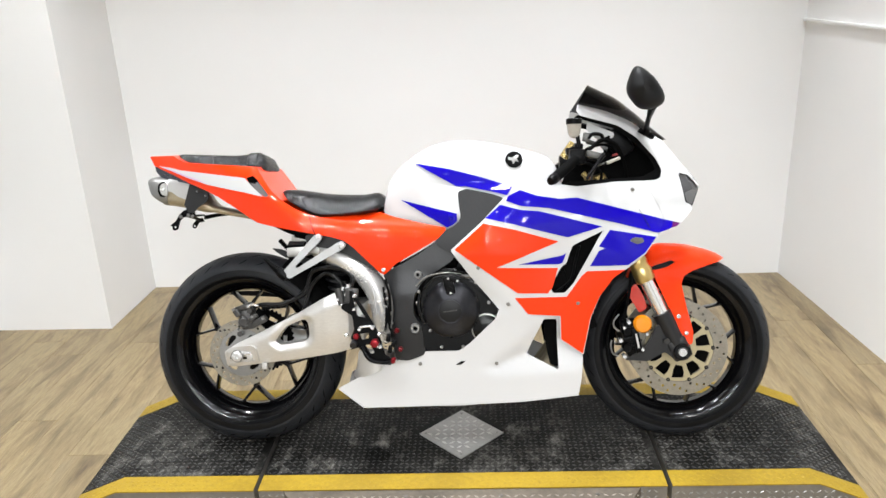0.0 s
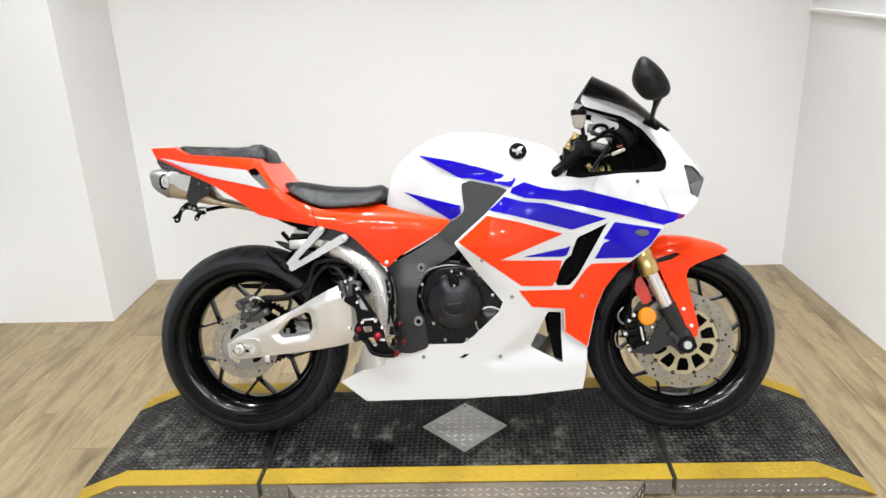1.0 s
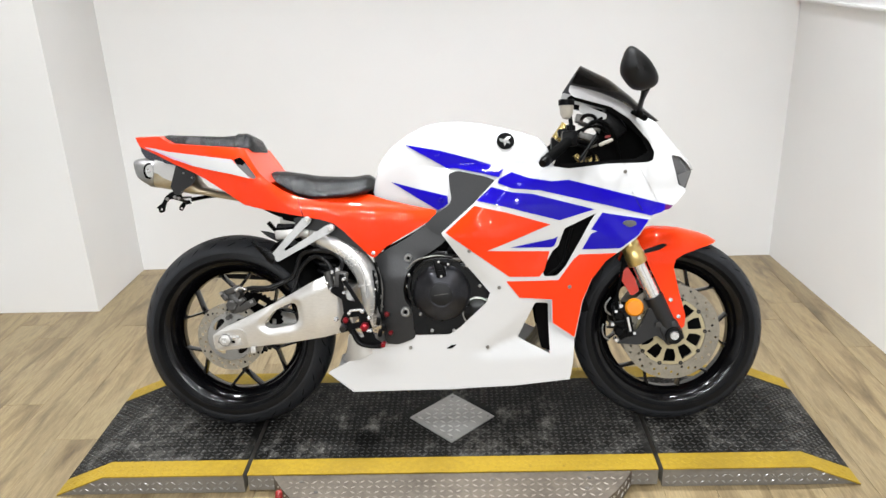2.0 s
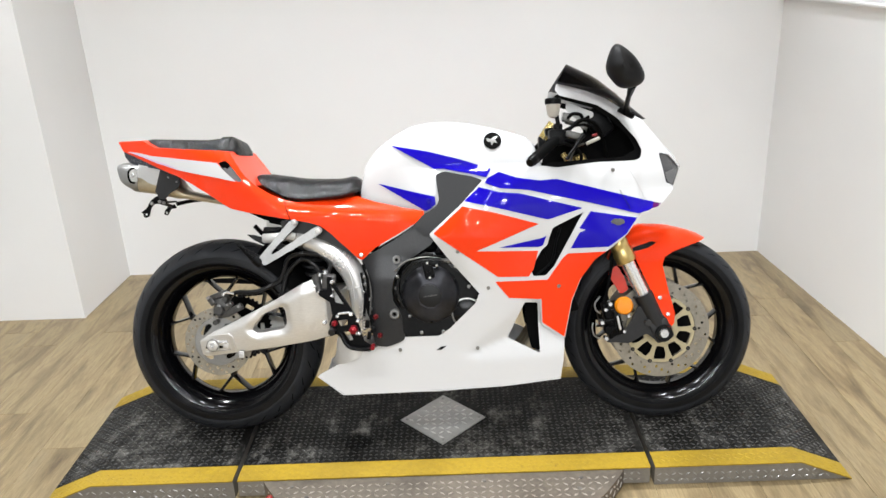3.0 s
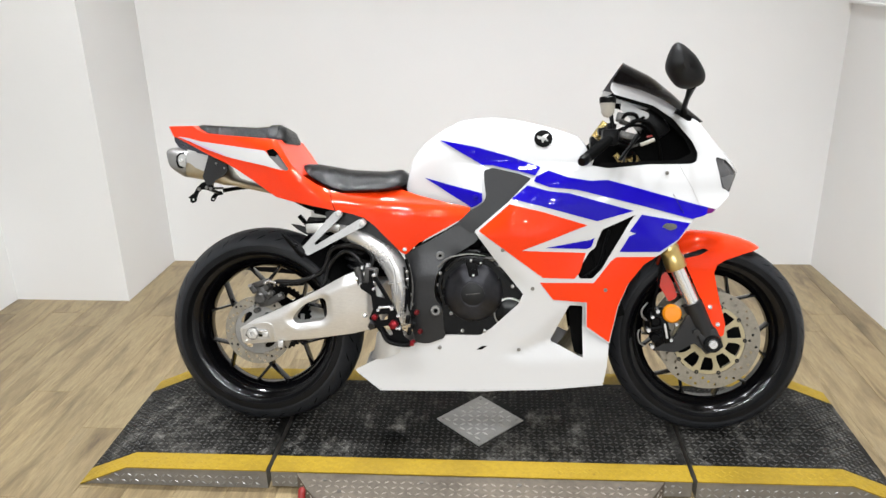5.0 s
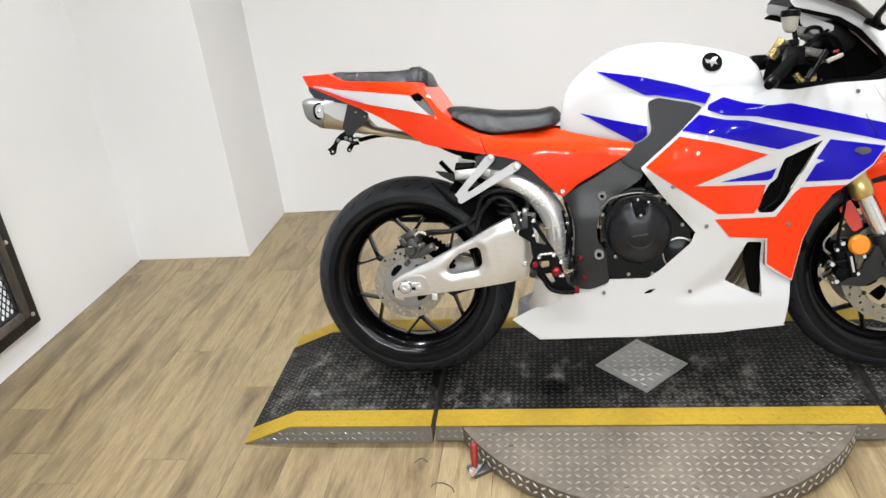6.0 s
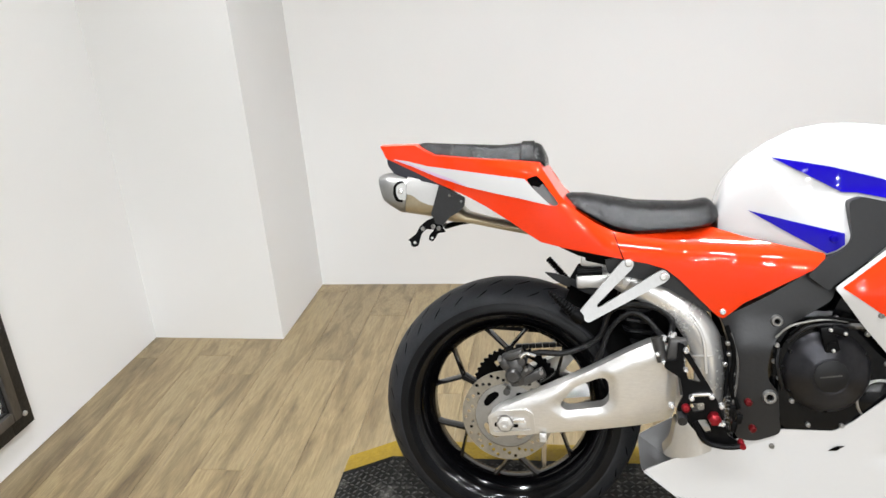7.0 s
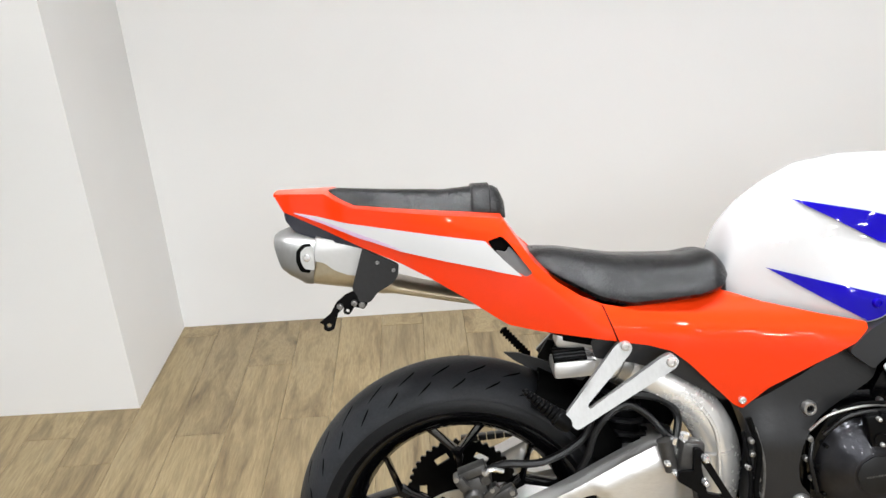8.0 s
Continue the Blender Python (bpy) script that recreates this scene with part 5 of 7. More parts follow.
panel("far_arm", [(-0.86, 0.735), (-0.88, 0.730), (-0.895, 0.714), (-0.897, 0.702), (-0.886, 0.698), (-0.880, 0.706), (-0.872, 0.719), (-0.852, 0.722)], -0.050, 0.005, SATIN_BLACK, plate, "", [[(-0.891, 0.704), (-0.891, 0.710), (-0.885, 0.710), (-0.885, 0.704)]], 0.010, False, 0, 0.003)
bm = bmesh.new()
cyl(bm, (-0.870, -0.060, 0.748), (-0.870, 0.054, 0.728), 0.005)
box(bm, (-0.862, -0.01, 0.744), (0.030, 0.10, 0.006), bevel=0.002)
part("cross_bar", bm, SATIN_BLACK, plate)
bm = bmesh.new()
tube(bm, [(-0.855, 0.055, 0.735), (-0.82, 0.085, 0.742), (-0.78, 0.095, 0.745), (-0.762, 0.095, 0.746)], [0.007, 0.006, 0.005, 0.008], 10)
part("lamp_stub", bm, SATIN_BLACK, plate, "black rubber lamp stub")
for x, z in ((-0.861, 0.748), (-0.848, 0.744), (-0.886, 0.743)):
    bolt(plate, x, z, 0.063, 0.0055, DULL_STEEL)

# ---- footpeg hanger, rearset ----
V = [(-0.432, 0.681), (-0.417, 0.688), (-0.405, 0.678), (-0.409, 0.667), (-0.485, 0.590), (-0.481, 0.584), (-0.358, 0.659), (-0.344, 0.664), (-0.331, 0.652), (-0.338, 0.641), (-0.503, 0.553), (-0.524, 0.573)]
W_V = lambda x, z: table(z, [0.55, 0.68], [0.194, 0.155])
vb = panel("peg_hanger", V, W_V, 0.010, HANGER_ALLOY, bike, "silver V-shaped alloy peg hanger", (), 0.014, True, 0, 0.006)
for x, z in ((-0.417, 0.678), (-0.345, 0.650)):
    bolt(vb, x, z, W_V(x, z), 0.0085, BRIGHT_ALLOY)
bm = bmesh.new()
ribs = [(0.0001, -0.012), (0.013, -0.012), (0.0155, -0.004), (0.0155, 0.014)]
for k in range(9):
    w = 0.0135 - 0.0010 * k
    ribs += [(w, 0.016 + 0.0075 * k), (w, 0.0205 + 0.0075 * k), (w - 0.0028, 0.0215 + 0.0075 * k)]
lathe(bm, ribs + [(0.0001, 0.088)], (0, 0, 0), 16, "x")
bmesh.ops.transform(bm, matrix=Matrix.Translation((-0.522, -0.178, 0.563)) @ Matrix.Rotation(radians(-6), 4, "Z") @ Matrix.Rotation(radians(180 + 40), 4, "Y"), verts=bm.verts)
part("folded_peg", bm, SATIN_BLACK, vb, "folded ribbed black rubber peg")
rs = panel("rearset_plate", [(-0.318, 0.516), (-0.306, 0.514), (-0.250, 0.420), (-0.232, 0.384), (-0.214, 0.32), (-0.183, 0.300), (-0.200, 0.288), (-0.262, 0.304), (-0.304, 0.354), (-0.318, 0.372), (-0.305, 0.402), (-0.312, 0.440), (-0.345, 0.462), (-0.342, 0.476), (-0.318, 0.478)], 0.198, 0.008, SATIN_BLACK, bike, "black adjustable rearset with silver and red bolts", [[(-0.309, 0.496), (-0.270, 0.432), (-0.296, 0.438)], [(-0.292, 0.384), (-0.262, 0.388), (-0.262, 0.370), (-0.284, 0.366)], [(-0.276, 0.350), (-0.258, 0.352), (-0.246, 0.326), (-0.258, 0.322)]], 0.010, False, 0, 0.004)
for x, z, r, mat in ((-0.300, 0.377, 0.009, RED_ANODISED), (-0.176, 0.394, 0.0075, DARK_RED), (-0.166, 0.338, 0.0075, DARK_RED), (-0.188, 0.306, 0.007, RED_ANODISED), (-0.302, 0.501, 0.006, CHROME), (-0.302, 0.461, 0.005, CHROME), (-0.289, 0.399, 0.006, CHROME), (-0.249, 0.404, 0.0065, CHROME), (-0.229, 0.384, 0.0065, CHROME), (-0.226, 0.346, 0.006, CHROME), (-0.329, 0.381, 0.007, CHROME), (-0.234, 0.347, 0.005, CHROME)):
    bm = bmesh.new()
    w = 0.198 + (0.003 if r == 0.005 else 0)
    lathe(bm, [(0.0001, -w - 0.012), (r * 0.5, -w - 0.012), (r * 0.55, -w - 0.014), (r * 0.8, -w - 0.013), (r, -w - 0.009), (r, -w + 0.002), (0.0001, -w + 0.002)], (x, 0, z), 14)
    part("bolt" if mat is CHROME else "spacer", bm, mat, rs, "" if mat is CHROME else "red anodised spacer")
bm = bmesh.new()
box(bm, (-0.270, -0.204, 0.408), (0.036, 0.008, 0.006), Matrix.Rotation(radians(-5), 4, "Y"), 0.001)
part("link_bar", bm, CHROME, rs, "bright steel link")
bm = bmesh.new()
lathe(bm, [(0.0001, -0.222), (0.006, -0.222), (0.0125, -0.219), (0.0135, -0.214), (0.0135, -0.196), (0.0001, -0.196)], (-0.243, 0, 0.358), 6)
part("hex_boss", bm, RED_ANODISED, rs, "red anodised hex boss")
bm = bmesh.new()
cyl(bm, (-0.306, -0.185, 0.362), (-0.308, -0.218, 0.352), 0.011, 0.010)
part("peg_stub", bm, FRAME_GREY, rs)
bm = bmesh.new()
tube(bm, [(-0.283, -0.206, 0.348), (-0.261, -0.21, 0.310), (-0.221, -0.212, 0.299), (-0.187, -0.214, 0.303)], [0.006, 0.007, 0.006, 0.006], 8)
part("brake_pedal", bm, SATIN_BLACK, rs, "black brake pedal")
bm = bmesh.new()
cyl(bm, (-0.187, -0.222, 0.304), (-0.187, -0.206, 0.305), 0.0062)
part("toe_tip", bm, RED_ANODISED, rs, "red toe piece")
bm = bmesh.new()
tube(bm, [(-0.215 + 0.006 * math.cos(k * 1.2), -0.186 + 0.006 * math.sin(k * 1.2), 0.40 - 0.0018 * k) for k in range(40)], 0.0010, 5, 1)
part("return_spring", bm, CAST_GREY, rs, "steel return spring")
for x, z, wd in ((-0.205, 0.37, 0.012), (-0.19, 0.352, 0.010), (-0.20, 0.335, 0.012)):
    bm = bmesh.new()
    box(bm, (x, -0.184, z), (wd * 2, 0.014, 0.012), Matrix.Rotation(radians(x * 400), 4, "Y"), 0.003)
    part("linkage_block", bm, SATIN_BLACK, rs)
bm = bmesh.new()
box(bm, (-0.318, -0.172, 0.490), (0.038, 0.034, 0.062), Matrix.Rotation(radians(8), 4, "Y"), 0.008)
cyl(bm, (-0.358, -0.168, 0.520), (-0.346, -0.172, 0.468), 0.013, 0.011)
cyl(bm, (-0.312, -0.175, 0.46), (-0.304, -0.185, 0.40), 0.006)
master = part("rear_master_cylinder", bm, CALIPER_GREY, bike, "dark grey rear master cylinder")
bm = bmesh.new()
cyl(bm, (-0.327, -0.172, 0.520), (-0.325, -0.172, 0.532), 0.008, segs=6)
cyl(bm, (-0.344, -0.172, 0.514), (-0.342, -0.172, 0.524), 0.006, segs=6)
part("hose_union", bm, CHROME, master)
for x, z in ((-0.357, 0.487), (-0.345, 0.470), (-0.306, 0.476)):
    bolt(master, x, z, 0.186, 0.005)
for x, z in ((-0.212, 0.508), (-0.216, 0.462), (-0.20, 0.44), (-0.197, 0.41), (-0.210, 0.485)):
    bolt(frame_ob, x, z, 0.16, 0.0050, DULL_STEEL)
for pts, r, mat in (([(-0.215, -0.155, 0.545), (-0.200, -0.165, 0.49), (-0.205, -0.168, 0.42), (-0.19, -0.175, 0.37)], 0.005, MATT_BLACK), ([(-0.206, -0.160, 0.53), (-0.193, -0.168, 0.47), (-0.196, -0.172, 0.41), (-0.205, -0.176, 0.36)], 0.0025, CAST_GREY), ([(-0.222, -0.15, 0.52), (-0.212, -0.162, 0.45), (-0.216, -0.168, 0.39)], 0.004, SATIN_BLACK)):
    bm = bmesh.new()
    tube(bm, pts, r, 8)
    part("wiring_loom", bm, mat, bike, "black wiring")
# lower silver link casting
panel("linkage_cover", [(-0.310, 0.318), (-0.222, 0.312), (-0.215, 0.265), (-0.318, 0.226), (-0.336, 0.228), (-0.318, 0.262)], lambda x, z: 0.138 - 9 * (x + 0.262) ** 2, 0.05, BRIGHT_ALLOY, bike, "silver alloy linkage casting", (), 0.016, False, 0, 0.01)

# ---- bodywork ----
bm = bmesh.new()
rings = []
xs = sorted({-0.224, -0.2225, -0.219, -0.212, -0.205, -0.19, 0.318, 0.325, 0.328, *np.linspace(-0.18, 0.315, 60)})
for x in xs:
    top, w = TANK_HIGH(x), tank_half(x)
    ring = [(x, -w * 0.8, 0.655), (x, -W_TANK(x, 0.70), 0.70)]
    for a in np.linspace(-90, 90, 121):
        k = math.cos(radians(a)) ** 0.8
        zz = 0.74 + (top - 0.74) * k
        yy = math.copysign(W_TANK(x, zz), a) if abs(a) > 0.1 else 0.0
        ring.append((x, yy, zz - 0.10 * max(yy + 0.06, 0) * k))
    ring += [(x, W_TANK(x, 0.70), 0.70), (x, w * 0.8, 0.655)]
    rings.append(ring)
loft(bm, rings)
tank = part("fuel_tank", bm, WHITE_PAINT, bike, "gloss white fuel tank", 50)
DECAL = 0.0024
panel("tank_stripe", [(-0.124, 0.896), (-0.013, 0.875), (0.086, 0.848), (0.175, 0.818), (0.160, 0.793), (0.118, 0.804), (0.035, 0.822), (0.006, 0.823)], W_TANK, 0.001, BLUE_PAINT, tank, "blue painted stripe", (), 0.009, True, 0.004, 0.001)
panel("tank_stripe", [(-0.168, 0.784), (-0.086, 0.763), (0.008, 0.741), (0.009, 0.718), (-0.006, 0.706), (-0.022, 0.699), (-0.087, 0.736)], W_TANK, 0.001, BLUE_PAINT, tank, "blue painted stripe", (), 0.009, True, 0.004, 0.001)
EX, EZ = 0.182, 0.9005
circ = lambda r: [(EX + 1.05 * r * math.cos(a), EZ + r * math.sin(a)) for a in np.linspace(0, 2 * math.pi, 28, endpoint=False)]
panel("tank_emblem", circ(0.0255), W_TANK, 0.002, MATT_BLACK, tank, "round black and silver emblem", (), 0.01, True, 0.003, 0)
panel("emblem_shape", [(EX + a, EZ + b) for a, b in ((-0.019, 0.009), (-0.006, 0.005), (0.006, 0.013), (0.017, 0.013), (0.008, 0.003), (0.014, -0.008), (0.004, -0.005), (-0.003, -0.015), (-0.006, -0.003), (-0.016, -0.002))], W_TANK, 0.001, DULL_STEEL, tank, "plain silver shape", (), 0.008, True, 0.0045, 0.001)
bolt(tank, -0.011, 0.73, W_TANK(-0.011, 0.73) + 0.004, 0.008, BLUE_PAINT)
# tail unit
TAIL = [(-0.991, 0.938), (-0.975, 0.908), (-0.903, 0.878), (-0.843, 0.851), (-0.774, 0.824), (-0.729, 0.802), (-0.674, 0.770), (-0.604, 0.724), (-0.555, 0.711), (-0.456, 0.691), (-0.378, 0.676), (-0.340, 0.664), (-0.312, 0.642), (-0.233, 0.563), (-0.219, 0.556), (-0.202, 0.571), (-0.179, 0.592), (-0.126, 0.622), (-0.072, 0.653), (-0.029, 0.680), (-0.026, 0.699), (-0.093, 0.711), (-0.179, 0.730), (-0.239, 0.748), (-0.343, 0.741), (-0.413, 0.736), (-0.449, 0.743), (-0.487, 0.762), (-0.525, 0.788), (-0.561, 0.822), (-0.602, 0.884), (-0.608, 0.894), (-0.656, 0.898), (-0.722, 0.903), (-0.851, 0.913), (-0.881, 0.926), (-0.899, 0.938)]
VENT = [(-0.634, 0.861), (-0.612, 0.868), (-0.600, 0.856), (-0.564, 0.806), (-0.574, 0.801), (-0.602, 0.817), (-0.622, 0.840)]
tail = panel("tail_cowl", TAIL, W_TAIL, 0.004, ORANGE_PAINT, bike, "gloss orange tail cowl", [VENT], 0.010, True, 0, 0.004)
panel("tail_vent", [(-0.645, 0.864), (-0.612, 0.876), (-0.594, 0.858), (-0.556, 0.806), (-0.578, 0.792), (-0.612, 0.810), (-0.632, 0.838)], W_TAIL, 0.003, MATT_BLACK, tail, "dark vent recess", (), 0.014, True, -0.012, 0.002)
panel("vent_fin", [(-0.622, 0.846), (-0.606, 0.842), (-0.600, 0.850), (-0.588, 0.836), (-0.556, 0.802), (-0.574, 0.797), (-0.604, 0.816)], W_TAIL, 0.003, VENT_GREY, tail, "grey vent fin", (), 0.012, True, -0.004, 0.002)
panel("tail_stripe", [(-0.957, 0.907), (-0.914, 0.901), (-0.865, 0.890), (-0.793, 0.881), (-0.724, 0.872), (-0.669, 0.865), (-0.638, 0.861), (-0.610, 0.831), (-0.581, 0.803), (-0.638, 0.817), (-0.704, 0.830), (-0.772, 0.844), (-0.843, 0.866), (-0.903, 0.889)], W_TAIL, 0.001, WHITE_PAINT, tail, "white painted stripe", (), 0.009, True, DECAL, 0.001)
panel("tail_stripe", [(-0.956, 0.906), (-0.92, 0.899), (-0.86, 0.878), (-0.80, 0.858), (-0.765, 0.8435), (-0.843, 0.8655), (-0.903, 0.8885)], W_TAIL, 0.001, PURPLE_PAINT, tail, "purple fade beside the stripe", (), 0.009, True, DECAL + 0.0006, 0.001)


def deck(name, pts, width, material, parent, label, thick=0.004, crown=0.0, inset=0.002):
    """A strip from side to side over a line of the side view."""
    bm = bmesh.new()
    rings = []
    for x, z in pts:
        w = (width(x, z) if callable(width) else width) - inset
        ys = np.linspace(-w, w, 13)
        top = [(x, y, z + crown * (1 - (y / w) ** 2)) for y in ys]
        rings.append(top + [(x, y, h - thick) for x, y, h in top[::-1]])
    loft(bm, rings)
    return part(name, bm, material, parent, label)


deck("tail_top", [(-0.991, 0.938), (-0.94, 0.938), (-0.899, 0.938), (-0.878, 0.926), (-0.851, 0.914), (-0.75, 0.905), (-0.656, 0.898), (-0.608, 0.893), (-0.585, 0.856), (-0.556, 0.816), (-0.53, 0.79)], W_TAIL, ORANGE_PAINT, tail, "gloss orange tail top", 0.004, 0.004, 0.001)
deck("undertail", [(-0.975, 0.906), (-0.966, 0.889), (-0.942, 0.876), (-0.905, 0.866), (-0.843, 0.848), (-0.774, 0.822), (-0.70, 0.785), (-0.62, 0.733), (-0.5, 0.70)], W_TAIL, SATIN_BLACK, tail, "black undertail", 0.008, 0.004, 0.075)
panel("undertail_side", [(-0.975, 0.908), (-0.973, 0.892), (-0.958, 0.873), (-0.925, 0.861), (-0.87, 0.853), (-0.82, 0.842), (-0.85, 0.856), (-0.903, 0.882)], W_TAIL, 0.012, TAIL_LENS, tail, "dark smoked tail lens", (), 0.012, True, -0.004, 0.003)
panel("panel_seam", [(-0.4505, 0.742), (-0.448, 0.742), (-0.427, 0.686), (-0.4295, 0.686)], W_TAIL, 0.001, MATT_BLACK, tail, "", (), 0.012, False, 0.0008, 0)
bolt(tail, -0.221, 0.572, W_TAIL(-0.221, 0.572), 0.007, CHROME)


def pad(name, xs, tops, bots, halves, material, parent, label, n=3.0, dish=0.0, taper=0.0):
    bm = bmesh.new()
    rings = []
    for x in np.linspace(xs[0], xs[-1], 34):
        t, b, w = table(x, xs, tops), table(x, xs, bots), table(x, xs, halves)
        ring = []
        for a in np.linspace(0, 2 * math.pi, 32, endpoint=False):
            ca, sa = math.cos(a), math.sin(a)
            p = n if sa > 0 else n * 1.6
            f = (abs(ca) ** p + abs(sa) ** p) ** (-1 / p)
            y = w * f * ca * (1 - taper * (0.5 + 0.5 * f * sa))
            z = (t + b) / 2 + (t - b) / 2 * f * sa
            if sa > 0:
                z -= (dish * (1 - (y / w) ** 2) + 0.11 * max(y + 0.05, 0)) * sa
            ring.append((x, y, z))
        rings.append(ring)
    loft(bm, rings)
    return part(name, bm, material, parent, label, 60)


pad("rider_seat", [-0.560, -0.545, -0.505, -0.45, -0.40, -0.34, -0.284, -0.25, -0.238, -0.224], [0.820, 0.830, 0.829, 0.820, 0.812, 0.809, 0.808, 0.815, 0.813, 0.795], [0.805, 0.798, 0.772, 0.742, 0.730, 0.735, 0.740, 0.747, 0.752, 0.765], [0.06, 0.082, 0.118, 0.146, 0.152, 0.149, 0.143, 0.130, 0.115, 0.085], LEATHER, bike, "black vinyl rider seat", 3.0, 0.004, 0.48)
pill = pad("pillion_seat", [-0.897, -0.885, -0.845, -0.80, -0.70, -0.645, -0.618, -0.604, -0.598], [0.944, 0.947, 0.944, 0.941, 0.936, 0.940, 0.940, 0.932, 0.913], [0.925, 0.918, 0.905, 0.902, 0.897, 0.892, 0.889, 0.885, 0.884], [0.048, 0.056, 0.070, 0.082, 0.097, 0.102, 0.102, 0.096, 0.084], LEATHER, bike, "black vinyl pillion seat", 5.0, 0.0, 0.34)
pad("seat_strap", [-0.655, -0.651, -0.624, -0.620], [0.935, 0.944, 0.944, 0.936], [0.90, 0.892, 0.888, 0.895], [0.098, 0.1035, 0.103, 0.097], LEATHER, pill, "black strap over the seat", 5.0, 0.0, 0.32)

# side fairing and belly pan
INTAKE = [(0.337, 0.611), (0.349, 0.643), (0.441, 0.687), (0.426, 0.668), (0.352, 0.531), (0.326, 0.502), (0.290, 0.502), (0.284, 0.522), (0.316, 0.579), (0.332, 0.591)]
SIDE = [(-0.012, 0.632), (0.084, 0.717), (0.150, 0.787), (0.200, 0.812), (0.262, 0.806), (0.32, 0.822), (0.363, 0.815), (0.477, 0.827), (0.566, 0.828), (0.606, 0.76), (0.631, 0.70), (0.598, 0.668), (0.561, 0.616), (0.507, 0.573), (0.470, 0.548), (0.429, 0.492), (0.403, 0.425), (0.386, 0.333), (0.382, 0.308), (0.312, 0.355), (0.309, 0.430), (0.215, 0.436), (0.135, 0.447), (0.125, 0.459), (0.046, 0.553)]
fairing = panel("side_fairing", SIDE, W_FAIR, 0.004, WHITE_PAINT, bike, "gloss white side fairing with orange and blue panels", [INTAKE], 0.010, True, 0, 0.006)
BVENT = [(0.264, 0.423), (0.302, 0.420), (0.308, 0.263), (0.212, 0.311), (0.220, 0.330)]
BELLY = [(0.1300, 0.4522), (0.215, 0.4413), (0.3095, 0.4352), (0.312, 0.353), (0.382, 0.306), (0.377, 0.236), (0.369, 0.186), (0.2, 0.166), (0.0, 0.152), (-0.3, 0.136), (-0.378, 0.195), (-0.315, 0.229), (-0.240, 0.266), (-0.160, 0.299), (-0.096, 0.319), (0.006, 0.322), (0.038, 0.344), (0.12, 0.424)]
belly = panel("belly_pan", BELLY, W_BELLY, 0.004, WHITE_PAINT, bike, "gloss white belly pan", [BVENT], 0.010, True, -0.0012, 0.006)
deck("belly_floor", [(0.369, 0.186), (0.2, 0.166), (0.0, 0.152), (-0.3, 0.136), (-0.378, 0.195)], W_FAIR, WHITE_PAINT, belly, "", 0.004, -0.03, 0.0)
# no opening here: a black patch paints the drain slot's shade
panel("belly_slot_shade", [(-0.004, 0.278), (0.012, 0.289), (0.028, 0.291), (0.012, 0.279)], W_BELLY, 0.001, MATT_BLACK, belly, "black patch painted for a shaded drain slot", (), 0.01, False, DECAL, 0.001)
for ob, x, z in ((belly, -0.114, 0.279), (belly, 0.121, 0.282), (fairing, 0.158, 0.469), (fairing, 0.071, 0.58), (fairing, 0.364, 0.470), (fairing, 0.527, 0.803)):
    bolt(ob, x, z, (W_BELLY if ob is belly else W_FAIR)(x, z), 0.0058, SIDE_ALLOY)
panel("orange_panel", [(0.001, 0.634), (0.088, 0.712), (0.181, 0.692), (0.308, 0.655), (0.125, 0.580), (0.306, 0.576), (0.290, 0.520), (0.276, 0.501), (0.187, 0.502)], W_FAIR, 0.001, ORANGE_PAINT, fairing, "orange painted panel", (), 0.010, True, DECAL, 0.002)
panel("orange_panel", [(0.375, 0.552), (0.391, 0.566), (0.500, 0.569), (0.468, 0.546), (0.427, 0.490), (0.401, 0.425), (0.384, 0.333), (0.380, 0.314), (0.315, 0.360), (0.313, 0.432), (0.217, 0.438), (0.178, 0.488), (0.331, 0.490)], W_FAIR, 0.001, ORANGE_PAINT, fairing, "orange painted panel", (), 0.010, True, DECAL, 0.002)
panel("blue_stripe", [(0.162, 0.791), (0.197, 0.808), (0.249, 0.790), (0.313, 0.780), (0.362, 0.783), (0.625, 0.712), (0.600, 0.675), (0.472, 0.708), (0.280, 0.754), (0.199, 0.761), (0.156, 0.777)], W_FAIR, 0.001, BLUE_PAINT, fairing, "blue painted stripe", (), 0.010, True, DECAL, 0.002)
panel("blue_stripe", [(0.138, 0.766), (0.199, 0.750), (0.255, 0.745), (0.435, 0.697), (0.334, 0.667), (0.181, 0.707), (0.094, 0.727)], W_FAIR, 0.001, BLUE_PAINT, fairing, "blue painted stripe", (), 0.010, True, DECAL, 0.002)
panel("blue_stripe", [(0.191, 0.589), (0.316, 0.613), (0.330, 0.620), (0.320, 0.592), (0.308, 0.587)], W_FAIR, 0.001, BLUE_PAINT, fairing, "blue painted stripe", (), 0.010, True, DECAL, 0.001)
panel("blue_stripe", [(0.457, 0.687), (0.592, 0.664), (0.559, 0.619), (0.509, 0.583), (0.399, 0.581), (0.424, 0.626), (0.443, 0.634), (0.424, 0.639)], W_FAIR, 0.001, BLUE_PAINT, fairing, "blue painted stripe", (), 0.010, True, DECAL, 0.002)
panel("intake_liner", [(0.27, 0.49), (0.335, 0.49), (0.45, 0.70), (0.335, 0.66), (0.30, 0.56)], W_FAIR, 0.01, MATT_BLACK, fairing, "black intake liner", (), 0.02, True, -0.035, 0.006)
panel("vent_liner", [(0.266, 0.43), (0.312, 0.43), (0.312, 0.26), (0.285, 0.27), (0.276, 0.31), (0.268, 0.36)], W_FAIR, 0.01, MATT_BLACK, belly, "black vent liner", (), 0.02, True, -0.05, 0.006)
bm = bmesh.new()
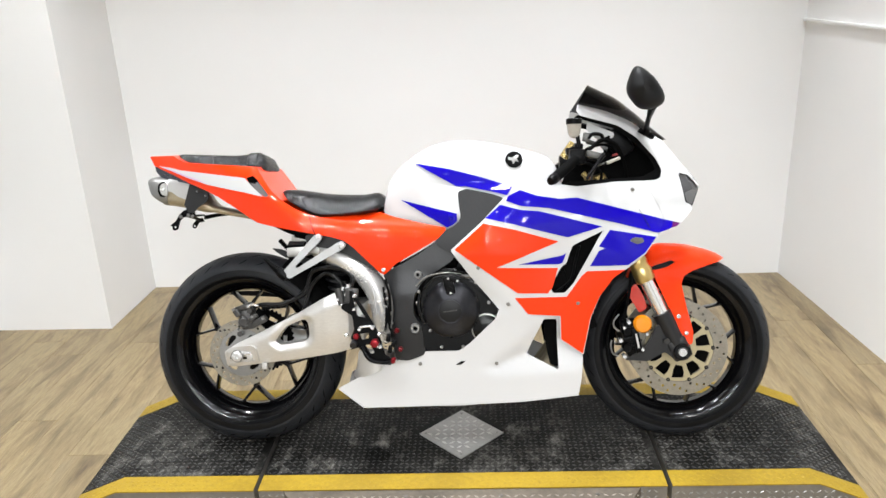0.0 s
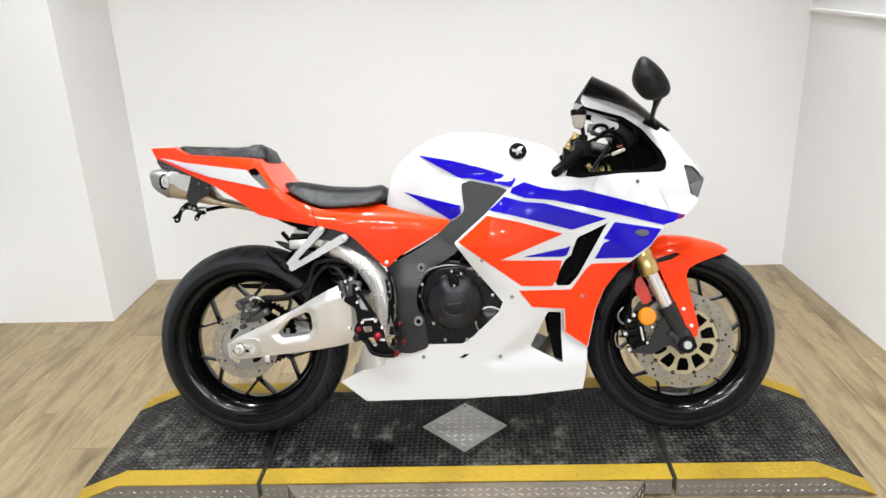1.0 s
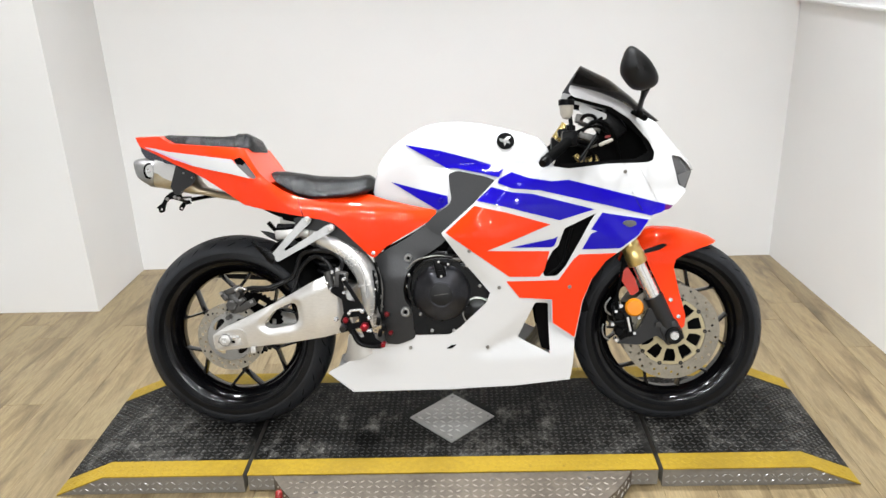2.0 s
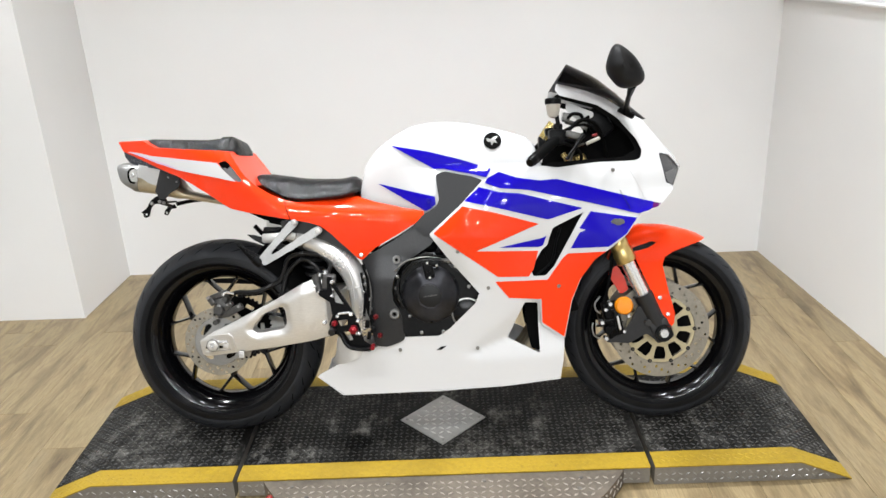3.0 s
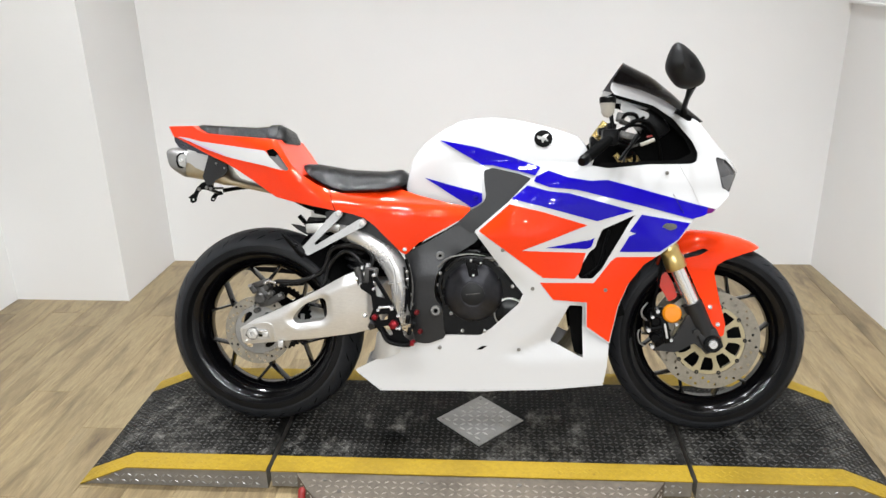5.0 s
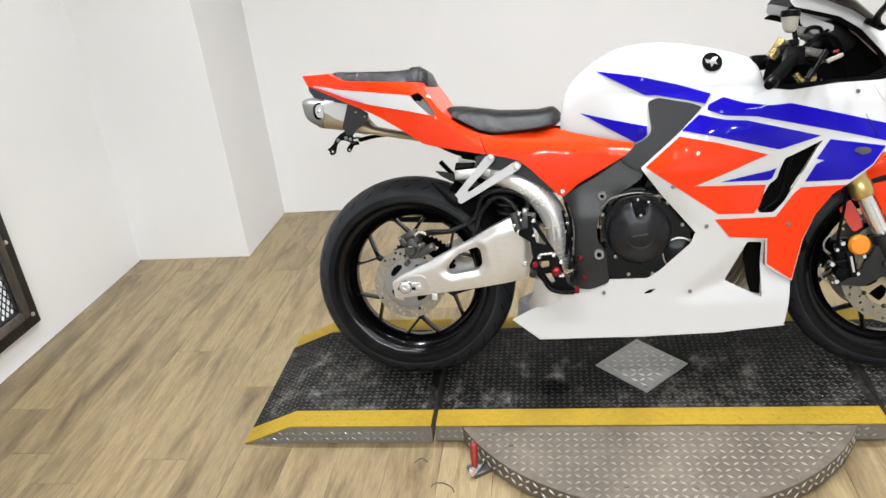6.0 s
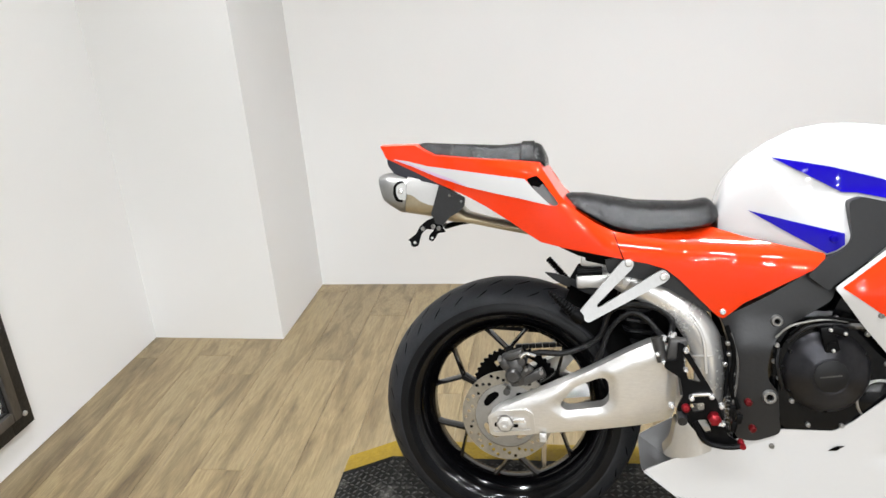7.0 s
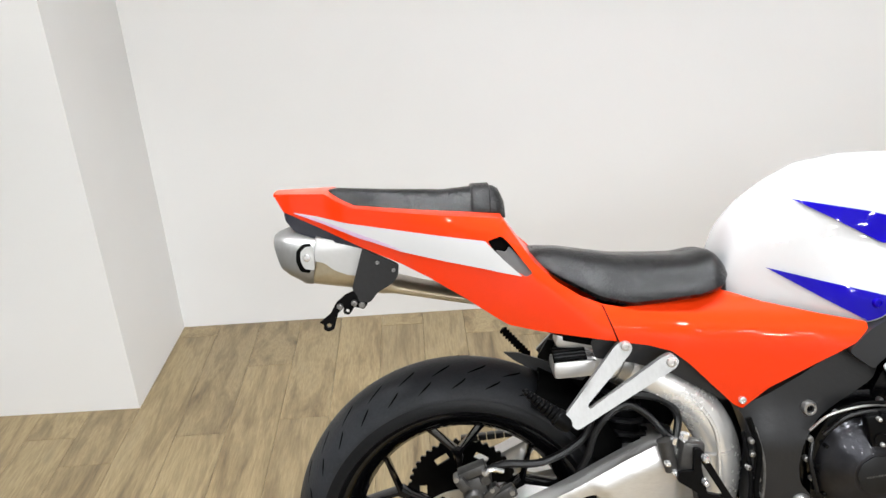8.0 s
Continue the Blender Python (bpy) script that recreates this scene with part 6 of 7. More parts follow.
tube(bm, [(0.30, -0.165, 0.50), (0.345, -0.165, 0.54), (0.36, -0.165, 0.60), (0.372, -0.165, 0.64)], 0.004, 8)
part("intake_hose", bm, SATIN_BLACK, fairing)

# upper cowl, screen surround
COWL = [(0.367, 1.040), (0.373, 1.060), (0.459, 1.036), (0.523, 1.010), (0.571, 0.978), (0.627, 0.950), (0.676, 0.892), (0.700, 0.862), (0.672, 0.846), (0.690, 0.760), (0.704, 0.757), (0.716, 0.744), (0.672, 0.702), (0.628, 0.698), (0.60, 0.76), (0.562, 0.828), (0.596, 0.829), (0.613, 0.836), (0.618, 0.859), (0.602, 0.892), (0.546, 0.957), (0.491, 0.993), (0.378, 1.024)]
cowl = panel("front_cowl", COWL, W_FAIR, 0.004, WHITE_PAINT, bike, "gloss white front cowl", (), 0.01, True, 0.0012, 0.005)
panel("blue_stripe", [(0.622, 0.713), (0.645, 0.7075), (0.640, 0.690), (0.630, 0.684), (0.598, 0.676)], W_FAIR, 0.001, BLUE_PAINT, cowl, "", (), 0.008, True, DECAL + 0.0004, 0.001)
# the stripe ends in a small dark violet patch
panel("stripe_tip", [(0.6445, 0.7075), (0.668, 0.702), (0.655, 0.692), (0.640, 0.6895)], W_FAIR, 0.001, TIP_VIOLET, cowl, "dark violet stripe tip", (), 0.008, True, DECAL + 0.0004, 0.001)
panel("cowl_seam", [(0.5435, 0.7445), (0.545, 0.745), (0.575, 0.690), (0.574, 0.689)], W_FAIR, 0.001, FRAME_GREY, cowl, "", (), 0.01, False, DECAL + 0.0012, 0)
headlight = panel("headlight", [(0.674, 0.850), (0.706, 0.843), (0.728, 0.823), (0.746, 0.803), (0.727, 0.771), (0.716, 0.748), (0.694, 0.758), (0.680, 0.805)], W_FAIR, 0.006, SMOKE_LENS, bike, "smoked grey headlight lens", (), 0.006, True, -0.007, 0.004)
# paler grey over the lower front of the lens
panel("lens_pale_area", [(0.690, 0.790), (0.722, 0.800), (0.738, 0.797), (0.722, 0.768), (0.714, 0.754), (0.698, 0.762)], W_FAIR, 0.001, VENT_GREY, headlight, "paler grey area on the lens", (), 0.006, True, -0.006, 0.003)
panel("brow", [(0.668, 0.850), (0.690, 0.872), (0.706, 0.862), (0.728, 0.838), (0.750, 0.806), (0.745, 0.802), (0.727, 0.824), (0.705, 0.845)], W_FAIR, 0.003, WHITE_PAINT, cowl, "", (), 0.006, True, 0.001, 0.002)
panel("inner_cowl", [(0.36, 1.02), (0.378, 1.03), (0.50, 1.0), (0.60, 0.93), (0.66, 0.85), (0.66, 0.72), (0.56, 0.70), (0.36, 0.78), (0.30, 0.80), (0.34, 0.83), (0.56, 0.84), (0.60, 0.86), (0.58, 0.90), (0.53, 0.95), (0.48, 0.985)], W_FAIR, 0.003, MATT_BLACK, cowl, "matt black inner cowl", (), 0.016, True, -0.006, 0.006)
panel("inner_cowl", [(0.33, 0.80), (0.36, 0.905), (0.47, 0.915), (0.478, 0.985), (0.55, 0.95), (0.64, 0.86), (0.64, 0.74), (0.40, 0.74)], 0.05, 0.003, MATT_BLACK, cowl, "matt black inner cowl", (), 0.03, True, 0, 0.01)
bm = bmesh.new()
E_PTS = [(0.63, 0.950, 0.05), (0.571, 0.976, 0.115), (0.523, 1.008, 0.135), (0.459, 1.034, 0.142), (0.371, 1.058, 0.135)]
C_PTS = [(0.655, 0.955), (0.615, 0.985), (0.56, 1.035), (0.50, 1.085), (0.415, 1.128)]
rings = []
for t in np.linspace(0, 1, 15):
    k = np.linspace(0, 1, 5)
    e = [np.interp(t, k, [p[i] for p in E_PTS]) for i in range(3)]
    c = [np.interp(t, k, [p[i] for p in C_PTS]) for i in range(2)]
    row = []
    for s in np.linspace(-1, 1, 21):
        g = abs(s) ** 2.2
        row.append((c[0] * (1 - g) + e[0] * g, s * e[2], c[1] * (1 - g) + e[1] * g))
    rings.append(row)
loft(bm, rings, False)
part("windscreen", bm, SCREEN_TINT, bike, "dark tinted windscreen", 80)

# cockpit: clocks, top clamp, bars
bm = bmesh.new()
box(bm, (0.50, 0, 0.945), (0.06, 0.20, 0.09), Matrix.Rotation(radians(-35), 4, "Y"), 0.015)
clocks = part("instrument_panel", bm, SATIN_BLACK, bike, "black instrument panel")
panel("side_cheek", [(0.403, 1.007), (0.482, 0.973), (0.480, 0.958), (0.433, 0.954), (0.400, 0.984)], 0.108, 0.006, CHEEK_GREY, clocks, "pale grey side of the instrument panel", (), 0.016, False, 0, 0.006)
bm = bmesh.new()
box(bm, (0.405, 0, 0.905), (0.07, 0.26, 0.022), Matrix.Rotation(radians(25), 4, "Y"), 0.006)
part("top_clamp", bm, SATIN_BLACK, bike, "black fork top clamp")
bm = bmesh.new()
tube(bm, [(0.395, -0.11, 0.90), (0.365, -0.205, 0.897), (0.332, -0.250, 0.868)], 0.011, 12)
part("clip_on_bar", bm, SATIN_BLACK, bike, "black clip-on handlebar")
bm = bmesh.new()
tube(bm, [(0.358, -0.214, 0.893), (0.331, -0.250, 0.871), (0.294, -0.296, 0.842)], [0.0150, 0.0152, 0.0150], 16)
grip = part("handlebar_grip", bm, MATT_BLACK, bike, "black rubber handlebar grip")
bm = bmesh.new()
tube(bm, [(0.296, -0.293, 0.844), (0.286, -0.306, 0.836), (0.278, -0.316, 0.830)], [0.0145, 0.0155, 0.0115], 16)
part("bar_end", bm, SATIN_BLACK, grip)
bm = bmesh.new()
box(bm, (0.362, -0.20, 0.90), (0.045, 0.05, 0.045), bevel=0.008)
part("switch_housing", bm, SATIN_BLACK, bike, "black switch housing")
# the bar of the far side
bm = bmesh.new()
tube(bm, [(0.395, 0.11, 0.90), (0.365, 0.205, 0.897), (0.332, 0.250, 0.868)], 0.011, 12)
part("clip_on_bar", bm, SATIN_BLACK, bike, "black clip-on handlebar")
bm = bmesh.new()
tube(bm, [(0.358, 0.214, 0.893), (0.331, 0.250, 0.871), (0.294, 0.296, 0.842)], [0.0150, 0.0152, 0.0150], 16)
part("handlebar_grip", bm, MATT_BLACK, bike, "black rubber handlebar grip")
bm = bmesh.new()
box(bm, (0.362, 0.195, 0.898), (0.045, 0.05, 0.045), bevel=0.008)
part("switch_housing", bm, SATIN_BLACK, bike, "black switch housing")
bm = bmesh.new()
tube(bm, [(0.405, 0.160, 0.905), (0.396, 0.200, 0.900), (0.374, 0.240, 0.884), (0.346, 0.285, 0.862)], [0.008, 0.0055, 0.0045, 0.0055], 10)
part("clutch_lever", bm, SATIN_BLACK, bike, "black clutch lever")
bm = bmesh.new()
box(bm, (0.415, -0.18, 0.905), (0.05, 0.028, 0.02), Matrix.Rotation(radians(15), 4, "Y"), 0.006)
part("brake_master_cylinder", bm, CAST_GREY, bike, "silver front brake master cylinder")
bm = bmesh.new()
tube(bm, [(0.44, -0.19, 0.905), (0.425, -0.205, 0.887), (0.406, -0.222, 0.862), (0.388, -0.236, 0.838)], [0.008, 0.0055, 0.0045, 0.0055], 10)
part("brake_lever", bm, SATIN_BLACK, bike, "black brake lever")
bm = bmesh.new()
lathe(bm, [(0.0001, -0.03), (0.012, -0.026), (0.018, -0.016), (0.021, 0.01), (0.0001, 0.01)], (0.356, -0.185, 0.985), 24, "z")
resv = part("fluid_reservoir", bm, CLEAR_PLASTIC, bike, "milky brake fluid reservoir")
bm = bmesh.new()
lathe(bm, [(0.0001, 0.0101), (0.023, 0.0101), (0.0235, 0.024), (0.021, 0.027), (0.0001, 0.027)], (0.356, -0.185, 0.985), 24, "z")
part("cap", bm, SATIN_BLACK, resv, "black reservoir cap")
bm = bmesh.new()
cyl(bm, (0.365, -0.185, 0.97), (0.372, -0.19, 0.915), 0.006)
part("reservoir_bracket", bm, SATIN_BLACK, resv)
for pts, r, mat in (([(0.40, -0.18, 0.92), (0.44, -0.15, 0.95), (0.49, -0.12, 0.93), (0.52, -0.10, 0.84), (0.50, -0.10, 0.75)], 0.005, MATT_BLACK), ([(0.37, -0.20, 0.91), (0.41, -0.16, 0.930), (0.46, -0.12, 0.935), (0.50, -0.08, 0.90)], 0.004, MATT_BLACK), ([(0.375, -0.20, 0.885), (0.42, -0.17, 0.87), (0.44, -0.14, 0.84), (0.42, -0.12, 0.79)], 0.005, MATT_BLACK), ([(0.409, -0.14, 0.826), (0.413, -0.145, 0.852), (0.425, -0.15, 0.872), (0.448, -0.15, 0.882)], 0.0032, CAST_GREY), ([(0.415, -0.13, 0.935), (0.44, -0.12, 0.947), (0.468, -0.11, 0.962)], 0.004, MATT_BLACK), ([(0.40, -0.14, 0.955), (0.415, -0.145, 0.968), (0.438, -0.14, 0.966), (0.445, -0.135, 0.952), (0.432, -0.13, 0.944)], 0.0055, SATIN_BLACK)):
    bm = bmesh.new()
    tube(bm, pts, r, 8)
    part("control_cable", bm, mat, bike, "black control cable")
bm = bmesh.new()
box(bm, (0.473, -0.15, 0.889), (0.042, 0.016, 0.010), Matrix.Rotation(radians(-22), 4, "Y"), 0.003)
plug = part("wire_connector", bm, CLEAR_PLASTIC, bike, "milky white wire connector")
bm = bmesh.new()
box(bm, (0.480, -0.135, 0.906), (0.016, 0.010, 0.007), Matrix.Rotation(radians(-10), 4, "Y"), 0.002)
part("red_clip", bm, RED_PLASTIC, plug, "small red clip")
bm = bmesh.new()
box(bm, (0.398, -0.13, 0.960), (0.022, 0.03, 0.026), Matrix.Rotation(radians(10), 4, "Y"), 0.004)
cyl(bm, (0.398, -0.13, 0.948), (0.425, -0.12, 0.940), 0.007)
part("lever_clamp", bm, CAST_GREY, bike, "grey lever clamp")
bm = bmesh.new()
cyl(bm, (0.332, -0.10, 0.902), (0.362, -0.10, 0.945), 0.014)
part("damper_tube", bm, GOLD, bike, "gold fork adjuster tube")
bm = bmesh.new()
cyl(bm, (0.388, -0.12, 0.856), (0.404, -0.12, 0.834), 0.009)
part("gold_collar", bm, GOLD, bike, "gold fork collar")
for x, y, z in ((0.37, -0.16, 0.93), (0.40, -0.15, 0.90), (0.345, -0.17, 0.918)):
    bm = bmesh.new()
    box(bm, (x, y, z), (0.026, 0.03, 0.022), Matrix.Rotation(radians(x * 500), 4, "Y"), 0.005)
    part("control_block", bm, SATIN_BLACK, bike, "black control block")
    bolt(bpy.data.objects["top_clamp"], x, z, -y + 0.014, 0.004)

# mirror
MX, MZ, MW = 0.536, 1.077, 0.315
MIR = [(0.512, 1.137), (0.533, 1.128), (0.564, 1.103), (0.590, 1.062), (0.590, 1.040), (0.575, 1.027), (0.547, 1.018), (0.515, 1.021), (0.484, 1.058), (0.482, 1.084), (0.498, 1.127)]
loop = spaced(rounded(MIR, 0.02, 4), 0.012)
bm = bmesh.new()
rings = []
for d, k in ((0.0, 0.96), (0.006, 1.0), (0.02, 0.98), (0.034, 0.9), (0.045, 0.74), (0.052, 0.5), (0.055, 0.2)):
    rings.append([(MX + (x - MX) * k - 0.12 * d, -MW - d + 0.25 * (x - MX), MZ + (z - MZ) * k) for x, z in loop])
loft(bm, rings)
mirror = part("mirror", bm, MIRROR_BLACK, bike, "satin black mirror housing on a stalk")
bm = bmesh.new()
rings = [[(MX + (x - MX) * 0.9, -MW + d + 0.25 * (x - MX), MZ + (z - MZ) * 0.9) for x, z in loop] for d in (0.0005, 0.003)]
loft(bm, rings)
part("mirror_glass", bm, CHROME, mirror, "mirror glass")
bm = bmesh.new()
tube(bm, [(0.572, -0.135, 0.968), (0.568, -0.16, 0.985), (0.560, -0.24, 1.005), (0.556, -0.315, 1.03)], [0.013, 0.008, 0.007, 0.012], 12)
part("mirror_stalk", bm, SATIN_BLACK, mirror)
bm = bmesh.new()
box(bm, (0.572, -0.130, 0.966), (0.05, 0.03, 0.012), Matrix.Rotation(radians(30), 4, "Y"), 0.004)
part("mirror_mount", bm, MATT_BLACK, mirror)

# ---- fork, front brake, fender ----
dirn = Vector((-0.4226, 0, 0.9063))
for s in (-1, 1):
    base = Vector((0.665, s * 0.106, 0.345))
    bm = bmesh.new()
    cyl(bm, base + dirn * -0.03, base + dirn * 0.085, 0.027, 0.029, 28)
    box(bm, (0.682, s * 0.106, 0.312), (0.06, 0.05, 0.07), Matrix.Rotation(radians(-25), 4, "Y"), 0.012)
    leg = part("fork_leg", bm, FORK_BLACK, bike, "black fork lower with chrome and gold tubes")
    leg.location.y = FRONT_Y
    bm = bmesh.new()
    cyl(bm, base + dirn * 0.08, base + dirn * 0.22, 0.0205, None, 28)
    part("chrome_tube", bm, CHROME, leg, "polished chrome inner tube")
    bm = bmesh.new()
    lathe(bm, [(0.001, 0.0), (0.028, 0.0), (0.031, 0.004), (0.031, 0.034), (0.0285, 0.040), (0.0285, 0.055), (0.030, 0.058), (0.030, 0.066), (0.027, 0.072), (0.027, 0.355), (0.02, 0.36), (0.001, 0.36)], (0, 0, 0), 28, "z")
    bmesh.ops.transform(bm, matrix=Matrix.Translation(base + dirn * 0.195) @ Vector((0, 0, 1)).rotation_difference(dirn).to_matrix().to_4x4(), verts=bm.verts)
    part("gold_tube", bm, GOLD, leg, "gold anodised outer tube")
    bm = bmesh.new()
    lathe(bm, [(0.0001, -s * -0.142 * -1 * -1), (0.012, s * 0.142), (0.0145, s * 0.138), (0.0145, s * 0.12), (0.0001, s * 0.12)], (0.687, 0, 0.304), 20)
    part("axle_end", bm, CHROME, leg, "steel axle end")
    bm = bmesh.new()
    lathe(bm, [(0.016, s * 0.137), (0.025, s * 0.137), (0.027, s * 0.132), (0.027, s * 0.12), (0.016, s * 0.12)], (0.687, 0, 0.304), 24)
    part("axle_recess", bm, GLOSS_BLACK, leg)
    bm = bmesh.new()
    arm = rounded([(0.612, 0.384), (0.634, 0.395), (0.663, 0.394), (0.716, 0.316), (0.711, 0.287), (0.690, 0.274), (0.668, 0.277), (0.637, 0.303), (0.585, 0.273), (0.542, 0.277), (0.513, 0.277), (0.541, 0.294), (0.578, 0.317), (0.598, 0.350)], 0.010)
    shell(bm, arm, [], 0.122, 0.018, 0.016, s)
    part("caliper_bracket", bm, FRAME_GREY, leg, "dark grey caliper bracket")
    T = Matrix.Rotation(radians(-12), 4, "Y")
    bm = bmesh.new()
    box(bm, (0.532, s * 0.094, 0.350), (0.05, 0.05, 0.115), T, 0.010)
    box(bm, (0.545, s * 0.124, 0.345), (0.020, 0.016, 0.075), T, 0.004)
    for z in (0.318, 0.345, 0.372):
        box(bm, (0.522, s * 0.120, z + 0.006), (0.040, 0.016, 0.012), T, 0.003)
    for z in (0.322, 0.372):
        lathe(bm, [(0.0001, s * 0.131), (0.011, s * 0.131), (0.014, s * 0.127), (0.014, s * 0.10), (0.0001, s * 0.10)], (0.515, 0, z), 18)
    part("front_caliper", bm, SATIN_BLACK, leg, "black radial brake caliper").location = (0.007, 0, -0.006)
    bm = bmesh.new()
    box(bm, (0.545, s * 0.1325, 0.345), (0.006, 0.0012, 0.045), T)
    part("caliper_mark", bm, BRIGHT_ALLOY, leg).location = (0.007, 0, -0.006)
    bm = bmesh.new()
    tube(bm, [(0.470, s * 0.115, 0.344), (0.466, s * 0.118, 0.330), (0.472, s * 0.12, 0.305), (0.491, s * 0.12, 0.294)], 0.0022, 8)
    tube(bm, [(0.492, s * 0.11, 0.424), (0.476, s * 0.115, 0.404), (0.478, s * 0.115, 0.384), (0.492, s * 0.115, 0.372)], 0.0028, 8)
    part("pad_spring", bm, DULL_STEEL, leg, "silver pad spring").location = (0.007, 0, -0.006)
    for x, z, r in ((0.507, 0.296, 0.006), (0.561, 0.317, 0.005), (0.520, 0.402, 0.006), (0.495, 0.345, 0.006), (0.506, 0.385, 0.005), (0.575, 0.365, 0.005)):
        bm = bmesh.new()
        cyl(bm, (x, s * 0.132, z), (x, s * 0.10, z), r, segs=10)
        part("caliper_bolt", bm, CHROME, leg).location = (0.007, 0, -0.006)
    bm = bmesh.new()
    cyl(bm, (0.640, s * 0.136, 0.337), (0.640, s * 0.11, 0.337), 0.010, segs=12)
    part("pinch_bolt", bm, STEEL_DARK, leg)
bm = bmesh.new()
lathe(bm, [(0.0001, -0.146), (0.022, -0.145), (0.0265, -0.141), (0.028, -0.136), (0.028, -0.128), (0.0001, -0.128)], (0.560, 0, 0.398), 36)
part("reflector", bm, AMBER, bike, "round amber reflector").location = (0.007, FRONT_Y, -0.006)
bm = bmesh.new()
tube(bm, [(0.511, -0.125, 0.36), (0.508, -0.125, 0.42), (0.520, -0.118, 0.48), (0.535, -0.10, 0.56)], 0.0045, 8)
part("front_brake_hose", bm, MATT_BLACK, bike, "black brake hose").location = (0.007, FRONT_Y, -0.006)
FENDER = [(0.562, 0.585), (0.590, 0.612), (0.640, 0.628), (0.724, 0.622), (0.783, 0.607), (0.815, 0.595), (0.836, 0.582), (0.816, 0.575), (0.774, 0.563), (0.726, 0.547), (0.702, 0.532), (0.693, 0.508), (0.706, 0.430), (0.724, 0.362), (0.721, 0.329), (0.710, 0.322), (0.692, 0.343), (0.662, 0.412), (0.619, 0.513), (0.604, 0.548), (0.582, 0.570)]


FENDER_TOP = soft([0.53, 0.562, 0.590, 0.640, 0.690, 0.724, 0.783, 0.815, 0.838, 0.85], [0.545, 0.588, 0.614, 0.630, 0.628, 0.624, 0.609, 0.597, 0.583, 0.57], 0.008)


def W_FENDER(x, z):
    k = min(max((z - 0.545) / max(FENDER_TOP(x) - 0.545, 0.012), 0), 0.985)
    round_over = (1 - k ** 2.3) ** (1 / 2.3)
    low = table(z, [0.3, 0.42, 0.52], [0.035, 0.028, 0.0])
    return (0.084 - 0.22 * max(x - 0.72, 0)) * round_over + low


fender = panel("front_fender", FENDER, W_FENDER, 0.004, ORANGE_PAINT, bike, "gloss orange front fender", [[(0.590, 0.551), (0.608, 0.564), (0.663, 0.581), (0.676, 0.575), (0.652, 0.561), (0.618, 0.552)]], 0.007, True, 0, 0.004)
fender.location.y = FRONT_Y
bpy.data.objects["front_fender.001"].location.y = FRONT_Y
panel("rear_flap", [(0.526, 0.483), (0.554, 0.512), (0.576, 0.475), (0.590, 0.435), (0.566, 0.418)], 0.088, 0.006, RED_GLOSS, fender, "orange rear flap", (), 0.014, True, 0, 0.008)
deck("fender_top", [(0.53, 0.53), (0.545, 0.56), (0.562, 0.585), (0.590, 0.612), (0.640, 0.628), (0.69, 0.626), (0.724, 0.622), (0.783, 0.607), (0.815, 0.595), (0.836, 0.582)], W_FENDER, ORANGE_PAINT, fender, "orange fender top", 0.003, 0.002, 0.0005)
for x, z in ((0.679, 0.411), (0.702, 0.360)):
    bolt(fender, x, z, W_FENDER(x, z), 0.007, CHROME)
bm = bmesh.new()
shell(bm, rounded([(0.512, 0.655), (0.525, 0.664), (0.552, 0.662), (0.556, 0.65), (0.535, 0.643)], 0.006), [], W_FAIR, 0.008, 0.012, -1, 0.006)
part("side_lamp_plug", bm, CAST_GREY, fairing, "small grey oval plug")
# subframe and parts under the seat
bm = bmesh.new()
tube(bm, [(-0.21, -0.10, 0.56), (-0.35, -0.105, 0.66), (-0.50, -0.09, 0.69), (-0.60, -0.08, 0.735)], 0.014, 10)
tube(bm, [(-0.21, 0.10, 0.56), (-0.35, 0.105, 0.66), (-0.50, 0.09, 0.69), (-0.60, 0.08, 0.735)], 0.014, 10)
box(bm, (-0.40, 0, 0.665), (0.22, 0.20, 0.03), Matrix.Rotation(radians(12), 4, "Y"), 0.006)
part("subframe", bm, MATT_BLACK, bike, "black subframe under the seat")
bm = bmesh.new()
T = Matrix.Rotation(radians(-3), 4, "Y")
box(bm, (-0.493, -0.092, 0.630), (0.072, 0.060, 0.030), T, 0.008)
box(bm, (-0.446, -0.088, 0.634), (0.040, 0.050, 0.024), Matrix.Rotation(radians(12), 4, "Y"), 0.006)
valve = part("exhaust_valve_box", bm, BRIGHT_ALLOY, bike, "silver casting under the tail")
bm = bmesh.new()
box(bm, (-0.486, -0.070, 0.672), (0.066, 0.05, 0.028), Matrix.Rotation(radians(4), 4, "Y"), 0.006)
cyl(bm, (-0.448, -0.100, 0.652), (-0.436, -0.102, 0.645), 0.010)
part("upper_bracket", bm, BRIGHT_ALLOY, valve)
bm = bmesh.new()
PAD = Matrix.Translation((-0.500, -0.100, 0.652)) @ Matrix.Rotation(radians(-4), 4, "Y") @ Matrix.Rotation(radians(24), 4, "X")
box(bm, (0, 0, 0), (0.056, 0.038, 0.008), bevel=0.002)
bmesh.ops.transform(bm, matrix=PAD, verts=bm.verts)
part("rubber_pad", bm, MATT_BLACK, valve, "black rubber pad")
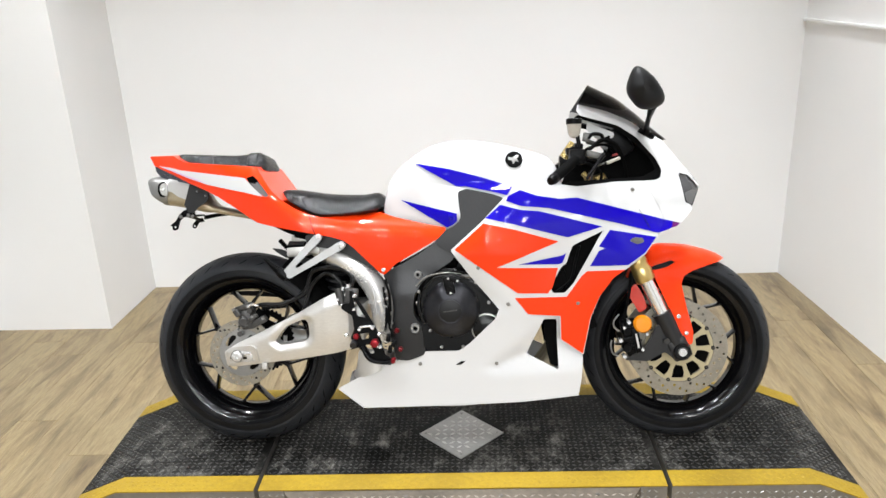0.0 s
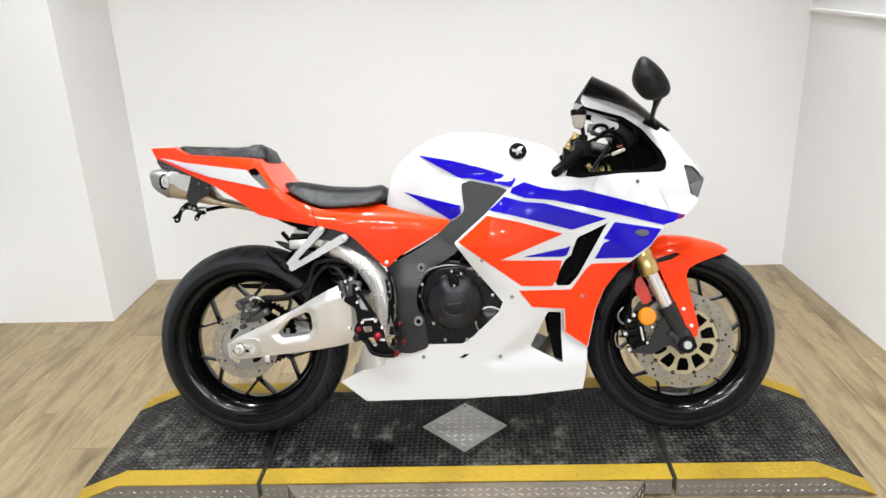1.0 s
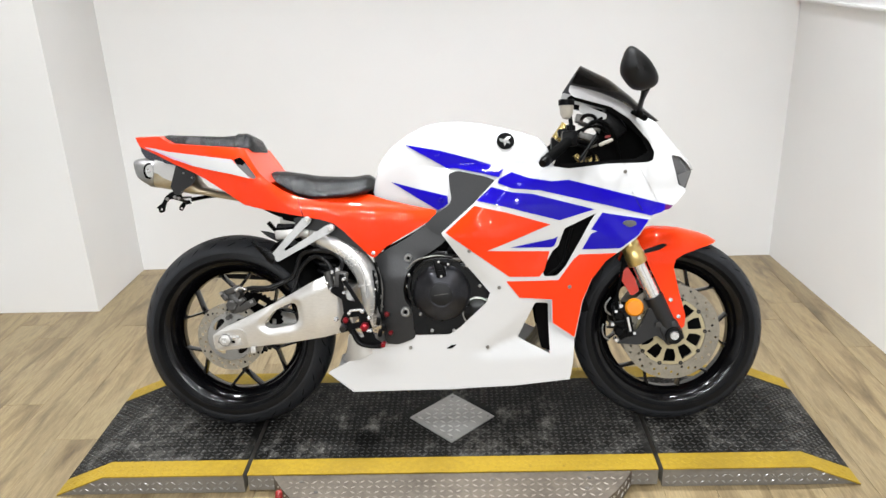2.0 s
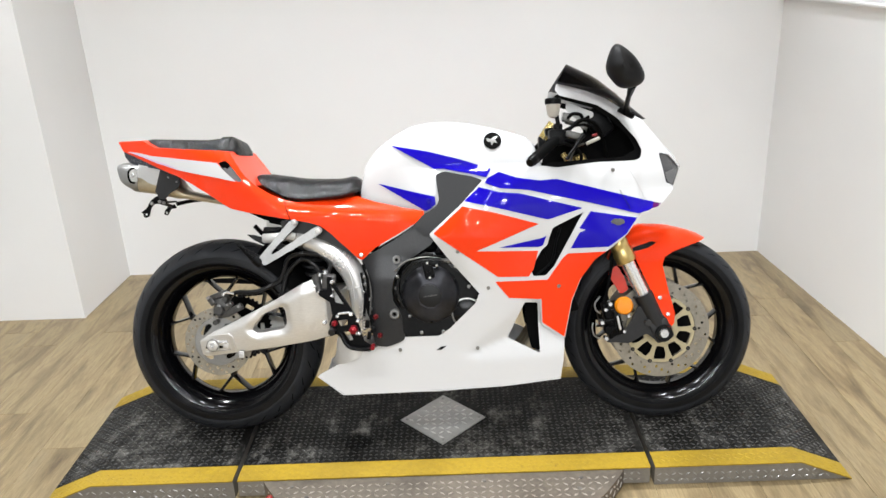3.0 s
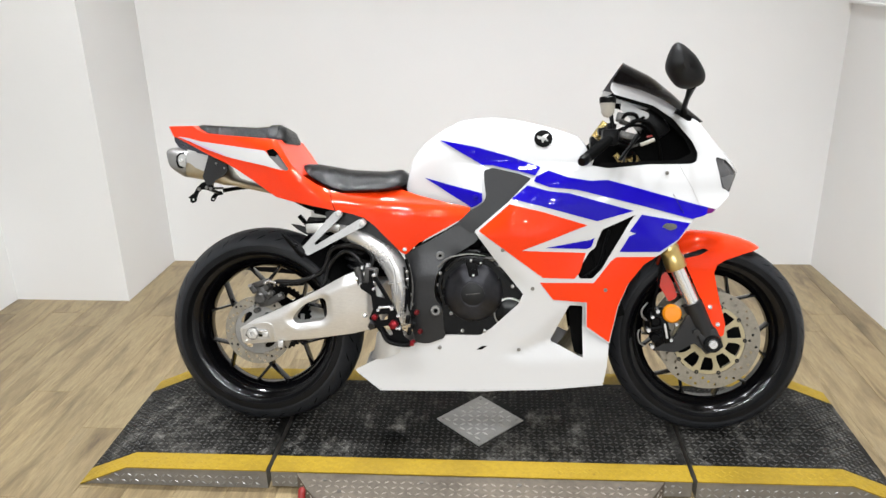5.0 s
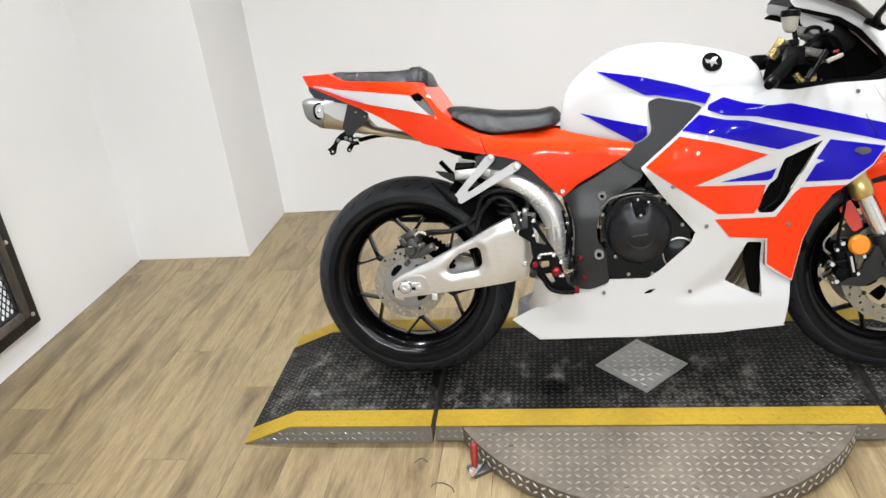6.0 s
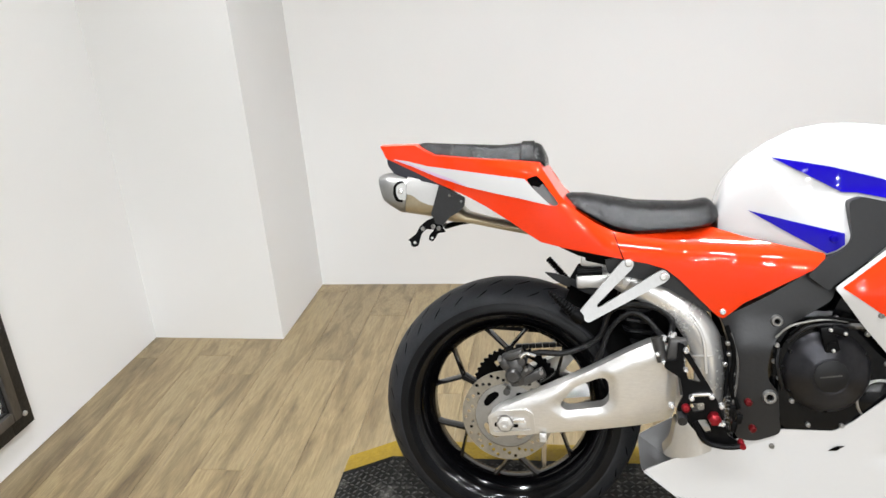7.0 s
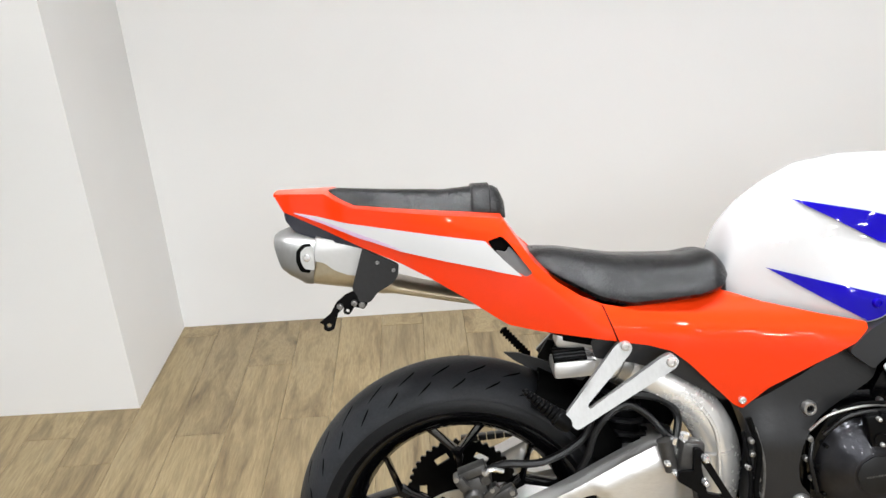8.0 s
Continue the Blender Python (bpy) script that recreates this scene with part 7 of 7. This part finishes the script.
for dy in (-0.012, -0.004, 0.004, 0.012):
    bm = bmesh.new()
    box(bm, (0, dy, 0.0042), (0.052, 0.0030, 0.002))
    bmesh.ops.transform(bm, matrix=PAD, verts=bm.verts)
    part("pad_rib", bm, FRAME_GREY, valve)
# black sheet added so that the gap under the seat looks shaded
panel("gap_shade_sheet", [(-0.50, 0.44), (-0.53, 0.60), (-0.44, 0.635), (-0.34, 0.60), (-0.27, 0.50), (-0.30, 0.43)], -0.03, 0.004, MATT_BLACK, bike, "black sheet added to shade the gap ahead of the wheel", (), 0.03, False, 0, 0.01)
panel("mud_flap", [(-0.605, 0.634), (-0.578, 0.631), (-0.538, 0.618), (-0.493, 0.601), (-0.453, 0.584), (-0.463, 0.574), (-0.513, 0.586), (-0.558, 0.602), (-0.583, 0.616)], 0.020, 0.006, COVER_GREY, bike, "grey plastic flap over the tyre", (), 0.014, False, 0, 0.004)
panel("flap_stay", [(-0.545, 0.622), (-0.525, 0.656), (-0.513, 0.652), (-0.518, 0.612)], 0.024, 0.005, SATIN_BLACK, bike, "black stay over the tyre", (), 0.014, False, 0, 0.003)
panel("subframe_cover", [(-0.467, 0.680), (-0.461, 0.650), (-0.40, 0.640), (-0.334, 0.618), (-0.251, 0.569), (-0.226, 0.565), (-0.25, 0.60), (-0.329, 0.665), (-0.40, 0.69)], 0.125, 0.006, FRAME_GREY, bike, "dark grey cover under the seat", (), 0.016, True, 0, 0.006)

# ---- floor boards ----
PW, PL = 0.152, 1.22
bm = bmesh.new()
e = 0.0007
box(bm, (0, 0, 0.0), (PW - e, PL - e, 0.01))
top = [ed for ed in bm.edges if all(v.co.z > 0 for v in ed.verts)]
bmesh.ops.bevel(bm, geom=top, offset=0.0009, segments=1, affect="EDGES")
board = part("plank", bm, OAK, floor)
board_mesh = board.data
bpy.data.objects.remove(board)
rng = random.Random(5)
col = 0
x = -2.72
while x < 2.15:
    y = -6.5 - rng.random() * PL
    while y < 1.65:
        pl = new("plank", board_mesh)
        pl.parent = floor
        keep = min(PL, 1.66 - y)
        pl.location = (x + PW / 2, y + keep / 2, -0.005)
        pl.scale.y = keep / PL
        y += PL
    x += PW
